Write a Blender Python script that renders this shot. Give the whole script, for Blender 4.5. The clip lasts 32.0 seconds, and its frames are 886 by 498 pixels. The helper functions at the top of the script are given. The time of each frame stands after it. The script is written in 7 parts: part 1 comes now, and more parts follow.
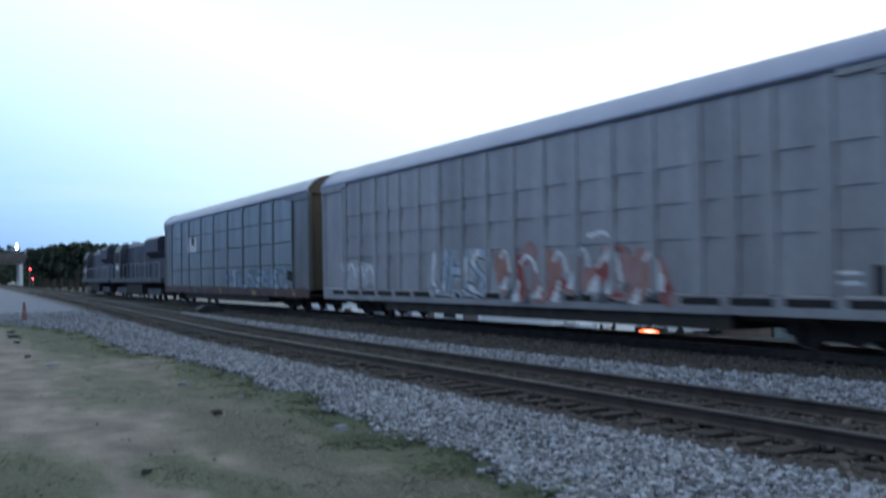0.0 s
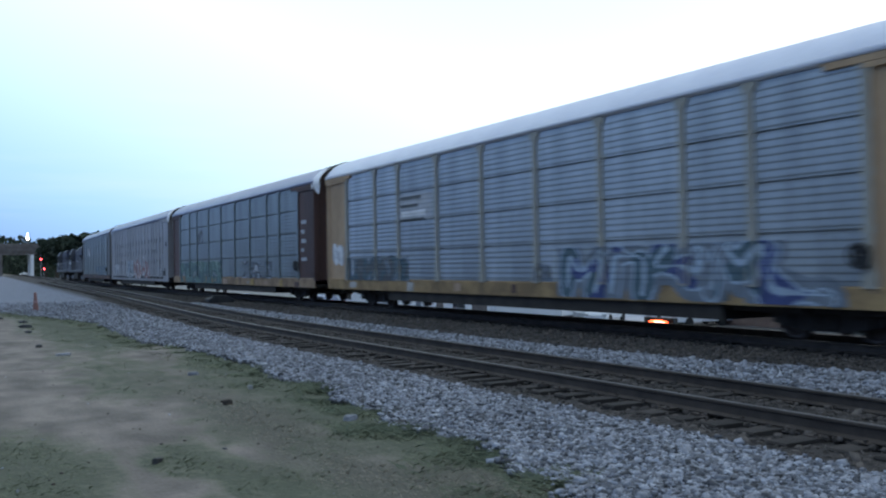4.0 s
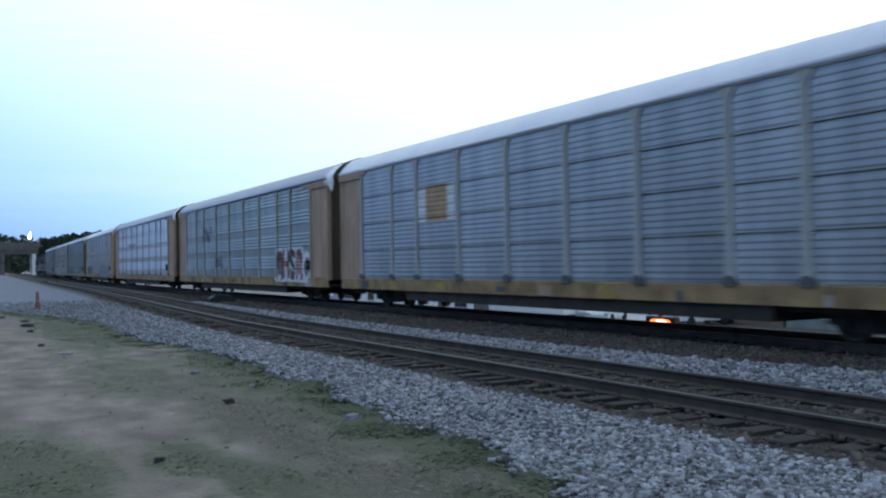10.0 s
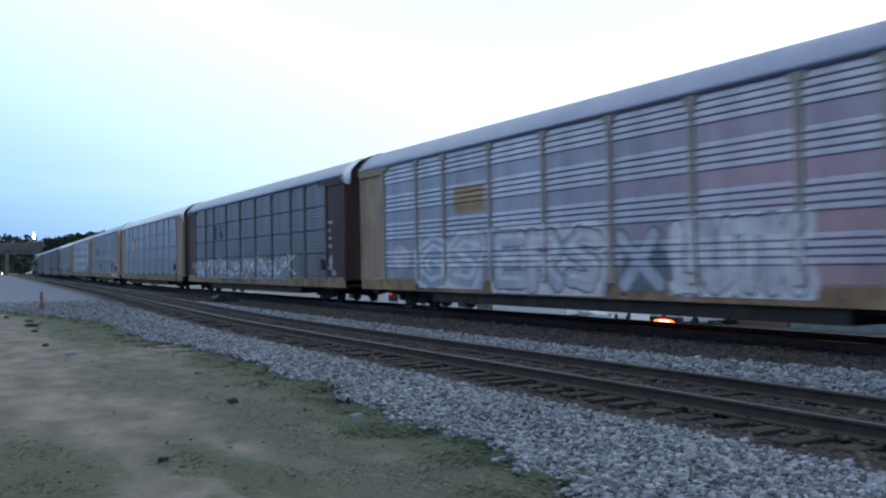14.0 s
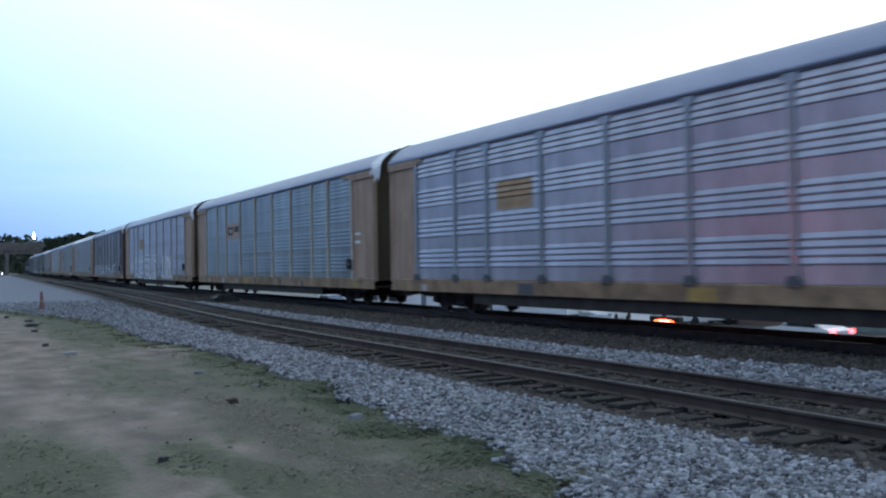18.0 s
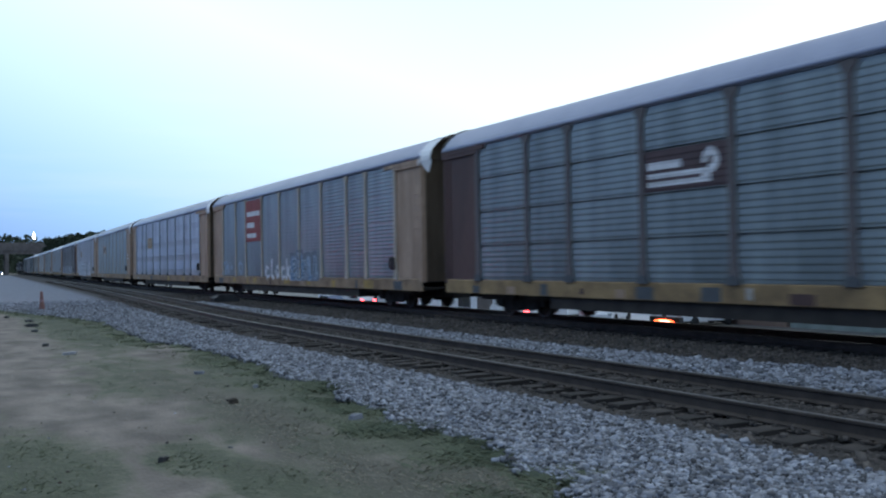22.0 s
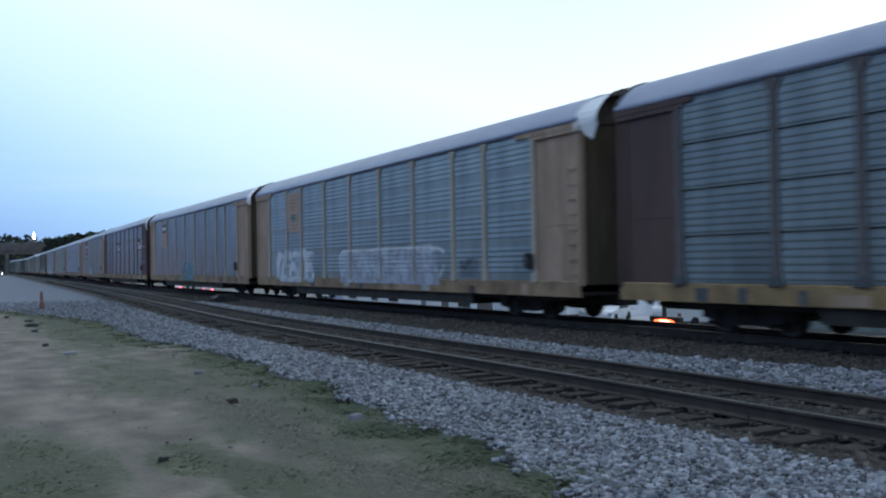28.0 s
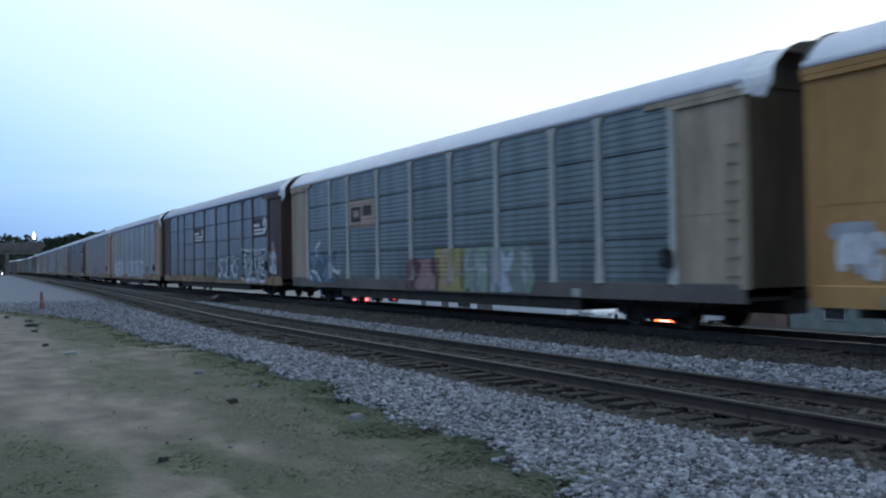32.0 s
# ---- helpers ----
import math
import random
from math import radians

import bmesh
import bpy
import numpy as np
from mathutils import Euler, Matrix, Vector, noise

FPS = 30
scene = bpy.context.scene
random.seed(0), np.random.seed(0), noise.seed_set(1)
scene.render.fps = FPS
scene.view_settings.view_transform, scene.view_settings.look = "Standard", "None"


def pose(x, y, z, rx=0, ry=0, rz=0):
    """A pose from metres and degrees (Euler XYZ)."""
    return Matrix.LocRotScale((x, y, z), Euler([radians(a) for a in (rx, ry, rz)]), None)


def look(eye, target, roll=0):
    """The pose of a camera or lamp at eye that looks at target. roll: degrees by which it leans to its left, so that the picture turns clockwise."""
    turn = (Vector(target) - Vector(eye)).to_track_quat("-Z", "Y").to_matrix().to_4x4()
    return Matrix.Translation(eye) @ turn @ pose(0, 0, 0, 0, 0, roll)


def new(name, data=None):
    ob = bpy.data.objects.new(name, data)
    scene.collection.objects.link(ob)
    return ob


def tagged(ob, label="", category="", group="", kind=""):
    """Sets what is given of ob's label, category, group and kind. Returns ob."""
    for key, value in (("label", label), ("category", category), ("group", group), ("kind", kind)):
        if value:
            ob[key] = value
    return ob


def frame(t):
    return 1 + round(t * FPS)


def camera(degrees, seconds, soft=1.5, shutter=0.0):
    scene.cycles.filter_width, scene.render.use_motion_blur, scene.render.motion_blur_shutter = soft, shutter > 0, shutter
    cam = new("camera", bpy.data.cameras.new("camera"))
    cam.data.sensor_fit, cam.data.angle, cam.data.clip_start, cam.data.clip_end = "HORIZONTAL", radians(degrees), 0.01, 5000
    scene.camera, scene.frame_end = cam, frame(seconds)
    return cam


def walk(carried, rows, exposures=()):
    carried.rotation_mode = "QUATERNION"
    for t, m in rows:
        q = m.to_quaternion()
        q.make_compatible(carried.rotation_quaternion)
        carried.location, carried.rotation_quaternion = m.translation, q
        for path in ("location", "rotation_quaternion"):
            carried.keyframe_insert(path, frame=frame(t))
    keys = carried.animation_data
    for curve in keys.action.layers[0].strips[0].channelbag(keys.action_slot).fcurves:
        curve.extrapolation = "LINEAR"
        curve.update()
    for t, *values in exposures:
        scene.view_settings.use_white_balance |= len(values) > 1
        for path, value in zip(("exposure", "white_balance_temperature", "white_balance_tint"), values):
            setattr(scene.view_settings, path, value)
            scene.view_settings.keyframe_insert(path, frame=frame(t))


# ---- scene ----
# ---------------------------------------------------------------- camera
EYE = (0.0, 0.0, 1.582)
LENS = 50.84
YAW, PITCH, ROLL = 0.50192, 0.00911, -0.684
cam = camera(LENS, 32.0, soft=2.15, shutter=0.5)


def aim(right, up):
    """The camera's pose, turned by that many thousandths of a radian from its rest."""
    a, p = YAW + right * 0.001, PITCH + up * 0.001
    d = Vector((math.sin(a) * math.cos(p), math.cos(a) * math.cos(p), math.sin(p)))
    return look(EYE, Vector(EYE) + d * 20, ROLL)


walk(cam, [
    (0.0, aim(15.6, 11.2)), (0.1, aim(15.4, -5.0)), (0.2, aim(15.0, -14.5)), (0.3, aim(13.3, -22.5)),
    (0.4, aim(11.2, -21.5)), (0.5, aim(7.7, -12.6)), (0.6, aim(5.4, -8.8)), (0.8, aim(4.6, -8.0)),
    (1.0, aim(4.2, -7.2)), (1.2, aim(5.5, -6.0)), (1.5, aim(6.4, -3.7)), (2.0, aim(6.1, -2.4)),
    (2.5, aim(6.1, 0.0)), (3.0, aim(5.8, 1.1)), (3.5, aim(5.9, 1.1)), (4.5, aim(5.3, 0.6)), (5.5, aim(4.8, 0.2)),
    (6.5, aim(4.6, -0.1)), (7.5, aim(4.4, -0.4)), (8.5, aim(4.0, 0.0)), (10.0, aim(3.8, 0.0)),
    (11.0, aim(3.0, 0.0)), (12.5, aim(2.8, 0.0)), (13.0, aim(1.1, 0.0)), (13.5, aim(0.1, 0.0)),
    (14.0, aim(0.0, 0.0)), (24.0, aim(0.0, 0.0)), (32.0, aim(0.0, 0.0)),
], [(0.0, 0.09), (14.0, 0.08), (18.0, 0.05), (22.0, 0.0), (25.0, -0.05), (32.0, -0.07)])

# ---------------------------------------------------------------- sky and light
world = bpy.data.worlds.new("sky")
scene.world = world
world.use_nodes = True
wn, wl = world.node_tree.nodes, world.node_tree.links
wn.clear()
SUN_EL, SUN_AZ = radians(9.0), radians(62.0)
sky = wn.new("ShaderNodeTexSky")
sky.sky_type, sky.sun_disc = "NISHITA", False
sky.sun_elevation, sky.sun_rotation = SUN_EL, SUN_AZ
sky.air_density, sky.dust_density, sky.ozone_density = 1.0, 2.0, 1.5
wc = wn.new("ShaderNodeTexCoord")
sep = wn.new("ShaderNodeSeparateXYZ")
wl.new(wc.outputs["Generated"], sep.inputs[0])


def wmath(op, a, b=None, clamp=False):
    n = wn.new("ShaderNodeMath")
    n.operation, n.use_clamp = op, clamp
    for i, v in enumerate((a, b)):
        if v is None:
            continue
        if isinstance(v, (int, float)):
            n.inputs[i].default_value = v
        else:
            wl.new(v, n.inputs[i])
    return n.outputs[0]


# a thin bright overcast, whiter overhead and towards the light, bluer away from it and lower down
toward = wmath("ADD", wmath("MULTIPLY", sep.outputs[0], math.sin(SUN_AZ)), wmath("MULTIPLY", sep.outputs[1], math.cos(SUN_AZ)))
rise = wmath("ADD", wmath("MULTIPLY", sep.outputs[2], 1.9), wmath("MULTIPLY", toward, 0.85))
rise = wmath("DIVIDE", wmath("ADD", rise, 0.85), 2.85, True)
veil = wn.new("ShaderNodeValToRGB")
veil.color_ramp.elements[0].position, veil.color_ramp.elements[0].color = 0.0, (0.05, 0.085, 0.16, 1)
veil.color_ramp.elements[1].position, veil.color_ramp.elements[1].color = 1.0, (0.47, 0.565, 0.68, 1)
for at, colour in ((0.25, (0.09, 0.15, 0.28)), (0.45, (0.235, 0.42, 0.90)), (0.51, (0.40, 0.69, 1.02)), (0.58, (0.69, 0.95, 1.12)), (0.66, (0.95, 1.12, 1.2)), (0.80, (0.68, 0.82, 0.95))):
    veil.color_ramp.elements.new(at).color = (*colour, 1)
wl.new(rise, veil.inputs[0])
stretch = wn.new("ShaderNodeMapping")
stretch.inputs["Scale"].default_value = (1.6, 1.6, 16.0)
wl.new(wc.outputs["Generated"], stretch.inputs[0])
cl = wn.new("ShaderNodeTexNoise")
cl.inputs["Scale"].default_value, cl.inputs["Detail"].default_value = 1.4, 5.0
wl.new(stretch.outputs[0], cl.inputs[0])
cr = wn.new("ShaderNodeValToRGB")
cr.color_ramp.elements[0].position, cr.color_ramp.elements[1].position = 0.52, 0.80
wl.new(cl.outputs[0], cr.inputs[0])
cmix = wn.new("ShaderNodeMix")
cmix.data_type = "RGBA"
wl.new(wmath("MULTIPLY", cr.outputs[0], 0.22), cmix.inputs[0])
wl.new(veil.outputs[0], cmix.inputs[6])
cmix.inputs[7].default_value = (0.95, 1.0, 1.08, 1)
both = wn.new("ShaderNodeMix")
both.data_type, both.blend_type = "RGBA", "ADD"
both.inputs[0].default_value = 1.0
scale = wn.new("ShaderNodeMix")
scale.data_type, scale.blend_type = "RGBA", "MULTIPLY"
scale.inputs[0].default_value = 1.0
scale.inputs[7].default_value = (0.012, 0.012, 0.012, 1)
wl.new(sky.outputs[0], scale.inputs[6])
wl.new(cmix.outputs[2], both.inputs[6])
wl.new(scale.outputs[2], both.inputs[7])
bg = wn.new("ShaderNodeBackground")
bg.inputs[1].default_value = 1.0
cool = wn.new("ShaderNodeMix")
cool.data_type, cool.blend_type = "RGBA", "MULTIPLY"
cool.inputs[0].default_value = 1.0
cool.inputs[7].default_value = (0.985, 1.0, 1.03, 1)
wl.new(both.outputs[2], cool.inputs[6])
wl.new(cool.outputs[2], bg.inputs[0])
wl.new(bg.outputs[0], wn.new("ShaderNodeOutputWorld").inputs[0])

sun_data = bpy.data.lights.new("sun", "SUN")
sun_data.energy, sun_data.angle, sun_data.color = 0.25, radians(30), (1.0, 0.95, 0.9)
sun = new("sun", sun_data)
sun.matrix_world = look((0, 0, 60), (-60 * math.sin(SUN_AZ) / math.tan(SUN_EL * 3), -60 * math.cos(SUN_AZ) / math.tan(SUN_EL * 3), 0))


# ---------------------------------------------------------------- materials
def material(name, c1, c2, rough=0.8, metal=0.0, scale=3.0, fine=40.0, bump=0.2, dist=0.01, random_value=0.0, island=0.0, grain_amount=0.28, third=None, stretch3=(1, 1, 1), spec=0.5):
    """Two colours mixed by a broad noise, a finer noise on top, and a fine bump."""
    m = bpy.data.materials.new(name)
    m.use_nodes = True
    n, l = m.node_tree.nodes, m.node_tree.links
    b = n["Principled BSDF"]
    co = n.new("ShaderNodeTexCoord")
    mp = n.new("ShaderNodeMapping")
    mp.inputs["Scale"].default_value = stretch3
    l.new(co.outputs["Object"], mp.inputs[0])
    broad, grain = n.new("ShaderNodeTexNoise"), n.new("ShaderNodeTexNoise")
    for t, s, d in ((broad, scale, 6.0), (grain, fine, 4.0)):
        t.inputs["Scale"].default_value, t.inputs["Detail"].default_value = s, d
        l.new(mp.outputs[0], t.inputs[0])
    ramp = n.new("ShaderNodeValToRGB")
    ramp.color_ramp.elements[0].position, ramp.color_ramp.elements[1].position = 0.34, 0.66
    ramp.color_ramp.elements[0].color, ramp.color_ramp.elements[1].color = (*c1, 1), (*c2, 1)
    if third:
        el = ramp.color_ramp.elements.new(0.80)
        el.color = (*third, 1)
    l.new(broad.outputs[0], ramp.inputs[0])
    hsv = n.new("ShaderNodeHueSaturation")
    l.new(ramp.outputs[0], hsv.inputs["Color"])
    mr = n.new("ShaderNodeMapRange")
    mr.inputs["To Min"].default_value, mr.inputs["To Max"].default_value = 1 - grain_amount, 1 + grain_amount
    l.new(grain.outputs[0], mr.inputs[0])
    value = mr.outputs[0]
    if random_value:
        info = n.new("ShaderNodeObjectInfo")
        r2 = n.new("ShaderNodeMapRange")
        r2.inputs["To Min"].default_value, r2.inputs["To Max"].default_value = 1 - random_value, 1 + random_value
        l.new(info.outputs["Random"], r2.inputs[0])
        mu = n.new("ShaderNodeMath")
        mu.operation = "MULTIPLY"
        l.new(value, mu.inputs[0])
        l.new(r2.outputs[0], mu.inputs[1])
        value = mu.outputs[0]
    if island:
        geo = n.new("ShaderNodeNewGeometry")
        r3 = n.new("ShaderNodeMapRange")
        r3.inputs["To Min"].default_value, r3.inputs["To Max"].default_value = 1 - island, 1 + island
        l.new(geo.outputs["Random Per Island"], r3.inputs[0])
        mi = n.new("ShaderNodeMath")
        mi.operation = "MULTIPLY"
        l.new(value, mi.inputs[0])
        l.new(r3.outputs[0], mi.inputs[1])
        value = mi.outputs[0]
    l.new(value, hsv.inputs["Value"])
    l.new(hsv.outputs[0], b.inputs["Base Color"])
    b.inputs["Roughness"].default_value, b.inputs["Metallic"].default_value = rough, metal
    b.inputs["Specular IOR Level"].default_value = spec
    if bump:
        bp = n.new("ShaderNodeBump")
        bp.inputs["Strength"].default_value, bp.inputs["Distance"].default_value = bump, dist
        l.new(grain.outputs[0], bp.inputs["Height"])
        l.new(bp.outputs[0], b.inputs["Normal"])
    return m


def glow(name, colour, strength):
    m = bpy.data.materials.new(name)
    m.use_nodes = True
    b = m.node_tree.nodes["Principled BSDF"]
    b.inputs["Base Color"].default_value = (*[c * 0.5 for c in colour], 1)
    b.inputs["Emission Color"].default_value = (*colour, 1)
    b.inputs["Emission Strength"].default_value = strength
    return m


M = {}
# weathered paint on the cars: streaks run down, so the noise is squeezed along the height
STREAK = (1.0, 1.0, 0.22)
for key, a, c, rough, metal in (
        ("silver", (0.50, 0.525, 0.555), (0.72, 0.745, 0.765), 0.3, 0.60),
        ("lilac", (0.385, 0.382, 0.418), (0.56, 0.555, 0.60), 0.38, 0.55),
        ("grey", (0.238, 0.278, 0.276), (0.385, 0.442, 0.438), 0.37, 0.55),
        ("blue_grey", (0.29, 0.318, 0.335), (0.45, 0.485, 0.505), 0.35, 0.58),
        ("dull_grey", (0.180, 0.207, 0.207), (0.300, 0.342, 0.341), 0.37, 0.55),
        ("green_grey", (0.140, 0.170, 0.166), (0.240, 0.285, 0.278), 0.38, 0.50),
        ("dark_grey", (0.150, 0.152, 0.150), (0.265, 0.268, 0.264), 0.4, 0.50),
        ("plain_grey", (0.30, 0.297, 0.308), (0.42, 0.415, 0.43), 0.45, 0.35)):
    M[key] = material("weathered_" + key + "_steel", a, c, rough, metal, 0.9, 14.0, 0.15, 0.004, random_value=0.10, stretch3=STREAK)
M["tan"] = material("faded_tan_paint", (0.34, 0.225, 0.155), (0.49, 0.345, 0.25), 0.65, 0, 1.9, 16, 0.2, 0.004, third=(0.17, 0.105, 0.08), stretch3=STREAK)
M["yellow"] = material("faded_yellow_paint", (0.36, 0.24, 0.14), (0.49, 0.335, 0.205), 0.65, 0, 1.1, 16, 0.2, 0.004, third=(0.24, 0.14, 0.06), stretch3=STREAK)
M["orange"] = material("faded_orange_paint", (0.42, 0.22, 0.07), (0.54, 0.30, 0.11), 0.65, 0, 1.1, 16, 0.2, 0.004, stretch3=STREAK)
M["sill_tan"] = material("dirty_tan_sill", (0.20, 0.13, 0.078), (0.40, 0.27, 0.165), 0.7, 0, 2.4, 16, 0.2, 0.004, third=(0.36, 0.27, 0.17), stretch3=(1.0, 0.7, 0.8))
M["sill_yellow"] = material("dirty_yellow_sill", (0.20, 0.13, 0.065), (0.40, 0.265, 0.125), 0.7, 0, 2.4, 16, 0.2, 0.004, third=(0.38, 0.26, 0.12), stretch3=(1.0, 0.7, 0.8))
M["beige"] = material("faded_beige_paint", (0.34, 0.265, 0.19), (0.50, 0.41, 0.31), 0.65, 0, 1.7, 16, 0.2, 0.004, third=(0.24, 0.175, 0.12), stretch3=STREAK)
M["brown"] = material("dark_brown_paint", (0.066, 0.036, 0.033), (0.115, 0.060, 0.050), 0.6, 0, 1.1, 16, 0.2, 0.004, stretch3=STREAK)
# dark end-door colour that holds the shade between coupled cars
M["shaded_end"] = material("shaded_brown_end_paint", (0.075, 0.056, 0.038), (0.15, 0.112, 0.075), 0.8, 0, 1.4, 16, 0.2, 0.004, stretch3=STREAK)
M["grey_post"] = material("grey_post_paint", (0.34, 0.35, 0.34), (0.46, 0.46, 0.45), 0.6, 0.1, 1.5, 20, 0.1, 0.003, stretch3=STREAK)
M["tan_post"] = material("pale_tan_post_paint", (0.41, 0.35, 0.28), (0.56, 0.48, 0.39), 0.65, 0, 1.5, 20, 0.15, 0.003, stretch3=STREAK)
M["yellow_post"] = material("yellowish_post_paint", (0.315, 0.295, 0.25), (0.43, 0.405, 0.345), 0.5, 0.3, 1.5, 20, 0.15, 0.003, stretch3=STREAK)
M["pale_post"] = material("pale_grey_post_paint", (0.46, 0.455, 0.43), (0.60, 0.59, 0.55), 0.65, 0, 1.5, 20, 0.15, 0.003, stretch3=STREAK)
M["dark_post"] = material("dark_post_paint", (0.10, 0.086, 0.086), (0.16, 0.138, 0.138), 0.6, 0, 1.5, 20, 0.15, 0.003, stretch3=STREAK)
M["roof"] = material("galvanised_roof_steel", (0.31, 0.345, 0.465), (0.37, 0.405, 0.53), 0.45, 0.2, 0.5, 9.0, 0.05, 0.004, grain_amount=0.10)
M["white_roof"] = material("white_painted_roof", (0.76, 0.78, 0.87), (0.86, 0.88, 0.95), 0.5, 0, 0.5, 9.0, 0.05, 0.004, grain_amount=0.08)
M["seal"] = material("white_end_cap", (0.82, 0.83, 0.86), (0.90, 0.91, 0.93), 0.6, 0, 3, 20, 0.2, 0.01, grain_amount=0.06)
M["under"] = material("black_underframe", (0.022, 0.019, 0.017), (0.048, 0.041, 0.036), 0.85, 0, 2, 20, 0.2, 0.004)
M["wheel"] = material("worn_wheel_steel", (0.06, 0.05, 0.046), (0.12, 0.10, 0.09), 0.6, 0.5, 5, 30, 0.1, 0.002)
# near-black that holds the shade inside the cars and in their openings
M["inside_shade"] = material("inside_shade_black", (0.018, 0.017, 0.017), (0.03, 0.028, 0.027), 0.9, 0, 2, 20, 0)
for key, col in (("p_white", (0.72, 0.73, 0.76)), ("p_grey", (0.42, 0.44, 0.48)), ("p_black", (0.03, 0.03, 0.035)), ("p_blue", (0.14, 0.24, 0.38)),
                 ("p_pale_blue", (0.36, 0.45, 0.56)), ("p_cyan", (0.16, 0.33, 0.40)), ("p_green", (0.11, 0.18, 0.16)), ("p_mint", (0.28, 0.39, 0.31)), ("p_red", (0.30, 0.065, 0.06)),
                 ("p_faded_red", (0.38, 0.20, 0.17)), ("p_maroon", (0.13, 0.05, 0.052)), ("p_yellow", (0.42, 0.35, 0.14)), ("p_orange", (0.40, 0.25, 0.14)), ("p_tan", (0.42, 0.31, 0.19)),
                 ("p_brown", (0.075, 0.045, 0.05)), ("p_navy", (0.05, 0.07, 0.20)), ("p_stain", (0.09, 0.10, 0.11)), ("p_teal_dark", (0.07, 0.12, 0.15)), ("p_peach", (0.46, 0.325, 0.26)),
                 ("p_rose", (0.36, 0.22, 0.22)), ("p_sea", (0.16, 0.26, 0.24)), ("p_slate", (0.17, 0.20, 0.24)), ("p_mist", (0.48, 0.54, 0.62)), ("p_rosewhite", (0.62, 0.60, 0.66)), ("p_lavender", (0.38, 0.39, 0.46)),
                 ("p_sage", (0.24, 0.27, 0.25))):
    M[key] = material("sprayed_" + key[2:], tuple(v * 0.85 for v in col), tuple(min(1, v * 1.12) for v in col), 0.65, 0, 2.5, 25, 0.1, 0.003)
M["reflector_yellow"] = material("reflector_yellow", (0.30, 0.19, 0.07), (0.50, 0.33, 0.08), 0.6, 0, 2.2, 30, 0)
M["reflector_white"] = material("reflector_white", (0.30, 0.29, 0.27), (0.50, 0.48, 0.46), 0.6, 0, 2.2, 30, 0)
M["rail"] = material("rail_steel", (0.046, 0.036, 0.030), (0.078, 0.062, 0.051), 0.7, 0.2, 3, 40, 0.2, 0.002)
M["railhead"] = material("polished_rail_head", (0.075, 0.07, 0.067), (0.12, 0.113, 0.11), 0.45, 0.6, 2, 30, 0.05, 0.001)
M["tie"] = material("weathered_timber_tie", (0.023, 0.019, 0.016), (0.045, 0.037, 0.032), 0.9, 0, 4, 40, 0.5, 0.01, random_value=0.35, stretch3=(0.3, 1, 1))
M["stone"] = material("crushed_stone", (0.158, 0.165, 0.187), (0.268, 0.279, 0.311), 0.85, 0, 11, 90, 0.3, 0.004, island=0.80, third=(0.42, 0.42, 0.44))
M["stone_dark"] = material("stained_ballast_stone", (0.046, 0.039, 0.034), (0.092, 0.079, 0.070), 0.92, 0, 7, 90, 0.3, 0.004, island=0.5)
M["forecourt"] = material("pale_concrete_slab", (0.42, 0.42, 0.44), (0.58, 0.58, 0.60), 0.45, 0, 0.5, 20, 0.1, 0.004)
M["asphalt"] = material("asphalt_lot", (0.055, 0.057, 0.06), (0.085, 0.087, 0.09), 0.55, 0, 2, 60, 0.3, 0.004)
M["concrete"] = material("bridge_concrete", (0.13, 0.112, 0.105), (0.19, 0.168, 0.158), 0.9, 0, 0.6, 9, 0.2, 0.01)
M["leaf"] = material("dark_foliage", (0.014, 0.024, 0.013), (0.032, 0.050, 0.025), 0.75, 0, 1.2, 8, 0, third=(0.045, 0.066, 0.034))
M["bark"] = material("tree_bark", (0.05, 0.04, 0.03), (0.09, 0.07, 0.055), 0.95, 0, 6, 40, 0.6, 0.02)
M["blade"] = material("grass_blade", (0.116, 0.136, 0.084), (0.170, 0.186, 0.120), 0.85, 0, 0.9, 12, 0, third=(0.26, 0.245, 0.175))
M["straw"] = material("dry_grass_blade", (0.22, 0.195, 0.145), (0.34, 0.30, 0.23), 0.85, 0, 0.9, 12, 0)
M["siding"] = material("white_wall_panel", (0.74, 0.75, 0.78), (0.85, 0.86, 0.88), 0.7, 0, 0.5, 8, 0.1, 0.01)
M["brick"] = material("brown_brick_wall", (0.15, 0.10, 0.08), (0.22, 0.155, 0.125), 0.9, 0, 1.0, 18, 0.4, 0.01)
M["teal"] = material("grey_green_wall", (0.16, 0.20, 0.19), (0.22, 0.26, 0.25), 0.85, 0, 1.0, 18, 0.2, 0.01)
M["car_white"] = material("white_car_paint", (0.72, 0.73, 0.75), (0.80, 0.81, 0.82), 0.3, 0, 1, 20, 0)
M["car_blue"] = material("blue_car_paint", (0.10, 0.14, 0.22), (0.14, 0.18, 0.27), 0.3, 0, 1, 20, 0)
M["car_silver"] = material("silver_car_paint", (0.40, 0.42, 0.44), (0.50, 0.52, 0.54), 0.3, 0.3, 1, 20, 0)
M["glass"] = material("dark_car_glass", (0.02, 0.025, 0.03), (0.035, 0.04, 0.05), 0.08, 0, 1, 20, 0)
M["rubber"] = material("tyre_rubber", (0.015, 0.015, 0.015), (0.03, 0.03, 0.03), 0.9, 0, 5, 40, 0.2, 0.002)
M["cone"] = material("orange_marker_plastic", (0.21, 0.10, 0.085), (0.29, 0.14, 0.12), 0.6, 0, 3, 20, 0.1, 0.002)
M["metal_dark"] = material("dark_painted_steel", (0.03, 0.03, 0.032), (0.06, 0.06, 0.062), 0.6, 0.3, 3, 30, 0.1, 0.002)
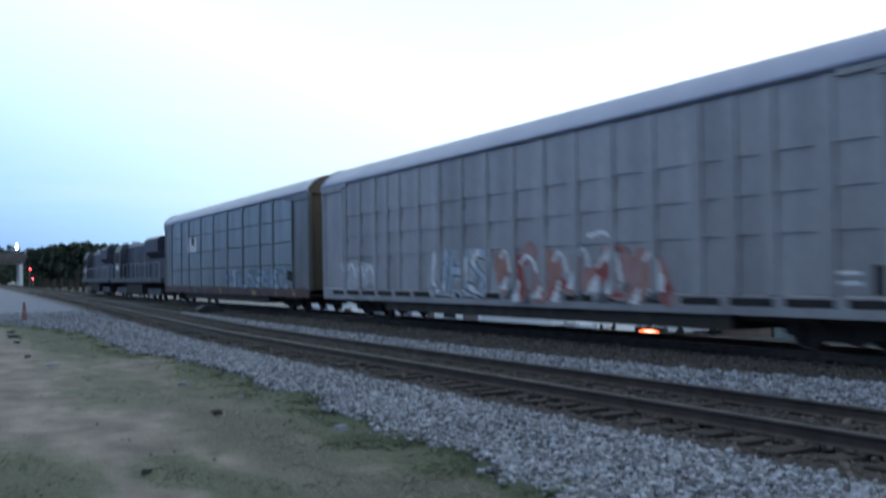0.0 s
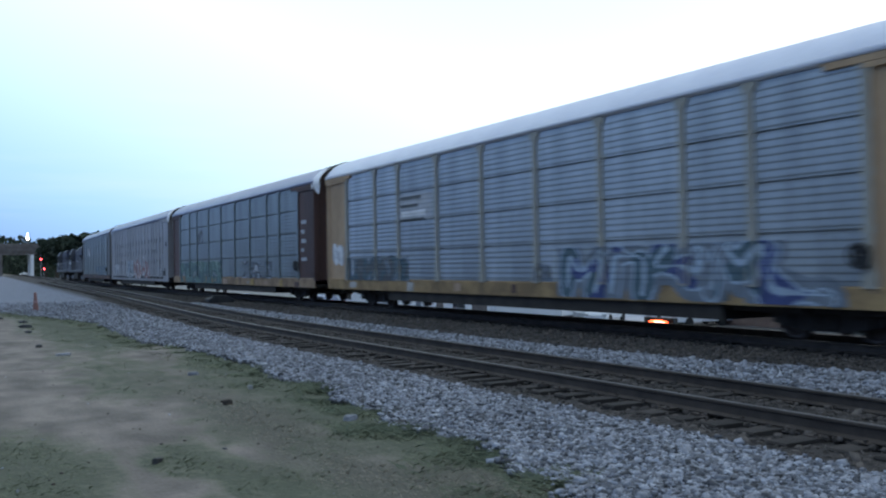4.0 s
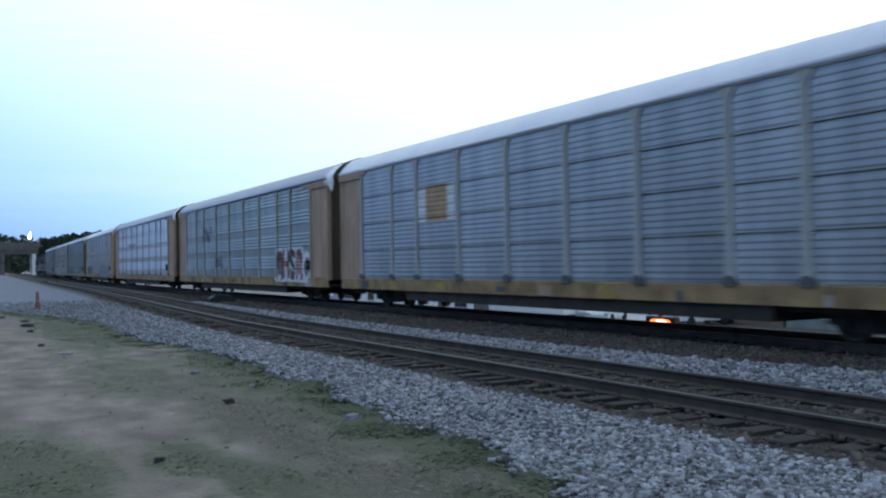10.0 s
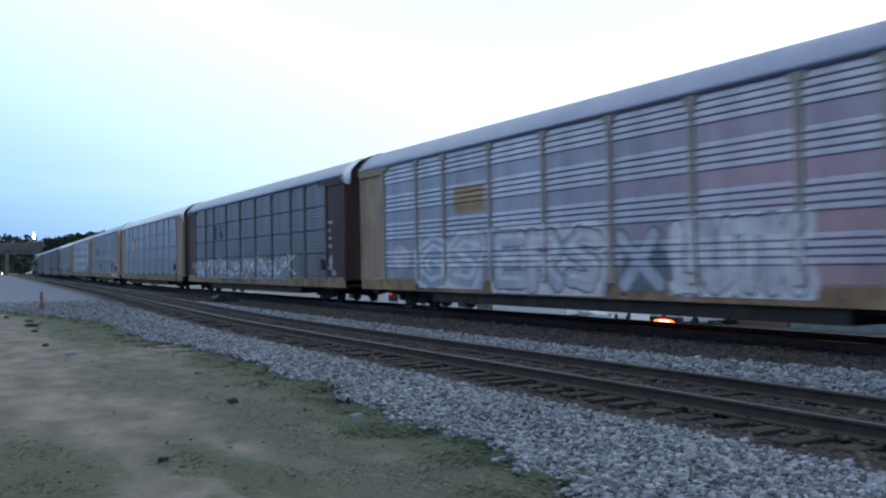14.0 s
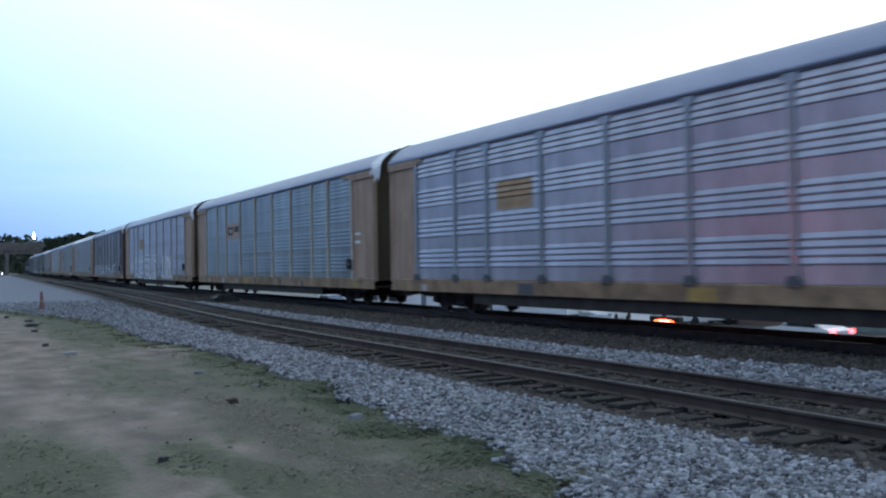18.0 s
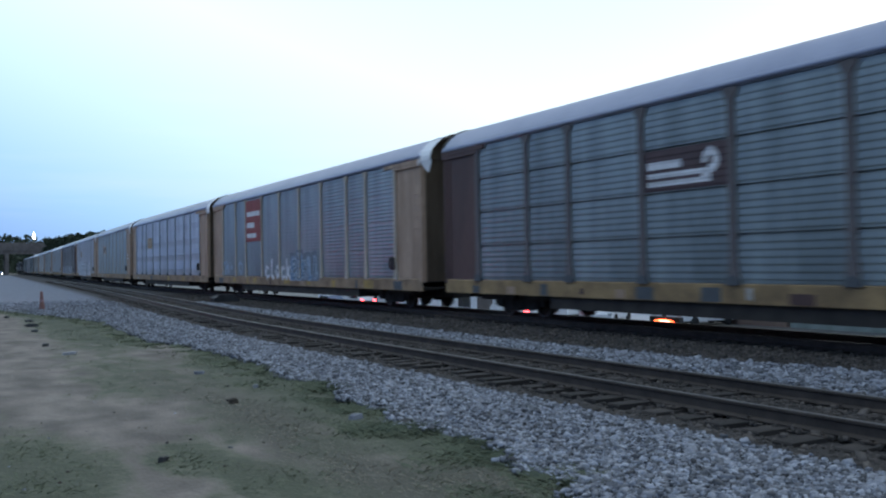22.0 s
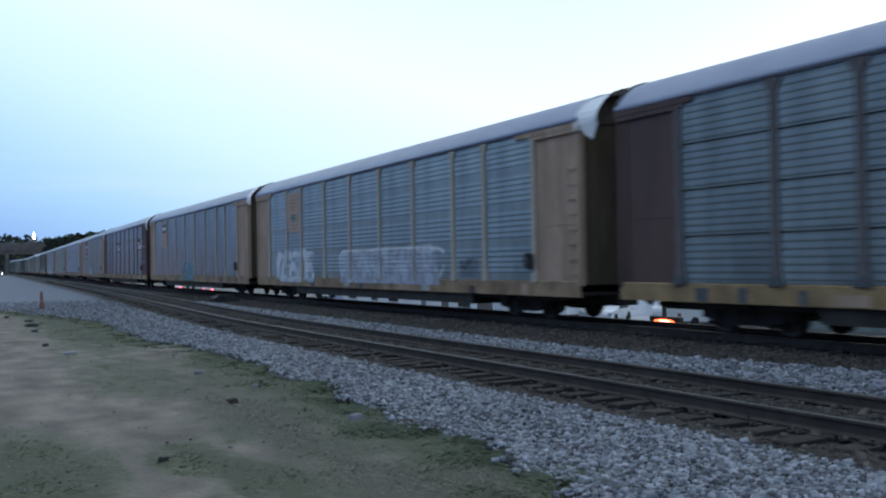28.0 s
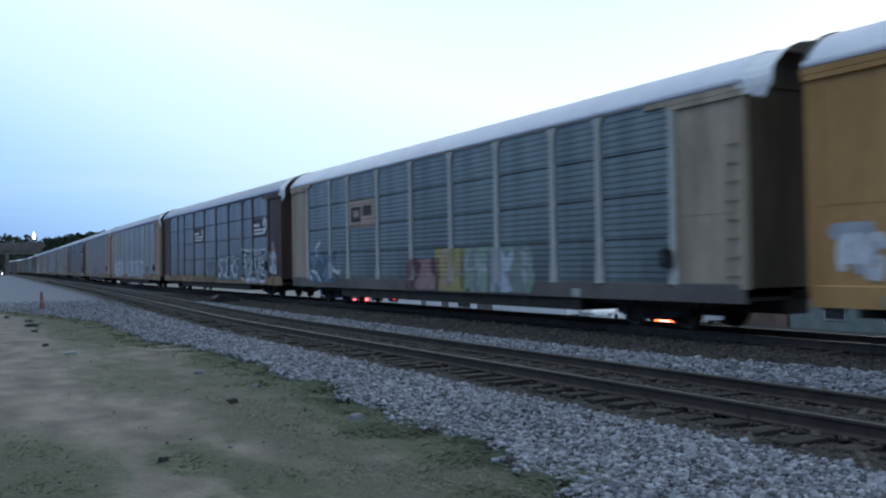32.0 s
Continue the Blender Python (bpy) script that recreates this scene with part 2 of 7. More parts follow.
M["galv"] = material("galvanised_steel", (0.38, 0.39, 0.41), (0.50, 0.51, 0.53), 0.5, 0.5, 3, 30, 0.1, 0.002)
M["loco_blue"] = material("dark_blue_locomotive_paint", (0.012, 0.016, 0.034), (0.022, 0.028, 0.055), 0.5, 0, 0.8, 14, 0.1, 0.004)
M["loco_grey"] = material("pale_grey_locomotive_paint", (0.05, 0.054, 0.066), (0.09, 0.096, 0.112), 0.55, 0, 0.8, 14, 0.1, 0.004)
M["red_glow"] = glow("red_lamp", (1.0, 0.05, 0.06), 14.0)
M["amber_glow"] = glow("orange_red_lamp", (1.0, 0.10, 0.03), 7.0)
M["hot_glow"] = glow("lamp_core", (1.0, 0.42, 0.30), 6.0)
# red glow of an unseen source, set strong to reflect in the train
M["unseen_red_glow"] = glow("unseen_red_lamp", (1.0, 0.04, 0.07), 240.0)
M["white_glow"] = glow("white_lamp", (1.0, 0.95, 0.85), 18.0)


def ground_material():
    m = material("dry_ground_with_grass", (0.122, 0.104, 0.088), (0.252, 0.216, 0.182), 0.95, 0, 1.8, 25, 0.7, 0.03, stretch3=(1.0, 0.6, 1.0))
    n, l = m.node_tree.nodes, m.node_tree.links
    b = n["Principled BSDF"]
    old = b.inputs["Base Color"].links[0].from_socket
    at = n.new("ShaderNodeAttribute")
    at.attribute_name = "grass"
    gn = n.new("ShaderNodeTexNoise")
    gn.inputs["Scale"].default_value, gn.inputs["Detail"].default_value = 3.2, 9.0
    gn.inputs["Roughness"].default_value = 0.68
    co = n.new("ShaderNodeTexCoord")
    l.new(co.outputs["Object"], gn.inputs[0])
    ad = n.new("ShaderNodeMath")
    ad.operation = "ADD"
    l.new(at.outputs["Fac"], ad.inputs[0])
    l.new(gn.outputs[0], ad.inputs[1])
    mr = n.new("ShaderNodeMapRange")
    mr.inputs["From Min"].default_value, mr.inputs["From Max"].default_value = 0.76, 1.18
    l.new(ad.outputs[0], mr.inputs[0])
    gc = n.new("ShaderNodeValToRGB")
    gc.color_ramp.elements[0].color, gc.color_ramp.elements[1].color = (0.080, 0.089, 0.056, 1), (0.175, 0.172, 0.120, 1)
    g2 = n.new("ShaderNodeTexNoise")
    g2.inputs["Scale"].default_value, g2.inputs["Detail"].default_value = 6.0, 9.0
    g2.inputs["Roughness"].default_value = 0.7
    gc.color_ramp.elements[0].position, gc.color_ramp.elements[1].position = 0.36, 0.66
    l.new(co.outputs["Object"], g2.inputs[0])
    thick = n.new("ShaderNodeMapRange")
    thick.inputs["From Min"].default_value, thick.inputs["From Max"].default_value = 0.35, 1.0
    thick.inputs["To Min"].default_value, thick.inputs["To Max"].default_value = 0.08, -0.16
    l.new(at.outputs["Fac"], thick.inputs[0])
    deep = n.new("ShaderNodeMath")
    deep.operation = "ADD"
    l.new(g2.outputs[0], deep.inputs[0])
    l.new(thick.outputs[0], deep.inputs[1])
    l.new(deep.outputs[0], gc.inputs[0])
    mx = n.new("ShaderNodeMix")
    mx.data_type = "RGBA"
    l.new(mr.outputs[0], mx.inputs[0])
    l.new(old, mx.inputs[6])
    l.new(gc.outputs[0], mx.inputs[7])
    dead = n.new("ShaderNodeAttribute")
    dead.attribute_name = "withered"
    fray = n.new("ShaderNodeMath")
    fray.operation = "MULTIPLY"
    frayed = n.new("ShaderNodeMapRange")
    frayed.inputs["From Min"].default_value, frayed.inputs["From Max"].default_value = 0.28, 0.48
    l.new(g2.outputs[0], frayed.inputs[0])
    l.new(dead.outputs["Fac"], fray.inputs[0])
    l.new(frayed.outputs[0], fray.inputs[1])
    m2 = n.new("ShaderNodeMix")
    m2.data_type = "RGBA"
    m2.inputs[7].default_value = (0.088, 0.084, 0.063, 1)
    l.new(fray.outputs[0], m2.inputs[0])
    l.new(mx.outputs[2], m2.inputs[6])
    l.new(m2.outputs[2], b.inputs["Base Color"])
    return m


M["ground"] = ground_material()


def ballast_material():
    m = material("ballast_bed", (0.140, 0.155, 0.192), (0.200, 0.219, 0.266), 0.95, 0, 3, 60, 0.5, 0.02)
    n, l = m.node_tree.nodes, m.node_tree.links
    b = n["Principled BSDF"]
    old = b.inputs["Base Color"].links[0].from_socket
    # stones as cells, each of its own shade, with dark gaps
    co = n.new("ShaderNodeTexCoord")
    cells = n.new("ShaderNodeTexVoronoi")
    cells.inputs["Scale"].default_value = 15.0
    l.new(co.outputs["Object"], cells.inputs[0])
    shade = n.new("ShaderNodeSeparateColor")
    l.new(cells.outputs["Color"], shade.inputs[0])
    spread = n.new("ShaderNodeMapRange")
    spread.inputs["To Min"].default_value, spread.inputs["To Max"].default_value = 0.70, 1.30
    l.new(shade.outputs[0], spread.inputs[0])
    tint = n.new("ShaderNodeHueSaturation")
    l.new(spread.outputs[0], tint.inputs["Value"])
    l.new(old, tint.inputs["Color"])
    old = tint.outputs[0]
    at = n.new("ShaderNodeAttribute")
    at.attribute_name = "stain"
    mx = n.new("ShaderNodeMix")
    mx.data_type = "RGBA"
    mx.inputs[7].default_value = (0.036, 0.031, 0.028, 1)
    l.new(at.outputs["Fac"], mx.inputs[0])
    l.new(old, mx.inputs[6])
    l.new(mx.outputs[2], b.inputs["Base Color"])
    return m


M["ballast"] = ballast_material()


# ---------------------------------------------------------------- mesh building
class Build:
    """Collects vertices and faces of one mesh."""

    def __init__(self):
        self.v, self.f, self.mi = [], [], []

    def add(self, verts, faces, mi=0):
        o = len(self.v)
        self.v.extend(tuple(p) for p in verts)
        self.f.extend(tuple(i + o for i in f) for f in faces)
        self.mi.extend([mi] * len(faces))
        return self

    def box(self, x0, x1, y0, y1, z0, z1, bevel=0.0, mi=0):
        if bevel:
            b = bevel
            prof = [(x0 + b, z0), (x1 - b, z0), (x1, z0 + b), (x1, z1 - b), (x1 - b, z1), (x0 + b, z1), (x0, z1 - b), (x0, z0 + b)]
            return self.extrude(prof, y0, y1, mi)
        return self.add([(x, y, z) for x in (x0, x1) for y in (y0, y1) for z in (z0, z1)],
                        [(0, 1, 3, 2), (4, 6, 7, 5), (0, 4, 5, 1), (2, 3, 7, 6), (0, 2, 6, 4), (1, 5, 7, 3)], mi)

    def extrude(self, prof, y0, y1, mi=0):
        """A closed outline of (x, z), drawn out along y."""
        n = len(prof)
        vs = [(x, y0, z) for x, z in prof] + [(x, y1, z) for x, z in prof]
        fs = [(i, (i + 1) % n, n + (i + 1) % n, n + i) for i in range(n)]
        fs += [tuple(range(n - 1, -1, -1)), tuple(range(n, 2 * n))]
        return self.add(vs, fs, mi)

    def extrude_x(self, prof, x0, x1, mi=0):
        """A closed outline of (y, z), drawn out along x."""
        n = len(prof)
        vs = [(x0, y, z) for y, z in prof] + [(x1, y, z) for y, z in prof]
        fs = [(i, (i + 1) % n, n + (i + 1) % n, n + i) for i in range(n)]
        fs += [tuple(range(n - 1, -1, -1)), tuple(range(n, 2 * n))]
        return self.add(vs, fs, mi)

    def tube(self, a, b, r0, r1=None, n=10, mi=0):
        a, b = Vector(a), Vector(b)
        r1 = r0 if r1 is None else r1
        q = (b - a).to_track_quat("Z", "Y")
        vs = []
        for p, r in ((a, r0), (b, r1)):
            for i in range(n):
                t = 2 * math.pi * i / n
                vs.append(p + q @ Vector((r * math.cos(t), r * math.sin(t), 0)))
        fs = [(i, (i + 1) % n, n + (i + 1) % n, n + i) for i in range(n)]
        fs += [tuple(range(n - 1, -1, -1)), tuple(range(n, 2 * n))]
        return self.add(vs, fs, mi)

    def lathe(self, prof, n=16, centre=(0, 0, 0), axis="z", mi=0):
        """An outline of (radius, height) turned round an axis."""
        vs, m = [], len(prof)
        for i in range(n):
            t = 2 * math.pi * i / n
            for r, h in prof:
                c, s = r * math.cos(t), r * math.sin(t)
                p = (c, s, h) if axis == "z" else ((h, c, s) if axis == "x" else (c, h, s))
                vs.append((p[0] + centre[0], p[1] + centre[1], p[2] + centre[2]))
        fs = [(i * m + j, ((i + 1) % n) * m + j, ((i + 1) % n) * m + j + 1, i * m + j + 1) for i in range(n) for j in range(m - 1)]
        return self.add(vs, fs, mi)

    def mesh(self, name, *mats, smooth=False):
        me = bpy.data.meshes.new(name)
        me.from_pydata(self.v, [], self.f)
        for m in mats:
            me.materials.append(m)
        if len(mats) > 1:
            me.polygons.foreach_set("material_index", self.mi)
        if smooth:
            me.polygons.foreach_set("use_smooth", [True] * len(me.polygons))
        me.validate()
        bm = bmesh.new()
        bm.from_mesh(me)
        bmesh.ops.recalc_face_normals(bm, faces=bm.faces)
        bm.to_mesh(me)
        bm.free()
        return me


def part(name, build, mat, parent, label="", at=None, smooth=False):
    """Links a mesh as one part under a thing or a part."""
    me = build.mesh(name, mat, smooth=smooth) if isinstance(build, Build) else build
    ob = new(name, me)
    ob.parent = parent
    if at is not None:
        ob.matrix_basis = at
    if label:
        ob["label"] = label
    return ob


def thing(name, label, category, group="", kind="", at=None, data=None):
    ob = new(name, data)
    if at is not None:
        ob.matrix_basis = at
    return tagged(ob, label, category, group, kind)


# ---------------------------------------------------------------- the plan: two tracks that bend slightly and fall slightly
FALL = -0.00742
# where each bend begins along the line, and how sharp it is
BENDS = ((4.07, 0.0003), (64.0, 0.0008), (104.0, 0.0), (344.0, -0.0007), (434.0, 0.0))
NEAR_TRACK, FAR_TRACK, GAUGE = 8.616, 15.70, 1.50


def bend(s):
    """How far the line has swung to the side at s metres along, and its slope there."""
    s = np.asarray(s, float)
    off, slope = np.zeros_like(s), np.zeros_like(s)
    for (a, c), end in zip(BENDS, [b[0] for b in BENDS[1:]] + [1e9]):
        u = np.clip(s - a, 0.0, end - a)
        off = off + slope * u + c * u * u / 2
        slope = slope + c * u
    return off, slope


def on_line(d, s, z=0.0):
    """The place at d metres to the side and s metres along the line, z over the rail's top."""
    return Vector((d + float(bend(s)[0]), s, z + FALL * s))


def along(d, s, z=0.0):
    """The pose of a thing that stands on the line and looks along it."""
    p = on_line(d, s, z)
    turn = -math.degrees(math.atan(float(bend(s)[1])))
    return pose(p.x, p.y, p.z, math.degrees(math.atan(FALL)), 0, turn)


NEAR_LINE = ((-900, 8.616), (20, 8.616), (28, 8.72), (39, 9.35), (47, 9.82), (63, 10.7), (78, 11.3), (96, 11.62), (120, 11.7), (2000, 11.7))


def near_line(s):
    """The near track's middle: it draws closer to the other and then runs beside it."""
    return float(np.interp(s, [a for a, b in NEAR_LINE], [b for a, b in NEAR_LINE]))


def strip(name, prof, stations, mats, mi=None, smooth=False, middle=None):
    """An open or closed outline of (d, z) swept along the line."""
    me = bpy.data.meshes.new(name)
    n = len(prof)
    vs = [tuple(on_line(d + (middle(s) if middle else 0.0), s, z)) for s in stations for d, z in prof]
    fs = [(i * n + j, i * n + j + 1, (i + 1) * n + j + 1, (i + 1) * n + j) for i in range(len(stations) - 1) for j in range(n - 1)]
    me.from_pydata(vs, [], fs)
    for m in mats:
        me.materials.append(m)
    if mi:
        me.polygons.foreach_set("material_index", [mi[j] for i in range(len(stations) - 1) for j in range(n - 1)])
    if smooth:
        me.polygons.foreach_set("use_smooth", [True] * len(fs))
    return me


STATIONS = [float(s) for s in (*range(-620, -60, 40), *range(-60, 0, 10), *range(0, 120, 3), *range(120, 300, 10), *range(300, 800, 25))]
# ---------------------------------------------------------------- ground
EDGE = ((-700, 4.5), (5.5, 4.5), (6.2, 4.75), (6.8, 4.72), (7.7, 5.05), (8.3, 5.14), (9.3, 4.84), (10.6, 5.08), (12, 5.2), (13.6, 5.5), (14.6, 5.2), (17.1, 5.55), (19.2, 5.5), (21.8, 5.38), (24, 4.95), (27.7, 5.05), (33.5, 5.25), (36.9, 4.83), (40, 4.16), (49, 2.6), (60, 1.0), (100, -2.0), (900, -2.0))
GROUND_Z = -0.28


def edge_at(s):
    """How far to the side the ballast begins."""
    for (a, da), (b, db) in zip(EDGE, EDGE[1:]):
        if s <= b:
            return da + (db - da) * (s - a) / (b - a)
    return EDGE[-1][1]


def blob(d, s, cd, cs, rd, rs):
    return math.exp(-((d - cd) / rd) ** 2 - ((s - cs) / rs) ** 2)


def grassy(d, s):
    """How green the near ground is, 0 to 1: a verge along the stones, a worn track, patches nearer by."""
    e = edge_at(s)
    n1, n2 = noise.noise(Vector((d * 1.9, s * 0.7, 3.0))), noise.noise(Vector((d * 4.0, s * 1.8, 9.0)))
    d, s = d + 0.14 * n2, s + 0.5 * n1
    g = 0.43 + 0.42 * math.exp(-((d - (e - 0.55)) / (0.45 + 0.012 * s)) ** 2)
    # patches: (side, along, half-width, half-length, how much greener or barer)
    for cd, cs, rd, rs, q in ((0.7, 9.0, 0.75, 1.9, 0.55), (0.2, 8.5, 0.6, 1.8, 0.3), (2.25, 9.5, 0.28, 0.55, 0.40), (2.45, 8.5, 0.30, 0.8, 0.45), (2.68, 7.5, 0.30, 0.8, 0.40),
                              (4.1, 28.0, 0.7, 6.0, 0.40), (3.3, 33.0, 0.8, 6.0, 0.25), (2.8, 17.0, 0.7, 3.0, 0.12), (4.6, 10.5, 0.35, 3.0, 0.15),
                              (2.0, 12.2, 0.75, 1.1, -0.40), (2.1, 10.75, 0.45, 0.55, -0.45), (1.72, 8.7, 0.14, 1.1, -0.50), (1.8, 7.9, 0.18, 0.6, -0.35), (2.85, 8.95, 0.10, 0.45, -0.50),
                              (1.3, 15.5, 0.6, 3.0, -0.40), (1.6, 27.0, 0.8, 10.0, -0.50), (4.35, 21.0, 0.6, 2.2, -0.60), (1.6, 42.0, 1.2, 12.0, -0.40), (5.0, 23.0, 0.7, 1.6, -0.55), (2.7, 13.0, 0.5, 0.8, -0.25)):
        g += q * blob(d, s, cd, cs, rd, rs)
    g += 0.22 * n1 + 0.26 * n2
    return max(0.0, min(1.0, 0.50 + 1.4 * (g - 0.40)))


def withered(d, s):
    """How thick dead brown weeds lie, 0 to 1: between the verge and the green patches."""
    n = noise.noise(Vector((d * 2.4, s * 1.1, 21.0)))
    g = sum(q * blob(d + 0.15 * n, s, cd, cs, rd, rs) for cd, cs, rd, rs, q in ((3.5, 10.3, 0.55, 1.4, 0.9), (3.35, 7.9, 0.45, 1.0, 0.9), (3.95, 6.9, 0.7, 0.8, 0.95), (3.6, 12.4, 0.6, 1.4, 0.75), (3.4, 15.5, 0.7, 2.2, 0.5), (4.3, 6.2, 0.5, 0.7, 0.8)))
    return max(0.0, min(1.0, 1.15 * g + 0.35 * n))


def ground_height(d, s):
    z = GROUND_Z + 0.035 * noise.noise(Vector((d * 0.9, s * 0.5, 0.0)))
    if d > 17.5:
        z -= min(2.9, (d - 17.5) * 0.21)
    if d < -3:
        z += min(0.5, (-3 - d) * 0.03)
    return z


def make_ground():
    ds = [-900, -400, -150, -60, -25, -10, -5, -2.5] + [x * 0.16 - 1.5 for x in range(0, 58)] + [8.5, 10, 12, 14, 16, 17.5, 20, 24, 28, 31.5, 34, 45, 60, 100, 200, 450, 1000]
    ss = [-900, -600, -300, -120, -50, -20, -8, 0] + [2 + x * 0.2 for x in range(0, 100)] + [22 + x * 0.4 for x in range(0, 20)] + [30 + x for x in range(1, 41)] + [75, 85, 100, 120, 150, 200, 260, 340, 450, 600, 900, 1400, 2500]
    vs, at, dull = [], [], []
    for s in ss:
        for d in ds:
            p = on_line(d, s) if s < 400 else on_line(d, 400) + Vector((0, s - 400, 0))
            vs.append((p.x, p.y, p.z + ground_height(d, s) - (0.12 if edge_at(s) + 0.35 < d < 17.4 else 0)))
            at.append(grassy(d, s) if -2 < d < 8 and 1 < s < 80 else 0.45)
            dull.append(withered(d, s) if -2 < d < 8 and 1 < s < 80 else 0.2)
    n = len(ds)
    fs = [(i * n + j, i * n + j + 1, (i + 1) * n + j + 1, (i + 1) * n + j) for i in range(len(ss) - 1) for j in range(n - 1)]
    me = bpy.data.meshes.new("ground")
    me.from_pydata(vs, [], fs)
    me.materials.append(M["ground"])
    me.attributes.new("grass", "FLOAT", "POINT").data.foreach_set("value", at)
    me.attributes.new("withered", "FLOAT", "POINT").data.foreach_set("value", dull)
    me.polygons.foreach_set("use_smooth", [True] * len(fs))
    tagged(new("ground", me), "dry trodden earth with patches of short grass", "ground", kind="structure")


def ballast_top(d):
    """The ballast's height under and beside the tracks."""
    for a, b, za, zb in ((3.0, 6.9, -0.30, -0.262), (6.9, 7.3, -0.262, -0.225), (7.3, 9.95, -0.20, -0.20), (9.95, 11.2, -0.20, -0.235), (11.2, 13.4, -0.235, -0.225),
                         (13.4, 14.4, -0.225, -0.20), (14.4, 17.0, -0.20, -0.20), (17.0, 18.6, -0.20, -0.55)):
        if d <= b:
            return za + (zb - za) * (d - a) / (b - a)
    return -0.55


def middle_end(s):
    """Where the clean stones between the tracks give way to the stained bed under the train."""
    return float(np.interp(s, MIDDLE_S, MIDDLE_D))


MIDDLE_S, MIDDLE_D = (0, 9, 11, 13, 16.6, 21, 30, 45), (13.0, 12.65, 12.2, 11.75, 11.5, 11.4, 11.45, 11.6)


def stain_at(d, s):
    """How dark the ballast is: stained under and beside the rails, clean elsewhere."""
    c = near_line(s)
    q = min(abs(d - c) - (1.65 if d > c else 1.95), middle_end(s) - d if d < FAR_TRACK else d - FAR_TRACK - 1.95)
    return max(0.0, min(1.0, 0.5 - q / 0.3))


def make_ballast():
    offs = [0.0, 0.2, 0.5, 1.0, 1.6, 2.2]
    ss = [float(x) for x in (*range(-620, -60, 40), *range(-60, 0, 10))] + [x * 0.4 for x in range(0, 150)] + [float(x) for x in (*range(60, 300, 10), *range(300, 800, 25))]
    vs, st = [], []
    for s in ss:
        e = edge_at(s) + 0.10 * noise.noise(Vector((s * 1.3, 7.0, 0))) + 0.16 * noise.noise(Vector((s * 4.1, 2.0, 0)))
        c = near_line(s)
        w = max(0.0, FAR_TRACK - c)
        fixed = [c - 1.7, c - 1.3, c - 0.6, c, c + 0.7, c + 1.3] + [c + 1.3 + (w - 2.6) * q for q in (0.12, 0.25, 0.38, 0.5, 0.65, 0.8, 0.9)] if w > 3.2 else [c - 1.7, c - 1.3, c - 0.6] + [c + (w - 1.3) * q / 10 for q in range(10)]
        fixed += [FAR_TRACK - 1.3, FAR_TRACK - 0.6, FAR_TRACK, 16.4, 17.0, 17.8, 18.6]
        row = [(e - 0.1, GROUND_Z - 0.12)] + [(e + (c - 1.9 - e) * o / 2.4, None) for o in offs] + [(d, None) for d in fixed]
        n = len(row)
        for d, z in row:
            if z is None:
                z = max(ballast_top(min(d, 6.9)), GROUND_Z + 0.012 + 0.05 * min(1, (d - e) / 0.8)) if d < c - 1.5 else ((-0.225 if d < c else -0.20) if d < 17.0 else ballast_top(d))
            vs.append(tuple(on_line(d, s, z)))
            st.append(stain_at(d, s))
    fs = [(i * n + j, i * n + j + 1, (i + 1) * n + j + 1, (i + 1) * n + j) for i in range(len(ss) - 1) for j in range(n - 1)]
    me = bpy.data.meshes.new("ballast_bed")
    me.from_pydata(vs, [], fs)
    me.materials.append(M["ballast"])
    me.attributes.new("stain", "FLOAT", "POINT").data.foreach_set("value", st)
    me.polygons.foreach_set("use_smooth", [True] * len(fs))
    tagged(new("ballast_bed", me), "grey crushed-stone ballast bed under two tracks", "ballast", kind="structure")


def scatter(name, count, place, size, mats, label, category, flat=0.7, seed=1):
    """Many small uneven stones in one mesh of kind stuff."""
    rng = np.random.default_rng(seed)
    pts = place(rng, count)
    n = len(pts)
    cube = np.array([(x, y, z) for x in (-1, 1) for y in (-1, 1) for z in (-1, 1)], float) * 0.5
    quads = np.array([(0, 1, 3, 2), (4, 6, 7, 5), (0, 4, 5, 1), (2, 3, 7, 6), (0, 2, 6, 4), (1, 5, 7, 3)])
    v = np.repeat(cube[None], n, 0) * (1 + rng.uniform(-0.42, 0.30, (n, 8, 3)))
    v *= rng.uniform(0.55, 1.35, (n, 1, 3)) * np.array([1, 1, flat])
    v *= size * rng.lognormal(0, 0.28, (n, 1, 1)) * (1 + np.maximum(0, pts[:, 1] - 25)[:, None, None] / 300)
    a = rng.uniform(0, 6.283, n)
    t = rng.uniform(-0.7, 0.7, n)
    ca, sa, ct, st = np.cos(a)[:, None], np.sin(a)[:, None], np.cos(t)[:, None], np.sin(t)[:, None]
    x, y, z = v[..., 0], v[..., 1] * ct - v[..., 2] * st, v[..., 1] * st + v[..., 2] * ct
    v = np.stack([x * ca - y * sa, x * sa + y * ca, z], -1) + pts[:, None, :]
    f = (quads[None] + (np.arange(n) * 8)[:, None, None]).reshape(-1, 4)
    me = bpy.data.meshes.new(name)
    me.vertices.add(n * 8)
    me.vertices.foreach_set("co", v.reshape(-1))
    me.loops.add(len(f) * 4)
    me.loops.foreach_set("vertex_index", f.reshape(-1))
    me.polygons.add(len(f))
    me.polygons.foreach_set("loop_start", np.arange(len(f)) * 4)
    me.update(calc_edges=True)
    for m in mats:
        me.materials.append(m)
    if len(mats) > 1:
        me.polygons.foreach_set("material_index", np.repeat(rng.integers(0, len(mats), n), 6))
    return tagged(new(name, me), label, category, kind="stuff")


def line_points(d, s, z):
    return np.stack([d + bend(s)[0], s, z + FALL * s], 1)


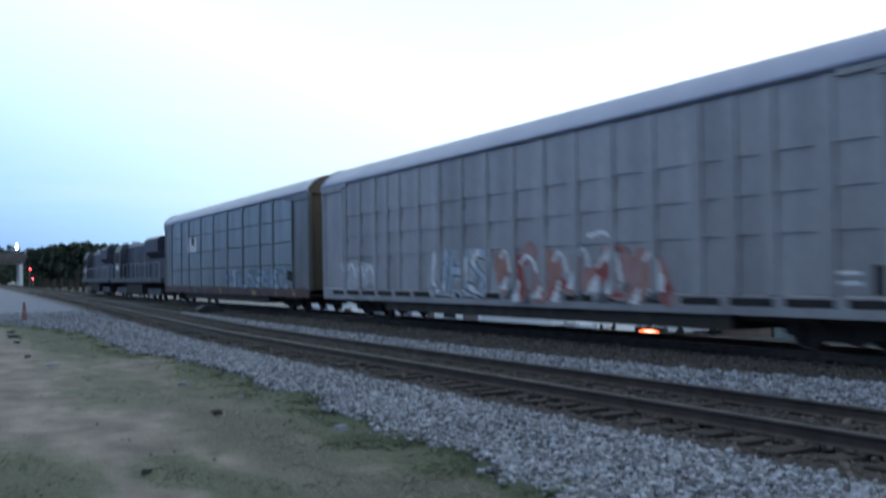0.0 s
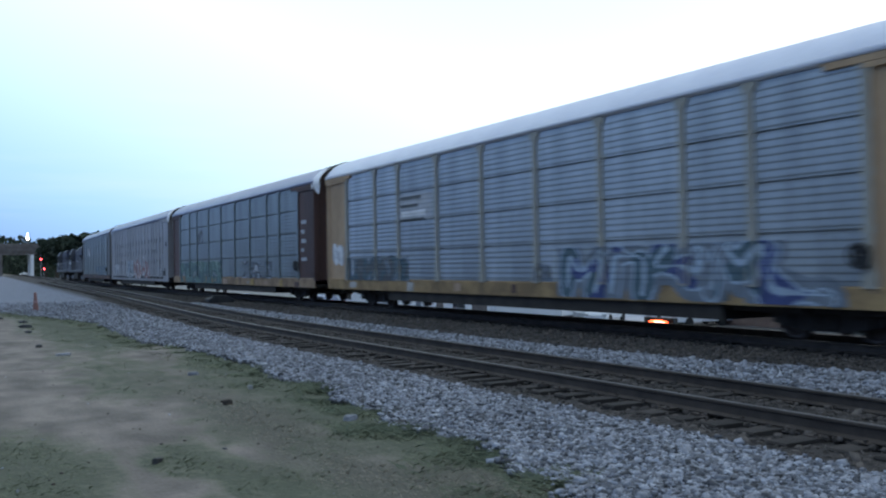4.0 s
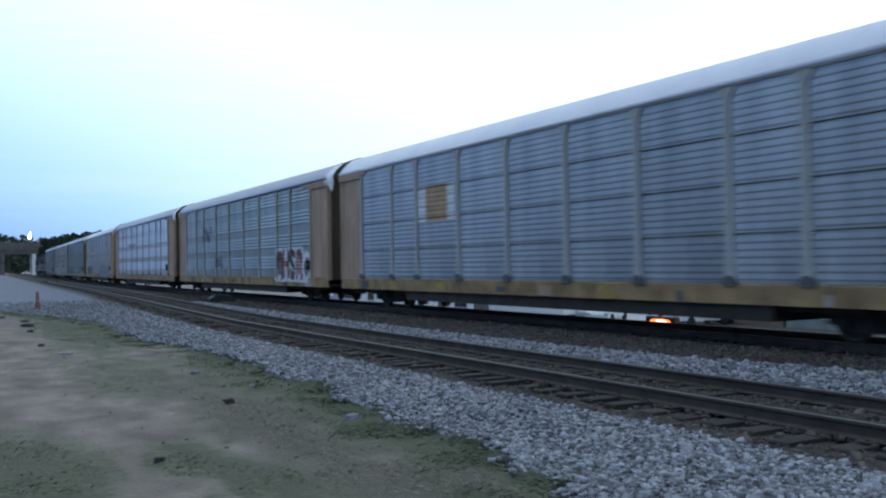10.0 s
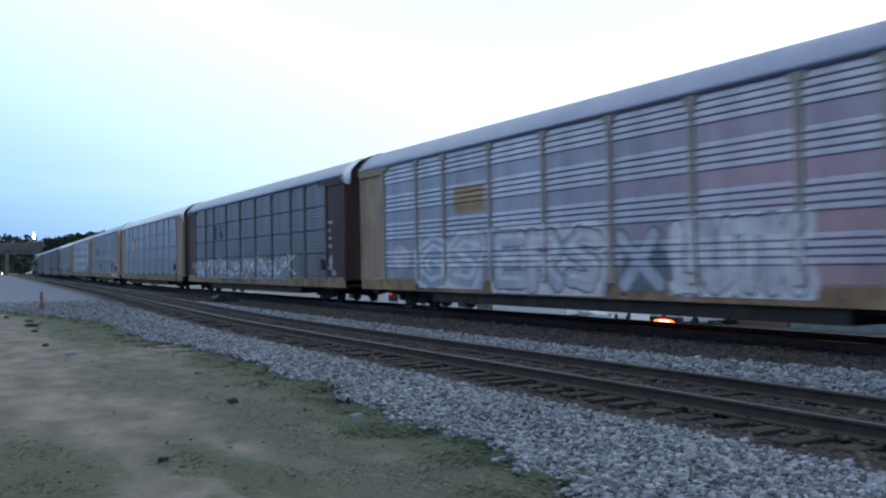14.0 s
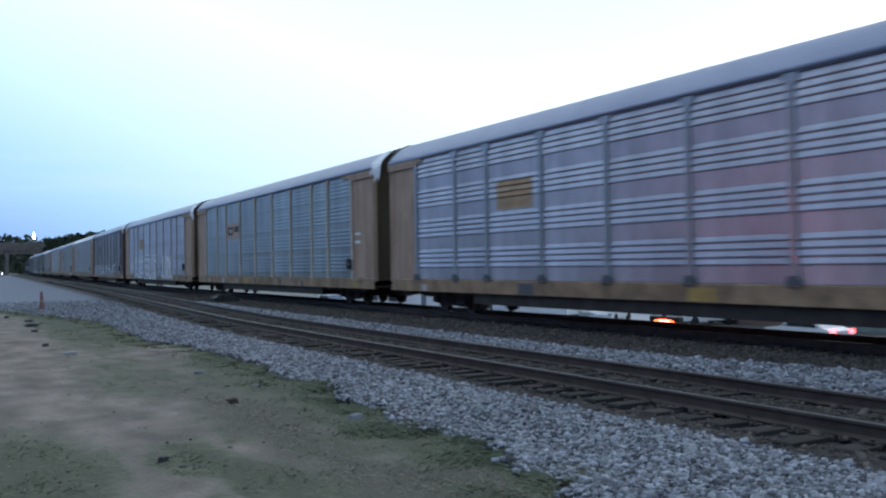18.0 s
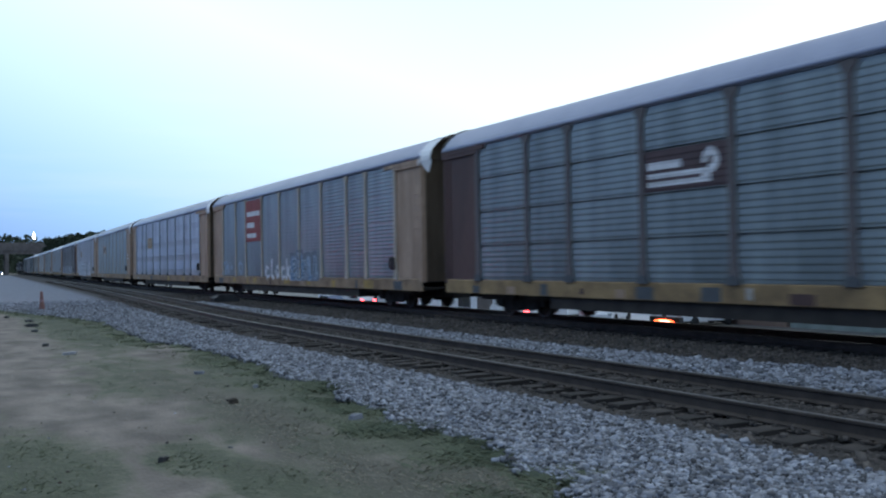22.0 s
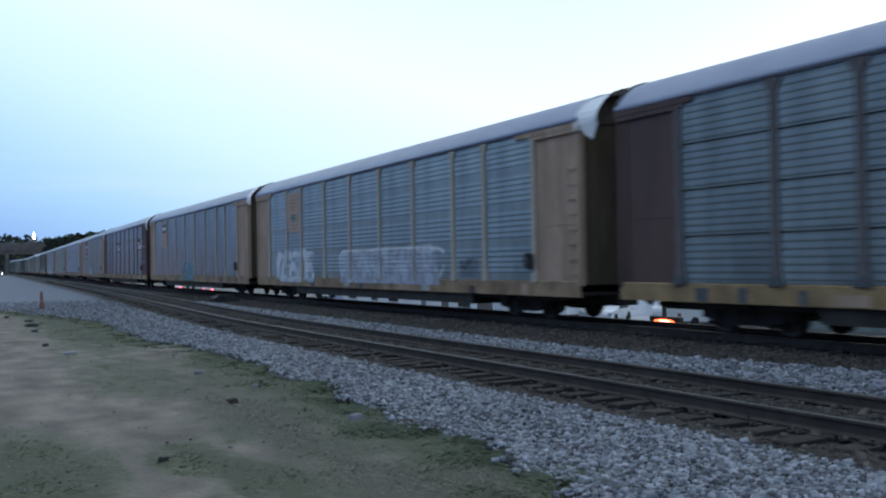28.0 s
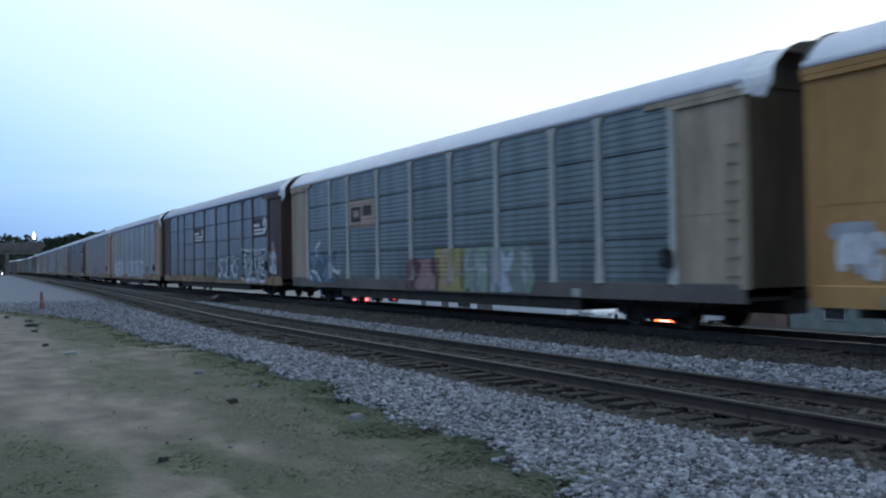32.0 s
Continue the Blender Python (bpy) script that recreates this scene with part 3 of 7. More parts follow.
EDGE_S, EDGE_D = [a for a, b in EDGE], [b for a, b in EDGE]
TOP_D, TOP_Z = [3.0, 6.9, 7.3, 9.95, 11.2, 13.4, 14.4, 17.0, 18.6], [-0.30, -0.262, -0.225, -0.20, -0.235, -0.225, -0.20, -0.20, -0.55]


NEAR_S, NEAR_D = [a for a, b in NEAR_LINE], [b for a, b in NEAR_LINE]


def near_stones(rng, count):
    s = 3.0 + 55.0 * rng.uniform(0, 1, count) ** 1.8
    s = s[rng.uniform(0, 1, count) < np.clip(1.28 - s / 46.0, 0.0, 1.0)]
    count = len(s)
    e = np.interp(s, EDGE_S, EDGE_D)
    c = np.interp(s, NEAR_S, NEAR_D) - 1.85
    u = rng.uniform(-0.08, 1, count)
    e = e + np.array([0.10 * noise.noise(Vector((q * 1.3, 7.0, 0))) + 0.16 * noise.noise(Vector((q * 4.1, 2.0, 0))) for q in s])
    d = e + (c - e) * u + rng.normal(0, 0.07, count)
    z = np.where(d < c + 0.3, np.maximum(np.interp(np.minimum(d, 6.9), TOP_D, TOP_Z), GROUND_Z + 0.012 + 0.05 * np.clip((d - e) / 0.8, 0, 1)), -0.20) + rng.uniform(-0.008, 0.044, count)
    return line_points(d, s, z)


def middle_stones(rng, count):
    s = 6.0 + 48.0 * rng.uniform(0, 1, count) ** 1.5
    a = np.interp(s, NEAR_S, NEAR_D) + 1.75
    top = np.interp(s, MIDDLE_S, MIDDLE_D)
    d = a + (top - a) * rng.uniform(0, 1, count) + rng.normal(0, 0.10, count)
    keep = a < top
    d, s = d[keep], s[keep]
    return line_points(d, s, -0.20 + rng.uniform(-0.008, 0.044, len(d)))


def track_stones(rng, count):
    s = 3.0 + 60.0 * rng.uniform(0, 1, count) ** 1.9
    pick = rng.uniform(0, 1, count)
    c = np.interp(s, NEAR_S, NEAR_D)
    top = np.interp(s, MIDDLE_S, MIDDLE_D)
    d = np.where(pick < 0.5, c + rng.uniform(-2.0, 1.85, count), top + (17.4 - top) * rng.uniform(0, 1, count))
    return line_points(d, s, np.where(d < c - 0.9, -0.235 - 0.03 * np.clip(c - 1.5 - d, 0, 1), -0.20) + rng.uniform(-0.02, 0.014, count))


RAIL = [(-0.07, -0.172), (-0.07, -0.160), (-0.012, -0.135), (-0.012, -0.045), (-0.036, -0.034), (-0.036, -0.006), (-0.028, 0.0),
        (0.028, 0.0), (0.036, -0.006), (0.036, -0.034), (0.012, -0.045), (0.012, -0.135), (0.07, -0.160), (0.07, -0.172)]


def make_track(name, middle, label, pieces_to, last=300):
    top = thing(name, label, "railway track", "railway tracks", kind="structure")
    for side in (-1, 1):
        prof = [(side * GAUGE / 2 + x, z) for x, z in RAIL]
        me = strip("rail", prof, [q for q in STATIONS if q < last + 500 * (last > 250)], [M["rail"], M["railhead"]], [0, 0, 0, 0, 0, 1, 1, 1, 0, 0, 0, 0, 0], middle=middle)
        part("rail", me, None, top, "worn steel rail with a polished head")
    shapes = []
    for k in range(5):
        b = Build()
        w, h = 0.115 + 0.006 * k % 0.013, 0.0
        x = 1.28 + 0.03 * (k % 3)
        b.box(-x - 0.10 + 0.05 * k, x - 0.02 * k, -w, w, -0.17, -0.004 - 0.005 * k, 0.018)
        shapes.append(b.mesh("sleeper", M["tie"]))
    rest = Build()
    s, i, rng = -60.0, 0, random.Random(4)
    plate = Build()
    for side in (-1, 1):
        plate.box(side * GAUGE / 2 - 0.14, side * GAUGE / 2 + 0.14, -0.09, 0.09, -0.006, 0.006)
        for q in (-0.1, 0.1):
            plate.box(side * GAUGE / 2 + q - 0.015, side * GAUGE / 2 + q + 0.015, -0.05, -0.02, 0.004, 0.03)
    plate = plate.mesh("tie_plate", M["rail"])
    while s < last:
        m = along(middle(s) + rng.uniform(-0.09, 0.09), s, -0.166) @ pose(0, 0, rng.uniform(-0.01, 0.006), rng.uniform(-0.5, 0.5), rng.uniform(-0.3, 0.3), rng.uniform(-1.2, 1.2))
        if 1.0 < s < pieces_to:
            ob = part("sleeper", shapes[i % 5], None, top, at=m)
            if s < 40:
                part("tie_plate", plate, None, ob)
        else:
            c = [(x, y, z) for x in (-1.28, 1.28) for y in (-0.115, 0.115) for z in (-0.17, -0.004)]
            rest.add([m @ Vector(p) for p in c], [(1, 3, 7, 5), (0, 1, 5, 4), (2, 6, 7, 3), (0, 2, 3, 1), (4, 5, 7, 6)])
        i += 1
        s += 0.53 + rng.uniform(-0.03, 0.03)
    tagged(part("far_sleepers", rest, M["tie"], top), kind="stuff")
    return top


def grass_blades(name, count, sampler, mat, tall, label, seed):
    """Short blades, each one bent triangle pair, in one mesh of kind stuff."""
    rng = np.random.default_rng(seed)
    d, s, h = sampler(rng, count)
    n = len(d)
    gz = np.array([ground_height(a, b) for a, b in zip(d, s)])
    base = line_points(d, s, gz - 0.01)
    a = rng.uniform(0, 6.283, n)
    h = h * tall * rng.uniform(0.5, 1.3, n)
    w = 0.002 + 0.00028 * np.hypot(d, s)
    side = np.stack([np.cos(a), np.sin(a), 0 * a], 1) * w[:, None]
    lean = np.stack([np.cos(a + 1.3), np.sin(a + 1.3), 0 * a], 1) * (h * rng.uniform(0.7, 1.9, n))[:, None]
    up = np.stack([0 * h, 0 * h, h * 0.5], 1)
    v = np.stack([base - side, base + side, base + lean * 0.4 + up * 0.6 + side * 0.6, base + lean + up], 1)
    f = np.array([(0, 1, 2), (0, 2, 3)])[None] + (np.arange(n) * 4)[:, None, None]
    f = f.reshape(-1, 3)
    me = bpy.data.meshes.new(name)
    me.vertices.add(n * 4)
    me.vertices.foreach_set("co", v.reshape(-1))
    me.loops.add(len(f) * 3)
    me.loops.foreach_set("vertex_index", f.reshape(-1))
    me.polygons.add(len(f))
    me.polygons.foreach_set("loop_start", np.arange(len(f)) * 3)
    me.update(calc_edges=True)
    me.materials.append(mat)
    return tagged(new(name, me), label, "grass", kind="stuff")


def verge(rng, count):
    s = 3.5 + 55 * rng.uniform(0, 1, count) ** 1.8
    d = -1.5 + 8.0 * rng.uniform(0, 1, count)
    e = np.interp(s, EDGE_S, EDGE_D)
    g = np.array([grassy(a, b) for a, b in zip(d, s)])
    e = e + np.array([0.10 * noise.noise(Vector((q * 1.3, 7.0, 0))) + 0.16 * noise.noise(Vector((q * 4.1, 2.0, 0))) for q in s])
    clump = np.array([noise.noise(Vector((a * 1.7, b * 1.2, 4.0))) for a, b in zip(d, s)])
    keep = (rng.uniform(0, 1, count) < g ** 1.6 * (0.6 + 1.2 * clump)) & (d < e + rng.normal(0.0, 0.18, count))
    return d[keep], s[keep], (0.5 + g + 1.3 * np.clip(clump, 0, 1) + 1.2 * np.exp(-((d - e) / 0.3) ** 2))[keep]


def dry(rng, count):
    s = 3.5 + 45 * rng.uniform(0, 1, count) ** 1.8
    d = -1.5 + 7.2 * rng.uniform(0, 1, count)
    e = np.interp(s, EDGE_S, EDGE_D)
    thick = np.array([withered(a, b) for a, b in zip(d, s)])
    keep = (d < e) & (rng.uniform(0, 1, count) < 0.25 + 0.75 * thick)
    return d[keep], s[keep], (0.6 + 1.1 * thick)[keep]


def edge_weeds(rng, count):
    """Longer grass in an uneven band along the stones."""
    s = 4.0 + 50 * rng.uniform(0, 1, count) ** 1.7
    e = np.interp(s, EDGE_S, EDGE_D) + np.array([0.10 * noise.noise(Vector((q * 1.3, 7.0, 0))) + 0.16 * noise.noise(Vector((q * 4.1, 2.0, 0))) for q in s])
    d = e + rng.normal(-0.30, 0.34, count)
    clump = np.array([noise.noise(Vector((a * 2.0, b * 1.1, 11.0))) for a, b in zip(d, s)])
    keep = clump > -0.05
    return d[keep], s[keep], (0.6 + 1.4 * np.clip(clump, 0, 1))[keep]


def clods(rng, count):
    """Small stones and clods on the trodden earth."""
    s = 4.0 + 40 * rng.uniform(0, 1, count) ** 1.6
    d = -1.5 + 7.0 * rng.uniform(0, 1, count)
    keep = d < np.interp(s, EDGE_S, EDGE_D)
    d, s = d[keep], s[keep]
    return line_points(d, s, np.array([ground_height(a, b) for a, b in zip(d, s)]) + 0.002)


def tufts(rng, count):
    """Weeds that grow out among the stones."""
    spots = ((5.23, 6.3, 0.13), (5.05, 6.42, 0.10), (5.32, 6.2, 0.08), (4.75, 6.5, 0.16), (4.95, 7.5, 0.15), (4.9, 8.2, 0.18), (4.6, 9.2, 0.16), (4.95, 10.9, 0.18), (5.2, 13.2, 0.2), (5.4, 16.5, 0.22))
    k = rng.integers(0, len(spots), count)
    sp = np.array(spots)[k]
    return sp[:, 0] + rng.normal(0, 1, count) * sp[:, 2], sp[:, 1] + rng.normal(0, 1, count) * sp[:, 2] * 1.3, np.full(count, 1.2)


make_ground()
make_ballast()
near_track = make_track("near_track", near_line, "empty railway track on dark timber sleepers", 80, 150)
far_track = make_track("train_track", lambda s: FAR_TRACK, "railway track under the passing train", 80)
# ---------------------------------------------------------------- the car carriers
PITCH_OF_CARS = 28.448
HALF = 13.45                      # half the length over the ends
SIDE = -1.55                      # the side that faces the road
Z0, Z1 = 1.09, 5.03               # bottom and top of the side panels
FRONT, REAR = 2.03, 2.03          # length of the end sections
WIDTHS = [2.60, 1.90, 2.79, 2.74, 2.78, 2.74, 2.79, 1.90, 2.60]
LAYOUT = 1.03                     # the paint work is laid out on a plan this much longer than the car
POSTS = [HALF - FRONT]
for w in WIDTHS:
    POSTS.append(POSTS[-1] - w)
SHEETS = 4


def side_profile(style):
    """Height and depth of a panel, from the bottom up: sheets with ribs, with or without an open seam between."""
    if style == "plain":
        return [(Z0, 0.0), (Z1, 0.0)]
    out, h = [(Z0, 0.0)], (Z1 - Z0) / SHEETS
    for k in range(SHEETS):
        z = Z0 + k * h
        if style == "seamed" and k:
            out += [(z - 0.020, 0.0), (z - 0.018, -0.10), (z + 0.018, -0.10), (z + 0.020, 0.0)]
        if style == "ribbed":
            first, n, gap, rib, depth = 0.34, 4, 0.155, 0.150, 0.020
        elif style == "banded":
            first, n, gap, rib, depth = 0.20, 5, 0.152, 0.125, 0.009
        elif style == "even":
            first, n, gap, rib, depth = 0.06, 7, 0.134, 0.110, 0.0065
        else:
            first, n, gap, rib, depth = 0.07, 6, 0.146, 0.120, 0.0065
        for r in range(n):
            a = z + first + r * gap
            out += [(a, 0.0), (a + 0.018, depth), (a + 0.044, depth), (a + rib, 0.0)] if style != "ribbed" else [(a, 0.0), (a + 0.004, -0.022), (a + 0.026, -0.022), (a + 0.034, depth * 0.8), (a + 0.055, depth), (a + 0.10, depth * 0.55), (a + rib, 0.0)]
    out.append((Z1, 0.0))
    return out


PROFILES = {k: side_profile(k) for k in ("ribbed", "seamed", "even", "banded", "plain")}
STORE = {}


def stored(key, make):
    """A mesh that alike parts share."""
    if key not in STORE:
        STORE[key] = make()
    return STORE[key]


def panel_mesh(style, width, matname):
    def make():
        b, p = Build(), PROFILES[style]
        n = len(p)
        if style == "plain":
            # one sheet with upright ribs and rows of shallow punched recesses between them
            cols, rows = [-width / 2], [Z0, 1.95, 2.25, 2.70, 3.02, 3.45, 3.80, Z1]
            per = width / 2
            for k in range(2):
                y = -width / 2 + k * per
                cols += [y + 0.10, y + per - 0.34, y + per - 0.14]
            cols.append(width / 2)
            m = len(cols)

            def dent(i, j):
                inside = (j % 3 == 1) and i in (1, 3, 5)
                return -0.03 if inside else 0.0
            for j in range(m - 1):
                for i in range(len(rows) - 1):
                    q = dent(i, j) + (0.035 if j % 3 == 2 and j < m - 1 else 0.0)
                    x = SIDE - q
                    b.add([(x, cols[j], rows[i]), (x, cols[j + 1], rows[i]), (x, cols[j + 1], rows[i + 1]), (x, cols[j], rows[i + 1])], [(0, 1, 2, 3)])
                    for (ya, yb, za, zb) in ((cols[j], cols[j], rows[i], rows[i + 1]), (cols[j + 1], cols[j + 1], rows[i], rows[i + 1]), (cols[j], cols[j + 1], rows[i], rows[i]), (cols[j], cols[j + 1], rows[i + 1], rows[i + 1])):
                        if q:
                            b.add([(x, ya, za), (x, yb, zb), (SIDE + 0.001, yb, zb), (SIDE + 0.001, ya, za)], [(0, 1, 2, 3)])
            return b.mesh("side_panel", M[matname])
        ys = (-width / 2 + 0.01, width / 2 - 0.01)
        vs = [(SIDE - dep, y, z) for y in ys for z, dep in p]
        fs = [(i, i + 1, n + i + 1, n + i) for i in range(n - 1)]
        b.add(vs, fs)
        return b.mesh("side_panel", M[matname])
    return stored(("panel", style, round(width, 3), matname), make)


def post_mesh(matname, foot):
    def make():
        b = Build()
        w, t = 0.085, 0.05
        # straight between the sheets' seams, with a small bracket at each seam and a flare at both ends
        h = (Z1 - Z0) / SHEETS
        right = [(w * 1.7, Z0 - 0.04), (w * 1.7, Z0 + 0.15), (w, Z0 + 0.6)]
        for k in range(1, SHEETS):
            z = Z0 + h * k
            right += [(w, z - 0.09), (w * 1.3, z - 0.06), (w * 1.3, z + 0.06), (w, z + 0.09)]
        right += [(w, Z1 - 0.30), (w * 1.5, Z1 - 0.16), (w * 2.4, Z1 - 0.06), (w * 2.4, Z1 + 0.03)]
        prof = right + [(-x, z) for x, z in reversed(right)]
        b.extrude_x(prof, SIDE - t, SIDE + 0.03)
        return b.mesh("side_post", M[matname])
    return stored(("post", matname), make)


def foot_mesh(matname):
    """The flared gusset at the foot of a post."""
    def make():
        w = 0.20 if matname == "p_stain" else 0.15
        h = 0.16 if matname == "p_stain" else 0.42
        prof = [(-w, Z0 - 0.03), (w, Z0 - 0.03), (w * 0.9, Z0 + h * 0.35), (w * 0.5, Z0 + h), (-w * 0.5, Z0 + h), (-w * 0.9, Z0 + h * 0.35)]
        return Build().extrude_x(prof, SIDE - 0.058, SIDE - 0.01).mesh("post_foot", M[matname])
    return stored(("foot", matname), make)


ROOF_PROFILE = [(-1.60, 5.07), (-1.59, 5.14), (-1.52, 5.30), (-1.33, 5.50), (-1.10, 5.68), (-0.80, 5.79), (-0.4, 5.85), (0, 5.87)]
ROOF_PROFILE = ROOF_PROFILE + [(-x, z) for x, z in ROOF_PROFILE[-2::-1]]


def roof_mesh(matname):
    def make():
        b = Build()
        n = len(ROOF_PROFILE)
        rows = [-HALF + 0.02 + k * (2 * HALF - 0.04) / 22 for k in range(23)]
        b.add([(x, y, z) for y in rows for x, z in ROOF_PROFILE], [(i * n + j, i * n + j + 1, (i + 1) * n + j + 1, (i + 1) * n + j) for i in range(22) for j in range(n - 1)])
        # narrow laps that cover the joints between the roof sheets
        for y in rows[1:-1]:
            b.add([(x * 1.002, q, z + 0.004) for q in (y - 0.03, y + 0.03) for x, z in ROOF_PROFILE], [(j, j + 1, n + j + 1, n + j) for j in range(n - 1)])
        for s in (-1, 1):
            b.box(s * 1.585 - 0.035, s * 1.585 + 0.035, -HALF, HALF, 5.07, 5.19)
            b.box(s * 1.54 - 0.03, s * 1.54 + 0.03, -HALF, HALF, 5.045, 5.07)
        return b.mesh("roof", M[matname], smooth=True)
    return stored(("roof", matname), make)


def end_side_mesh(front, matname):
    """The painted side section at an end: a plate between two corner posts, under a lipped header."""
    def make():
        b = Build()
        y0, y1 = (HALF - FRONT, HALF) if front else (-HALF, -HALF + REAR)
        x = SIDE
        b.box(x + 0.01, x + 0.08, y0 + 0.10, y1 - 0.10, Z0 - 0.03, Z1 - 0.10)
        for a in (y0, y1 - 0.13):
            b.box(x - 0.02, x + 0.16, a, a + 0.13, Z0 - 0.12, Z1 - 0.04, 0.012)
        b.box(x - 0.06, x + 0.12, y0 - (0.45 if front else 0.05), y1 + (0.06 if front else 0.85), Z1 - 0.10, Z1 + 0.045, 0.012)
        b.box(x - 0.055, x + 0.12, y0 - 0.04, y1 + 0.04, Z1 - 0.20, Z1 - 0.10)
        b.box(x + 0.002, x + 0.03, y0 + 0.12, y1 - 0.12, 2.52, 2.56)
        if front:
            b.box(x - 0.012, x + 0.05, y1 - 0.36, y1 - 0.31, Z0, Z1 - 0.12)
        else:
            for k in range(8):
                b.box(x - 0.05, x - 0.015, y0 + 0.16, y0 + 0.50, 1.25 + 0.38 * k, 1.268 + 0.38 * k)
        return b.mesh("end_section", M[matname])
    return stored(("end", front, matname), make)


def roof_hoop_mesh():
    """The dark edge strip round the roof's front end."""
    def make():
        b = Build()
        n = len(ROOF_PROFILE)
        rows = [(HALF - 0.06, 0.0), (HALF - 0.06, 0.03), (HALF + 0.02, 0.03), (HALF + 0.02, -0.05)]
        b.add([(x * (1 + q / 3), y, z + q) for y, q in rows for x, z in ROOF_PROFILE], [(i * n + j, i * n + j + 1, (i + 1) * n + j + 1, (i + 1) * n + j) for i in range(3) for j in range(n - 1)])
        return b.mesh("roof_edge", M["metal_dark"])
    return stored(("hoop",), make)


def end_door_mesh(front, matname):
    """The bowed doors across the end, in upright leaves."""
    def make():
        b, s = Build(), 1 if front else -1
        n, pts = 12, []
        for k in range(n):
            for x in (-1.5 + 3.0 * k / n, -1.5 + 3.0 * (k + 1) / n - 0.03):
                pts.append((x, s * (HALF - 0.16 + 0.10 * (1 - (x / 1.5) ** 2) - (0.0 if len(pts) % 2 else 0.02))))
        m = len(pts)
        b.add([(x, y, z) for z in (Z0 - 0.1, Z1 + 0.3) for x, y in pts], [(i, i + 1, m + i + 1, m + i) for i in range(m - 1)])
        # the gable over the doors
        g = [(x * 0.985, z - 0.015) for x, z in ROOF_PROFILE]
        b.extrude(g, s * (HALF - 0.06), s * (HALF - 0.03))
        return b.mesh("end_door", M[matname])
    return stored(("door", front, matname), make)


def cap_mesh(seed):
    """The loose white cover slung over the gap at the roof's end, with a torn lower edge and folds."""
    def make():
        b, rng = Build(), random.Random(seed)
        cols = 9
        ys = [-HALF + 0.10 - 0.92 * k / (cols - 1) for k in range(cols)]
        side = [(-1.63, 4.98)] + [(x * 1.015, 5.0 + (z - 5.0) * 1.03) for x, z in ROOF_PROFILE] + [(1.63, 4.98)]
        rows = []
        for k, y in enumerate(ys):
            sag = 0.10 * math.sin(math.pi * k / (cols - 1)) + 0.02 * (k % 2)
            low, far = 4.98 - rng.uniform(0.10, 0.45) * (1 if 2 < k < 8 else 0.35), 4.98 - rng.uniform(0.10, 0.4)
            row = [(-1.60 + rng.uniform(-0.03, 0.02), low)] + side + [(1.60, far)]
            rows.append([(x * (1 - 0.035 * sag * 10 / 3 - 0.006 * (k % 2)), y + rng.uniform(-0.02, 0.02), z - sag * max(0.0, (z - 5.0)) - rng.uniform(0, 0.015)) for x, z in row])
        n = len(rows[0])
        b.add([p for r in rows for p in r], [(i * n + j, i * n + j + 1, (i + 1) * n + j + 1, (i + 1) * n + j) for i in range(cols - 1) for j in range(n - 1)])
        return b.mesh("end_cap", M["seal"])
    return stored(("cap", seed), make)


def underframe_mesh():
    def make():
        b = Build()
        b.box(-1.45, 1.45, -HALF + 0.1, HALF - 0.1, 0.72, 0.80)
        b.box(-1.47, 1.47, -7.9, 7.9, 0.36, 0.74)
        b.box(-1.25, 1.25, -HALF + 1.6, HALF - 1.6, 0.55, 0.74)
        b.box(-0.32, 0.32, -HALF + 0.1, HALF - 0.1, 0.43, 0.74)
        for k in range(11):
            y = -HALF + 1.2 + k * (2 * HALF - 2.4) / 10
            b.extrude_x([(y - 0.06, 0.72), (y + 0.06, 0.72), (y + 0.06, 0.56), (y - 0.06, 0.56)], -1.4, 1.4)
        b.box(-1.1, -0.55, -1.6, 0.4, 0.44, 0.72, 0.04)
        b.tube((-0.8, 1.2, 0.58), (-0.8, 2.6, 0.58), 0.16, n=12)
        b.tube((-1.0, -6.2, 0.60), (-1.0, 6.0, 0.60), 0.02, n=6)
        return b.mesh("underframe", M["under"])
    return stored(("under",), make)


def sill_mesh(s, matname):
    def make():
        b = Build()
        x = s * 1.56
        prof = [(x, 0.68), (x, 1.06), (x - s * 0.02, 1.085), (x - s * 0.10, 1.085), (x - s * 0.10, 1.05), (x - s * 0.03, 1.04), (x - s * 0.03, 0.71), (x - s * 0.10, 0.70), (x - s * 0.10, 0.68)]
        b.extrude(prof, -HALF + 0.02, HALF - 0.02)
        return b.mesh("side_sill", M[matname])
    return stored(("sill", s, matname), make)


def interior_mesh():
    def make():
        # decks and walls take the inside's shade as a near-black colour
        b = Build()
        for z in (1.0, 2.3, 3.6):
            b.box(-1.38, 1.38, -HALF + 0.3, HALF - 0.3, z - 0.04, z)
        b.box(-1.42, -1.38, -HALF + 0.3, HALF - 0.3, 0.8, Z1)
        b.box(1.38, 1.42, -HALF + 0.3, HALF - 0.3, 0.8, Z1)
        return b.mesh("inner_deck", M["inside_shade"])
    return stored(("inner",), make)


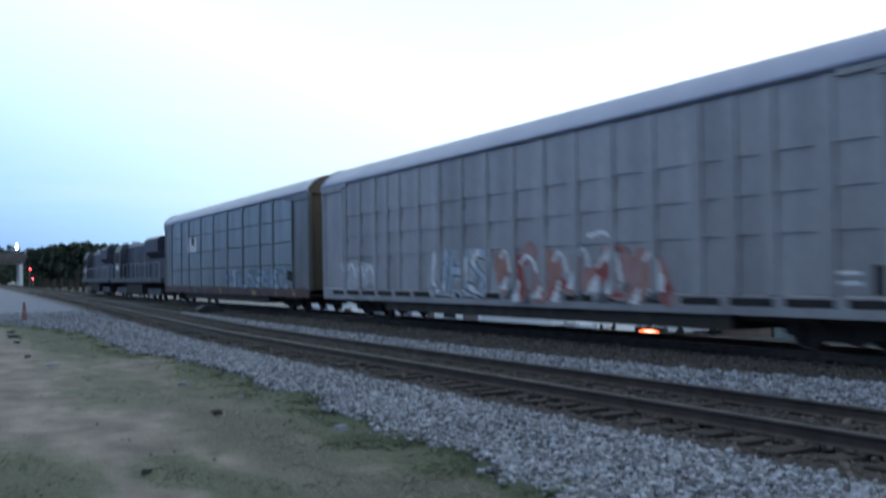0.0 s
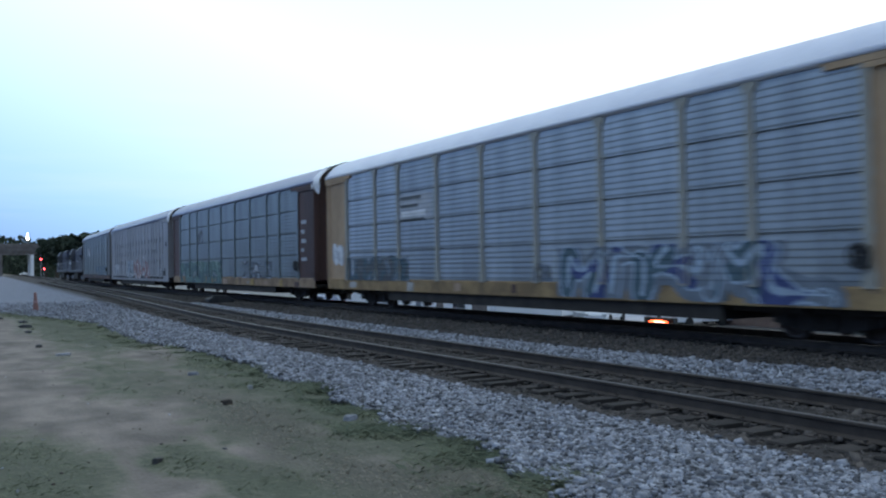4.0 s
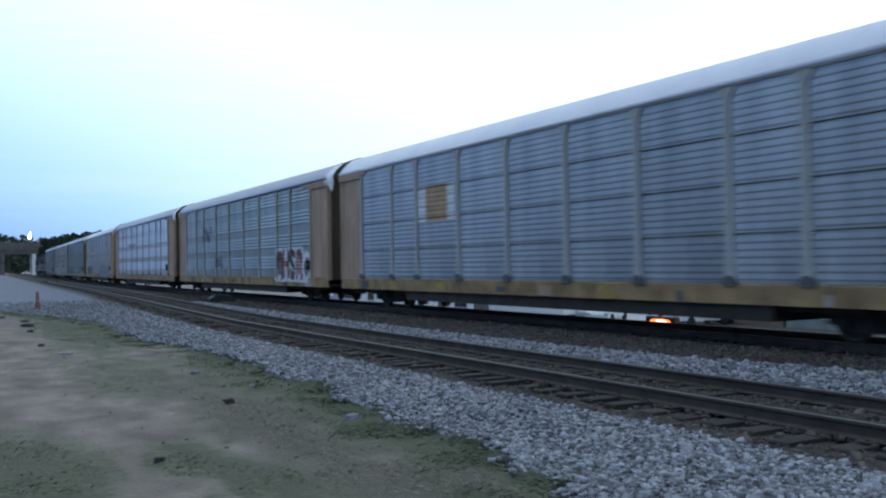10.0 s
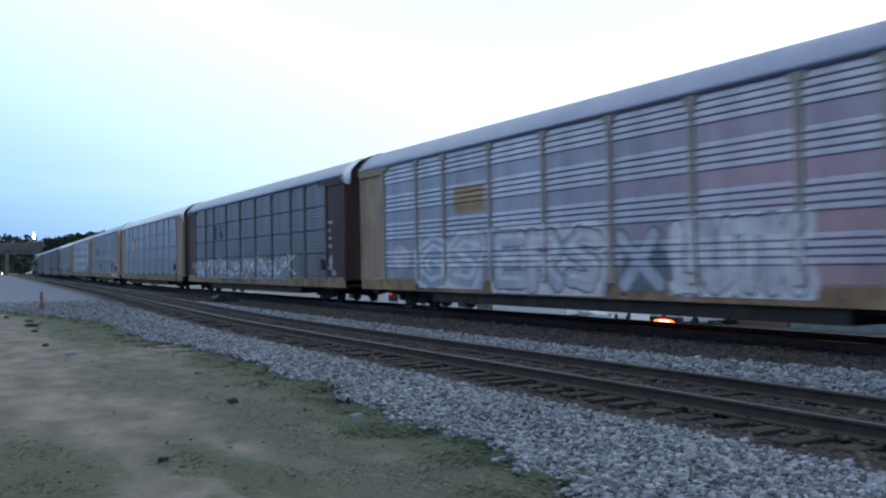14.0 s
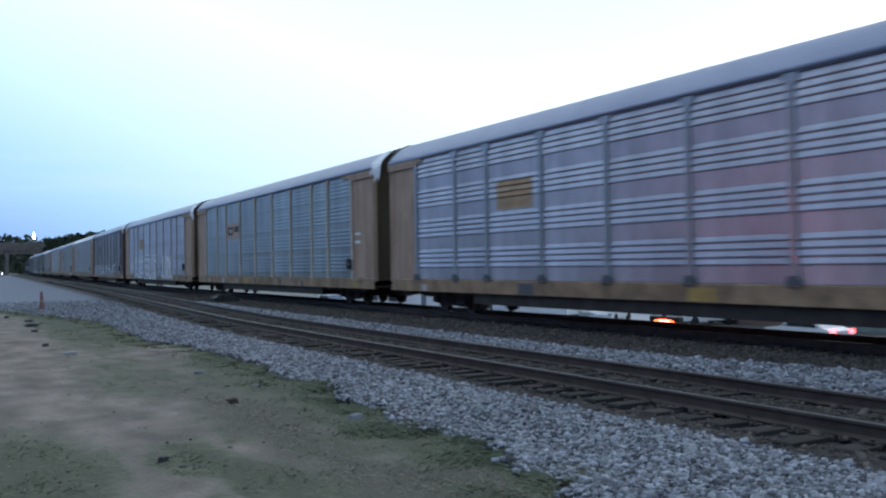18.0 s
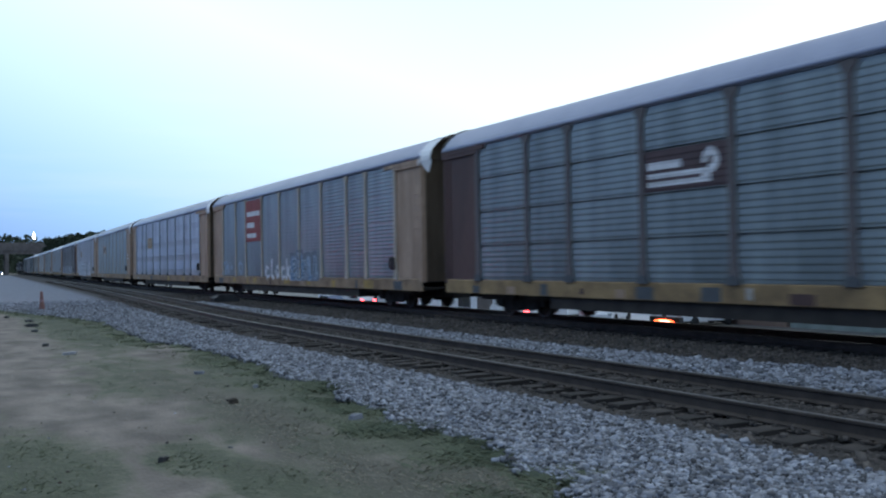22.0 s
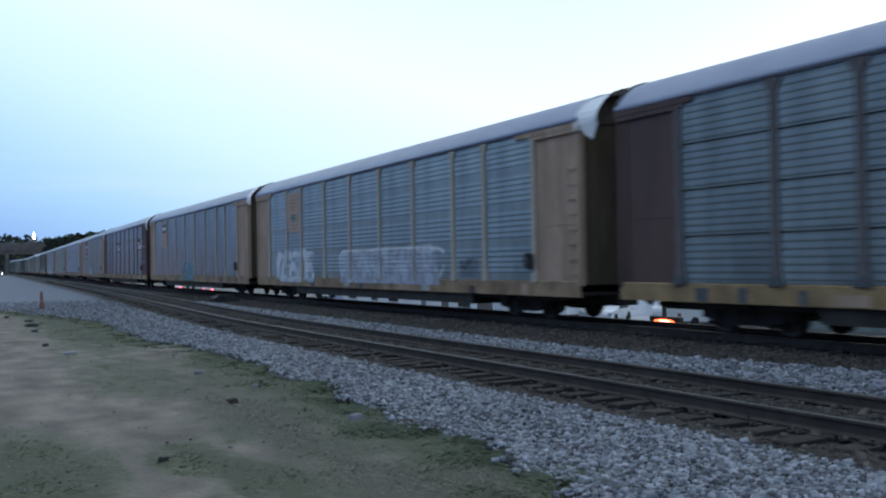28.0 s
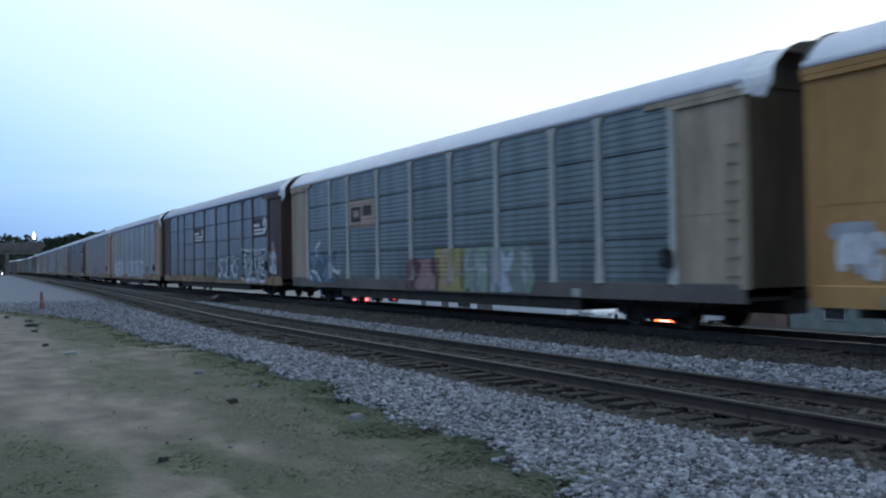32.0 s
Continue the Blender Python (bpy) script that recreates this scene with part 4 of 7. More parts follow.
def truck_meshes():
    def frame_make():
        b = Build()
        for s in (-1, 1):
            x = s * 0.98
            prof = [(-1.25, 0.34), (-1.25, 0.54), (-0.95, 0.62), (-0.45, 0.70), (0.45, 0.70), (0.95, 0.62), (1.25, 0.54), (1.25, 0.34), (1.0, 0.34), (0.55, 0.22), (-0.55, 0.22), (-1.0, 0.34)]
            b.extrude_x(prof, x - 0.07, x + 0.07)
            for y in (-0.89, 0.89):
                b.extrude_x([(y - 0.14, 0.30), (y + 0.14, 0.30), (y + 0.14, 0.56), (y - 0.14, 0.56)], x + s * 0.05, x + s * 0.14)
            for y in (-0.2, 0.0, 0.2):
                b.tube((x + s * 0.1, y, 0.28), (x + s * 0.1, y, 0.58), 0.065, n=8)
        b.box(-1.05, 1.05, -0.2, 0.2, 0.42, 0.66)
        return b.mesh("truck", M["under"])

    def wheel_make():
        b = Build()
        prof = [(0.0, 0.055), (0.09, 0.06), (0.11, 0.02), (0.32, -0.01), (0.345, 0.05), (0.40, 0.055), (0.405, -0.04), (0.43, -0.05), (0.43, -0.075), (0.34, -0.075), (0.30, -0.05), (0.10, -0.06), (0.0, -0.06)]
        b.lathe(prof, 22, (0, 0, 0), "x")
        return b.mesh("wheel", M["wheel"])

    def axle_make():
        return Build().tube((-0.75, 0, 0), (0.75, 0, 0), 0.075, n=10).mesh("axle", M["wheel"])
    return stored(("truck",), frame_make), stored(("wheel",), wheel_make), stored(("axle",), axle_make)


def coupler_mesh():
    def make():
        b = Build()
        b.box(-0.07, 0.07, 0.0, 0.62, 0.76, 0.92, 0.02)
        b.extrude_x([(0.52, 0.70), (0.80, 0.72), (0.86, 0.80), (0.84, 0.97), (0.56, 0.99)], -0.15, 0.13)
        b.tube((-0.45, 0.0, 0.80), (-0.40, 0.45, 0.52), 0.03, n=8)
        b.tube((-0.40, 0.45, 0.52), (-0.30, 0.80, 0.62), 0.03, n=8)
        return b.mesh("coupler", M["under"])
    return stored(("coupler",), make)


def brake_mesh():
    def make():
        b = Build()
        b.lathe([(0.20, -0.015), (0.235, -0.015), (0.235, 0.015), (0.20, 0.015), (0.20, -0.015)], 18, (0, 0, 0), "x")
        for k in range(4):
            t = k * math.pi / 4
            b.tube((0, 0.21 * math.cos(t), 0.21 * math.sin(t)), (0, -0.21 * math.cos(t), -0.21 * math.sin(t)), 0.014, n=6)
        b.box(0.02, 0.12, -0.14, 0.14, -0.22, 0.18, 0.02)
        return b.mesh("brake_wheel", M["metal_dark"])
    return stored(("brake",), make)


# ---------------------------------------------------------------- paint that lies on the ribs
def capsule(y, z, ay, az, by, bz):
    """Distance of a point from a stroke."""
    dy, dz, py, pz = by - ay, bz - az, y - ay, z - az
    t = (py * dy + pz * dz) / (dy * dy + dz * dz + 1e-9)
    t = 0.0 if t < 0.0 else (1.0 if t > 1.0 else t)
    return math.hypot(py - t * dy, pz - t * dz)


def skin(style, y0, y1, z0, z1, shade, step=0.032, lift=0.006):
    """A sheet that follows a panel's ribs, posts and sill from y0 to y1 and z0 to z1; shade(y, z) gives each small piece's paint or none."""
    prof = PROFILES[style]
    zs = [z0] + [z for z, dep in prof if z0 < z < z1] + ([Z0] if z0 < Z0 - 0.01 else []) + [z1]
    zs = sorted(set(zs))
    zz, dd = [p[0] for p in prof], [p[1] for p in prof]
    rows = []
    for za, zb in zip(zs, zs[1:]):
        k = max(1, int((zb - za) / 0.035))
        for i in range(k):
            rows.append(za + (zb - za) * i / k)
    rows.append(z1)
    sheet, paints, known = Build(), [], {}

    def corner(*p):
        key = tuple(round(q, 4) for q in p)
        if key not in known:
            known[key] = len(sheet.v)
            sheet.v.append(p)
        return known[key]
    y0, y1 = y0 / LAYOUT, y1 / LAYOUT
    ny = max(1, int(round((y1 - y0) / step)))
    grid = [(0.012 if z < Z0 - 0.001 else float(np.interp(z, zz, dd)), z) for z in rows]
    for j in range(ny):
        ya, yb = y0 + (y1 - y0) * j / ny, y0 + (y1 - y0) * (j + 1) / ny
        y = (ya + yb) / 2
        on_end = style != "plain" and (y > HALF - FRONT or y < -HALF + REAR)
        on_post = style != "plain" and min(abs(y - q) for q in POSTS) < 0.086
        for i in range(len(rows) - 1):
            (da, za), (db, zb) = grid[i], grid[i + 1]
            z = (za + zb) / 2
            paint = shade(y * LAYOUT, z)
            if paint:
                if z < Z0:
                    da = db = 0.018
                elif on_end:
                    da = db = 0.002
                elif on_post:
                    da = db = 0.052
                if paint not in paints:
                    paints.append(paint)
                sheet.f.append((corner(SIDE - da - lift, ya, za), corner(SIDE - da - lift, yb, za), corner(SIDE - db - lift, yb, zb), corner(SIDE - db - lift, ya, zb)))
                sheet.mi.append(paints.index(paint))
    return sheet, paints


def curve(points, per=4):
    """A smooth line through points."""
    out, p = [], [points[0], *points, points[-1]]
    for a, b, c, d in zip(p, p[1:], p[2:], p[3:]):
        for k in range(per):
            t = k / per
            out.append(tuple(0.5 * (2 * b[i] + (c[i] - a[i]) * t + (2 * a[i] - 5 * b[i] + 4 * c[i] - d[i]) * t * t + (3 * b[i] - a[i] - 3 * c[i] + d[i]) * t ** 3) for i in (0, 1)))
    return out + [points[-1]]


SHAPES = ([2, 1, 0, 7, 6], [0, 1, 2, 3, 4, 5, 8], [2, 1, 8, 5, 4], [0, 2, 3, 4, 5, 6], [4, 3, 2, 1, 8, 6, 7, 0], [4, 3, 2, 1, 0, 7, 6, 5, 8], [0, 2, 8, 4, 6], [2, 3, 8, 7, 6], [0, 1, 2, 8, 1, 6], [4, 2, 1, 8, 5, 6, 7, 0])


GLYPHS = {
    "A": [[(0, 0), (0.45, 1), (0.6, 1), (1, 0)], [(0.2, 0.38), (0.82, 0.38)]], "C": [[(1, 0.85), (0.6, 1), (0.1, 0.85), (0, 0.4), (0.3, 0), (1, 0.12)]],
    "E": [[(1, 1), (0, 1), (0, 0), (1, 0)], [(0, 0.5), (0.75, 0.5)]], "F": [[(0, 0), (0, 1), (1, 1)], [(0, 0.52), (0.72, 0.52)]],
    "G": [[(1, 0.85), (0.5, 1), (0, 0.7), (0, 0.25), (0.45, 0), (1, 0.15), (1, 0.5), (0.55, 0.5)]], "H": [[(0, 0), (0, 1)], [(1, 0), (1, 1)], [(0, 0.5), (1, 0.5)]],
    "I": [[(0.5, 0), (0.5, 1)]], "K": [[(0, 0), (0, 1)], [(0.95, 1), (0.05, 0.45)], [(0.3, 0.6), (1, 0)]], "L": [[(0, 1), (0, 0), (0.9, 0)]],
    "M": [[(0, 0), (0.05, 0.8), (0.25, 1), (0.45, 0.8), (0.5, 0.2), (0.55, 0.8), (0.75, 1), (0.95, 0.8), (1, 0)]], "N": [[(0, 0), (0, 1), (1, 0), (1, 1)]],
    "O": [[(0.5, 1), (0, 0.7), (0, 0.3), (0.5, 0), (1, 0.3), (1, 0.7), (0.5, 1)]], "R": [[(0, 0), (0, 1), (0.8, 0.98), (0.95, 0.72), (0.7, 0.5), (0, 0.48)], [(0.4, 0.48), (1, 0)]],
    "S": [[(1, 0.9), (0.4, 1), (0.05, 0.75), (0.9, 0.35), (0.7, 0), (0, 0.1)]], "T": [[(0, 1), (1, 1)], [(0.5, 1), (0.5, 0)]], "U": [[(0, 1), (0, 0.25), (0.4, 0), (0.9, 0.15), (0.95, 1)]],
    "X": [[(0, 1), (1, 0)], [(0, 0), (1, 1)]], "c": [[(0.9, 0.5), (0.4, 0.62), (0.05, 0.3), (0.4, 0), (1, 0.1)]], "l": [[(0.3, 0.1), (0.55, 0.95), (0.35, 0.98), (0.35, 0.1), (0.8, 0)]],
    "a": [[(0.9, 0.5), (0.4, 0.62), (0.05, 0.3), (0.4, 0), (0.85, 0.25), (0.9, 0.55), (0.95, 0.05)]], "k": [[(0.1, 0), (0.2, 1)], [(0.8, 0.6), (0.2, 0.3), (0.95, 0)]]}


def lettering(seed, y0, y1, z0, z1, fill, line, letters, weight=0.11, back=None, slant=0.15, shine=None, edge=0.06, fade=0.0):
    """Sprayed strokes with a contour, no word: each letter is a few bent strokes in its own cell. They run from y1 to y0, as they are read."""
    rng = random.Random(seed)
    word = letters if isinstance(letters, str) else ""
    letters = len(word) or letters
    cell, strokes = (y1 - y0) / letters, []
    h = z1 - z0
    lean = slant * (1 if seed % 2 else -1)
    for k, sign in enumerate(word):
        a, drop = y1 - cell * k, rng.uniform(-0.05, 0.05) * h
        for path in GLYPHS.get(sign, ()):
            pts = [(a - cell * (0.14 + 0.72 * u) - lean * v * h, z0 + drop + h * v) for u, v in path]
            strokes += [(*p, *q, weight * rng.uniform(0.85, 1.2)) for p, q in zip(pts, pts[1:])]
    for k in range(0 if word else letters):
        a = y1 - cell * k
        grow, drop = rng.uniform(0.8, 1.12), rng.uniform(-0.10, 0.08) * h
        pts = []
        for u, v in ((0.05, 0.06), (0.02, 0.5), (0.08, 0.94), (0.5, 1.0), (0.95, 0.9), (1.0, 0.5), (0.98, 0.05), (0.5, 0.0), (0.5, 0.5)):
            y = a - cell * (0.12 + 0.76 * u) + rng.uniform(-0.08, 0.08) * cell
            z = z0 + drop + h * (v * grow + rng.uniform(-0.07, 0.07))
            pts.append((y - lean * (z - z0), max(z0 - 0.02, min(z1 + 0.12, z))))
        line_of = curve([pts[i] for i in rng.choice(SHAPES)])
        n = len(line_of)
        for i in range(n - 1):
            strokes.append((*line_of[i], *line_of[i + 1], weight * (0.70 + 0.45 * math.sin(i / n * 9 + k))))
    fills = fill if isinstance(fill, (list, tuple)) else [fill]
    reach = weight * 1.2 + (0.42 if back else edge + 0.05)
    column = {}

    def shade(y, z):
        if column.get("y") != y:
            column["y"], column["near"] = y, [s for s in strokes if min(s[0], s[2]) - reach < y < max(s[0], s[2]) + reach]
        near = [s for s in column["near"] if min(s[1], s[3]) - reach < z < max(s[1], s[3]) + reach]
        if not near:
            return None
        wob = 0.035 * noise.noise(Vector((y * 3.1, z * 3.1, seed)))
        best = min(capsule(y, z, *s[:4]) - s[4] for s in near) + wob
        if fade and noise.noise(Vector((y * 1.4, z * 2.2, seed + 5))) > 0.62 - fade:
            return None
        if best < 0:
            if shine and min(capsule(y + 0.03, z - 0.05, *s[:4]) - 0.26 * s[4] for s in near) < wob:
                return shine
            k = int(((y1 - y) / cell + 0.7 * noise.noise(Vector((y * 1.1, z * 1.6, seed + 2)))) * len(fills) / 1.7)
            return fills[k % len(fills)]
        if line and best < edge:
            return line
        if back and best < 0.24 + 0.16 * noise.noise(Vector((y * 1.3, z * 1.3, seed))):
            return back
        return None
    return shade


def strokes_of(seed, lines, paint, weight=0.06):
    """Single bent strokes, each through a few points of (y, z)."""
    segs = [(*a, *b) for line in lines for c in [curve(line)] for a, b in zip(c, c[1:])]

    column = {}

    def shade(y, z):
        if column.get("y") != y:
            column["y"], column["near"] = y, [s for s in segs if min(s[0], s[2]) - 0.15 < y < max(s[0], s[2]) + 0.15]
        near = column["near"]
        wob = 0.03 * noise.noise(Vector((y * 3, z * 3, seed)))
        return paint if near and min(capsule(y, z, *s) for s in near) < weight + wob else None
    return shade


def over(*shades):
    """Layers of paint, the first on top."""
    def shade(y, z):
        for s in shades:
            p = s(y, z)
            if p:
                return p
        return None
    return shade


def patches(seed, y0, y1, z0, z1, paints, size=1.6, cover=0.0):
    """Old overlapping paint: blotches of several colours with a ragged outline."""
    def shade(y, z):
        u = min(y - y0, y1 - y) / 0.5
        v = min((z - z0) / 0.15 + 1.0, (z1 - z) / 0.3)
        edge = min(1.0, u, v) - 0.5 - 0.45 * noise.noise(Vector((y * 1.1, z * 1.5, seed)))
        if edge < 0:
            return None
        q = noise.noise(Vector((y * size, z * size * 1.3, seed + 9))) + 0.45 * noise.noise(Vector((y * size * 3, z * size * 2.6, seed + 4)))
        if q < cover - 0.6:
            return None
        k = int((q + 0.75) / 1.5 * len(paints) * 1.5)
        return paints[k % len(paints)]
    return shade


def cloud(seed, cy, cz, ry, rz, paint, ragged=0.35):
    def shade(y, z):
        q = math.hypot((y - cy) / ry, (z - cz) / rz) + ragged * noise.noise(Vector((y * 1.6, z * 1.6, seed * 3.1)))
        return paint if q < 0.9 else None
    return shade


def plate(paint):
    return lambda y, z: paint


def bars(y0, y1, z0, z1, rows, ink, paper=None, short=()):
    """A sign with rows of plain bars for its writing."""
    def shade(y, z):
        v = (z1 - z) / (z1 - z0) * rows
        k, fr = int(v), v - int(v)
        u = (y1 - y) / (y1 - y0)
        end = 0.92 - (short[k] if k < len(short) else 0)
        if 0.28 < fr < 0.72 and 0.08 < u < end:
            return ink
        return paper
    return shade


def ring_mark(y0, y1, z0, z1, ink, paper, big=0.27):
    """A plain emblem: two long bars and a short one that run into a broken ring."""
    h = z1 - z0
    r = big * h
    cy, cz = y0 + 0.20 * (y1 - y0), z0 + 0.60 * h

    def shade(y, z):
        q = math.hypot(y - cy, (z - cz) * 0.9)
        if 0.34 * r < q < r and not (y > cy + 0.2 * r and z < cz - 0.2 * r):
            return ink
        u = (y1 - y) / (y1 - y0)
        v = (z - z0) / h
        if 0.05 < u < 0.74 and (0.13 < v < 0.24 or 0.31 < v < 0.42) or 0.05 < u < 0.46 and 0.54 < v < 0.72 or 0.70 < u < 0.80 and 0.13 < v < 0.42:
            return ink
        return paper
    return shade


def autorack(number, cfg):
    """One covered car carrier, built round its middle on the rail's top, its nose towards +y."""
    car = thing("autorack", cfg["label"], "railway car", "car carriers of the train")
    style, col, end, post = cfg["style"], cfg["panel"], cfg["end"], cfg["post"]
    for k, w in enumerate(WIDTHS):
        y = (POSTS[k] + POSTS[k + 1]) / 2
        me = panel_mesh(style, w, col)
        part("side_panel", me, None, car, at=pose(0, y, 0))
        part("side_panel", me, None, car, at=pose(0, y, 0, 0, 0, 180))
    if style != "plain":
        for y in POSTS:
            part("side_post", post_mesh(post, True), None, car, at=pose(0, y, 0))
            part("side_post", post_mesh(post, True), None, car, at=pose(0, y, 0, 0, 0, 180))
        for y in POSTS if cfg.get("foot") else ():
            part("post_foot", foot_mesh(cfg["foot"]), None, car, at=pose(0, y, 0))
    if cfg.get("slot_shades"):
        # near-black plates, shade painted for the openings along the lower edge, between upright ribs
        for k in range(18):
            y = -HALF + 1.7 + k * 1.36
            part("slot", stored(("slot",), lambda: Build().box(SIDE - 0.016, SIDE - 0.006, 0, 1.08, 0.86, 1.02).mesh("slot", M["inside_shade"])), None, car, at=pose(0, y, 0))
    part("roof", roof_mesh(cfg.get("roof", "roof")), None, car, "white painted roof" if cfg.get("roof") == "white_roof" else "grey galvanised roof")
    for fr in (True, False):
        part("end_section", end_side_mesh(fr, end), None, car)
        part("end_section", end_side_mesh(not fr, end), None, car, at=pose(0, 0, 0, 0, 0, 180))
        # unless set or brown, the doors get the colour with the gap's shade
        part("end_door", end_door_mesh(fr, cfg.get("door", "brown" if end == "brown" else "shaded_end")), None, car, "bowed end doors, most darkened for the shade between cars")
    if cfg.get("cap", True):
        part("end_cap", cap_mesh(number % 3), None, car, "white cover over the roof's end")
    part("roof_edge", roof_hoop_mesh(), None, car)
    part("underframe", underframe_mesh(), None, car)
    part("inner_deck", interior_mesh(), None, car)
    for s in (-1, 1):
        sill = cfg.get("sill", end)
        part("side_sill", sill_mesh(s, {"tan": "sill_tan", "yellow": "sill_yellow"}.get(sill, sill)), None, car)
    rng = random.Random(number * 7 + 3)
    for k in range(cfg.get("marks", 9)):
        y = -HALF + 1.0 + (k + rng.uniform(0.1, 0.8)) * (2 * HALF - 2.5) / cfg.get("marks", 9)
        w = rng.choice((0.2, 0.3, 0.5, 0.7)) * rng.uniform(0.7, 1.3)
        kind = rng.choice(("reflector_yellow", "reflector_white", "p_stain", "reflector_yellow", "brown", "tan", "p_stain", "sill_yellow"))
        b = Build().box(SIDE - 0.018, SIDE - 0.008, y, y + w, 0.70 + rng.choice((0, 0, 0.06)), 1.0 - rng.choice((0, 0.02, 0.09)))
        part("sill_patch", b, M[kind], car)
    frame_me, wheel_me, axle_me = truck_meshes()
    for y in (-10.06, 10.06):
        tr = part("truck", frame_me, None, car, at=pose(0, y, 0))
        for a in (-0.89, 0.89):
            part("axle", axle_me, None, tr, at=pose(0, a, 0.43))
            part("wheel", wheel_me, None, tr, at=pose(-0.75, a, 0.43, 0, 0, 180))
            part("wheel", wheel_me, None, tr, at=pose(0.75, a, 0.43))
    part("coupler", coupler_mesh(), None, car, at=pose(0, HALF - 0.2, 0))
    part("coupler", coupler_mesh(), None, car, at=pose(0, -HALF + 0.2, 0, 0, 0, 180))
    if style != "plain":
        part("brake_wheel", brake_mesh(), None, car, at=pose(SIDE - 0.12, -HALF + REAR + 0.15, 1.62))
        part("brake_wheel", brake_mesh(), None, car, at=pose(-SIDE + 0.12, HALF - FRONT - 0.15, 1.62, 0, 0, 180))
    for name, ya, yb, za, zb, shade, *more in cfg.get("art", ()):
        sheet, paints = skin(style, ya, yb, za, zb, shade, more[0] if more else 0.032, more[1] if len(more) > 1 else 0.006)
        if paints:
            part(name, sheet.mesh(name, *[M[p] for p in paints]), None, car)
    return car


def P(k, u=0.0):
    """The place along a car of its k-th post, and u of the way on to the next."""
    return LAYOUT * (POSTS[k] + (POSTS[min(k + 1, 9)] - POSTS[k]) * u)


def C(**k):
    return k


def arcs(seed, y0, y1, z0, z1, count):
    """Bent highlights, like the tops of bubble letters."""
    rng = random.Random(seed)
    out = []
    for k in range(count):
        y = y1 - (k + rng.uniform(0.2, 0.6)) * (y1 - y0) / count
        z, w = rng.uniform(0.75, 1.0) * (z1 - z0) + z0, rng.uniform(0.3, 0.6)
        out.append([(y + w * 0.5, z - 0.12), (y, z + 0.05), (y - w * 0.5, z - 0.10), (y - w * 0.75, z - rng.uniform(0.3, 0.6))])
    return out


def wedges(seed, y0, y1, z0, z1, count, paint):
    """White three-cornered fills between letters."""
    rng = random.Random(seed)
    tri = []
    for k in range(count):
        y = y1 - (k + rng.uniform(0.1, 0.6)) * (y1 - y0) / count
        w, h = rng.uniform(0.25, 0.6), rng.uniform(0.3, 0.65)
        tri.append((y, rng.uniform(z0, z0 + 0.35 * (z1 - z0)), w, h))

    def shade(y, z):
        for cy, cz, w, h in tri:
            v = (z - cz) / h
            if 0 < v < 1 and abs(y - cy + 0.2 * v) < w * 0.5 * (1 - v * 0.8) + 0.05 * noise.noise(Vector((y * 4, z * 4, seed))):
                return paint
        return None
    return shade


def ring_sign(y0, y1, z0, z1, big=0.27):
    return ("sign", y0, y1, z0, z1, ring_mark(y0, y1, z0, z1, "p_white", "p_brown", big), 0.03)


def tan_lozenge(y0, y1, z0, z1, ink="p_black", paper="p_peach"):
    """A framed sign with an open block and a solid block on it."""
    def shade(y, z):
        u, v = (y1 - y) / (y1 - y0), (z - z0) / (z1 - z0)
        if 0.10 < u < 0.48 and 0.22 < v < 0.78:
            return paper if 0.19 < u < 0.39 and 0.38 < v < 0.62 else ink
        return ink if 0.56 < u < 0.88 and 0.40 < v < 0.78 else paper
    return shade


def striped(y0, y1, z0, z1, rows, ink, paper):
    """A sign whose bars are unreadable writing, with ragged ends."""
    def shade(y, z):
        v = (z - z0) / (z1 - z0) * rows
        end = 0.12 + 0.10 * noise.noise(Vector((int(v) * 3.7, 1.0, 2.0)))
        u = (y1 - y) / (y1 - y0)
        return ink if 0.22 < v % 1 < 0.84 and end < u < 1 - end else paper
    return shade


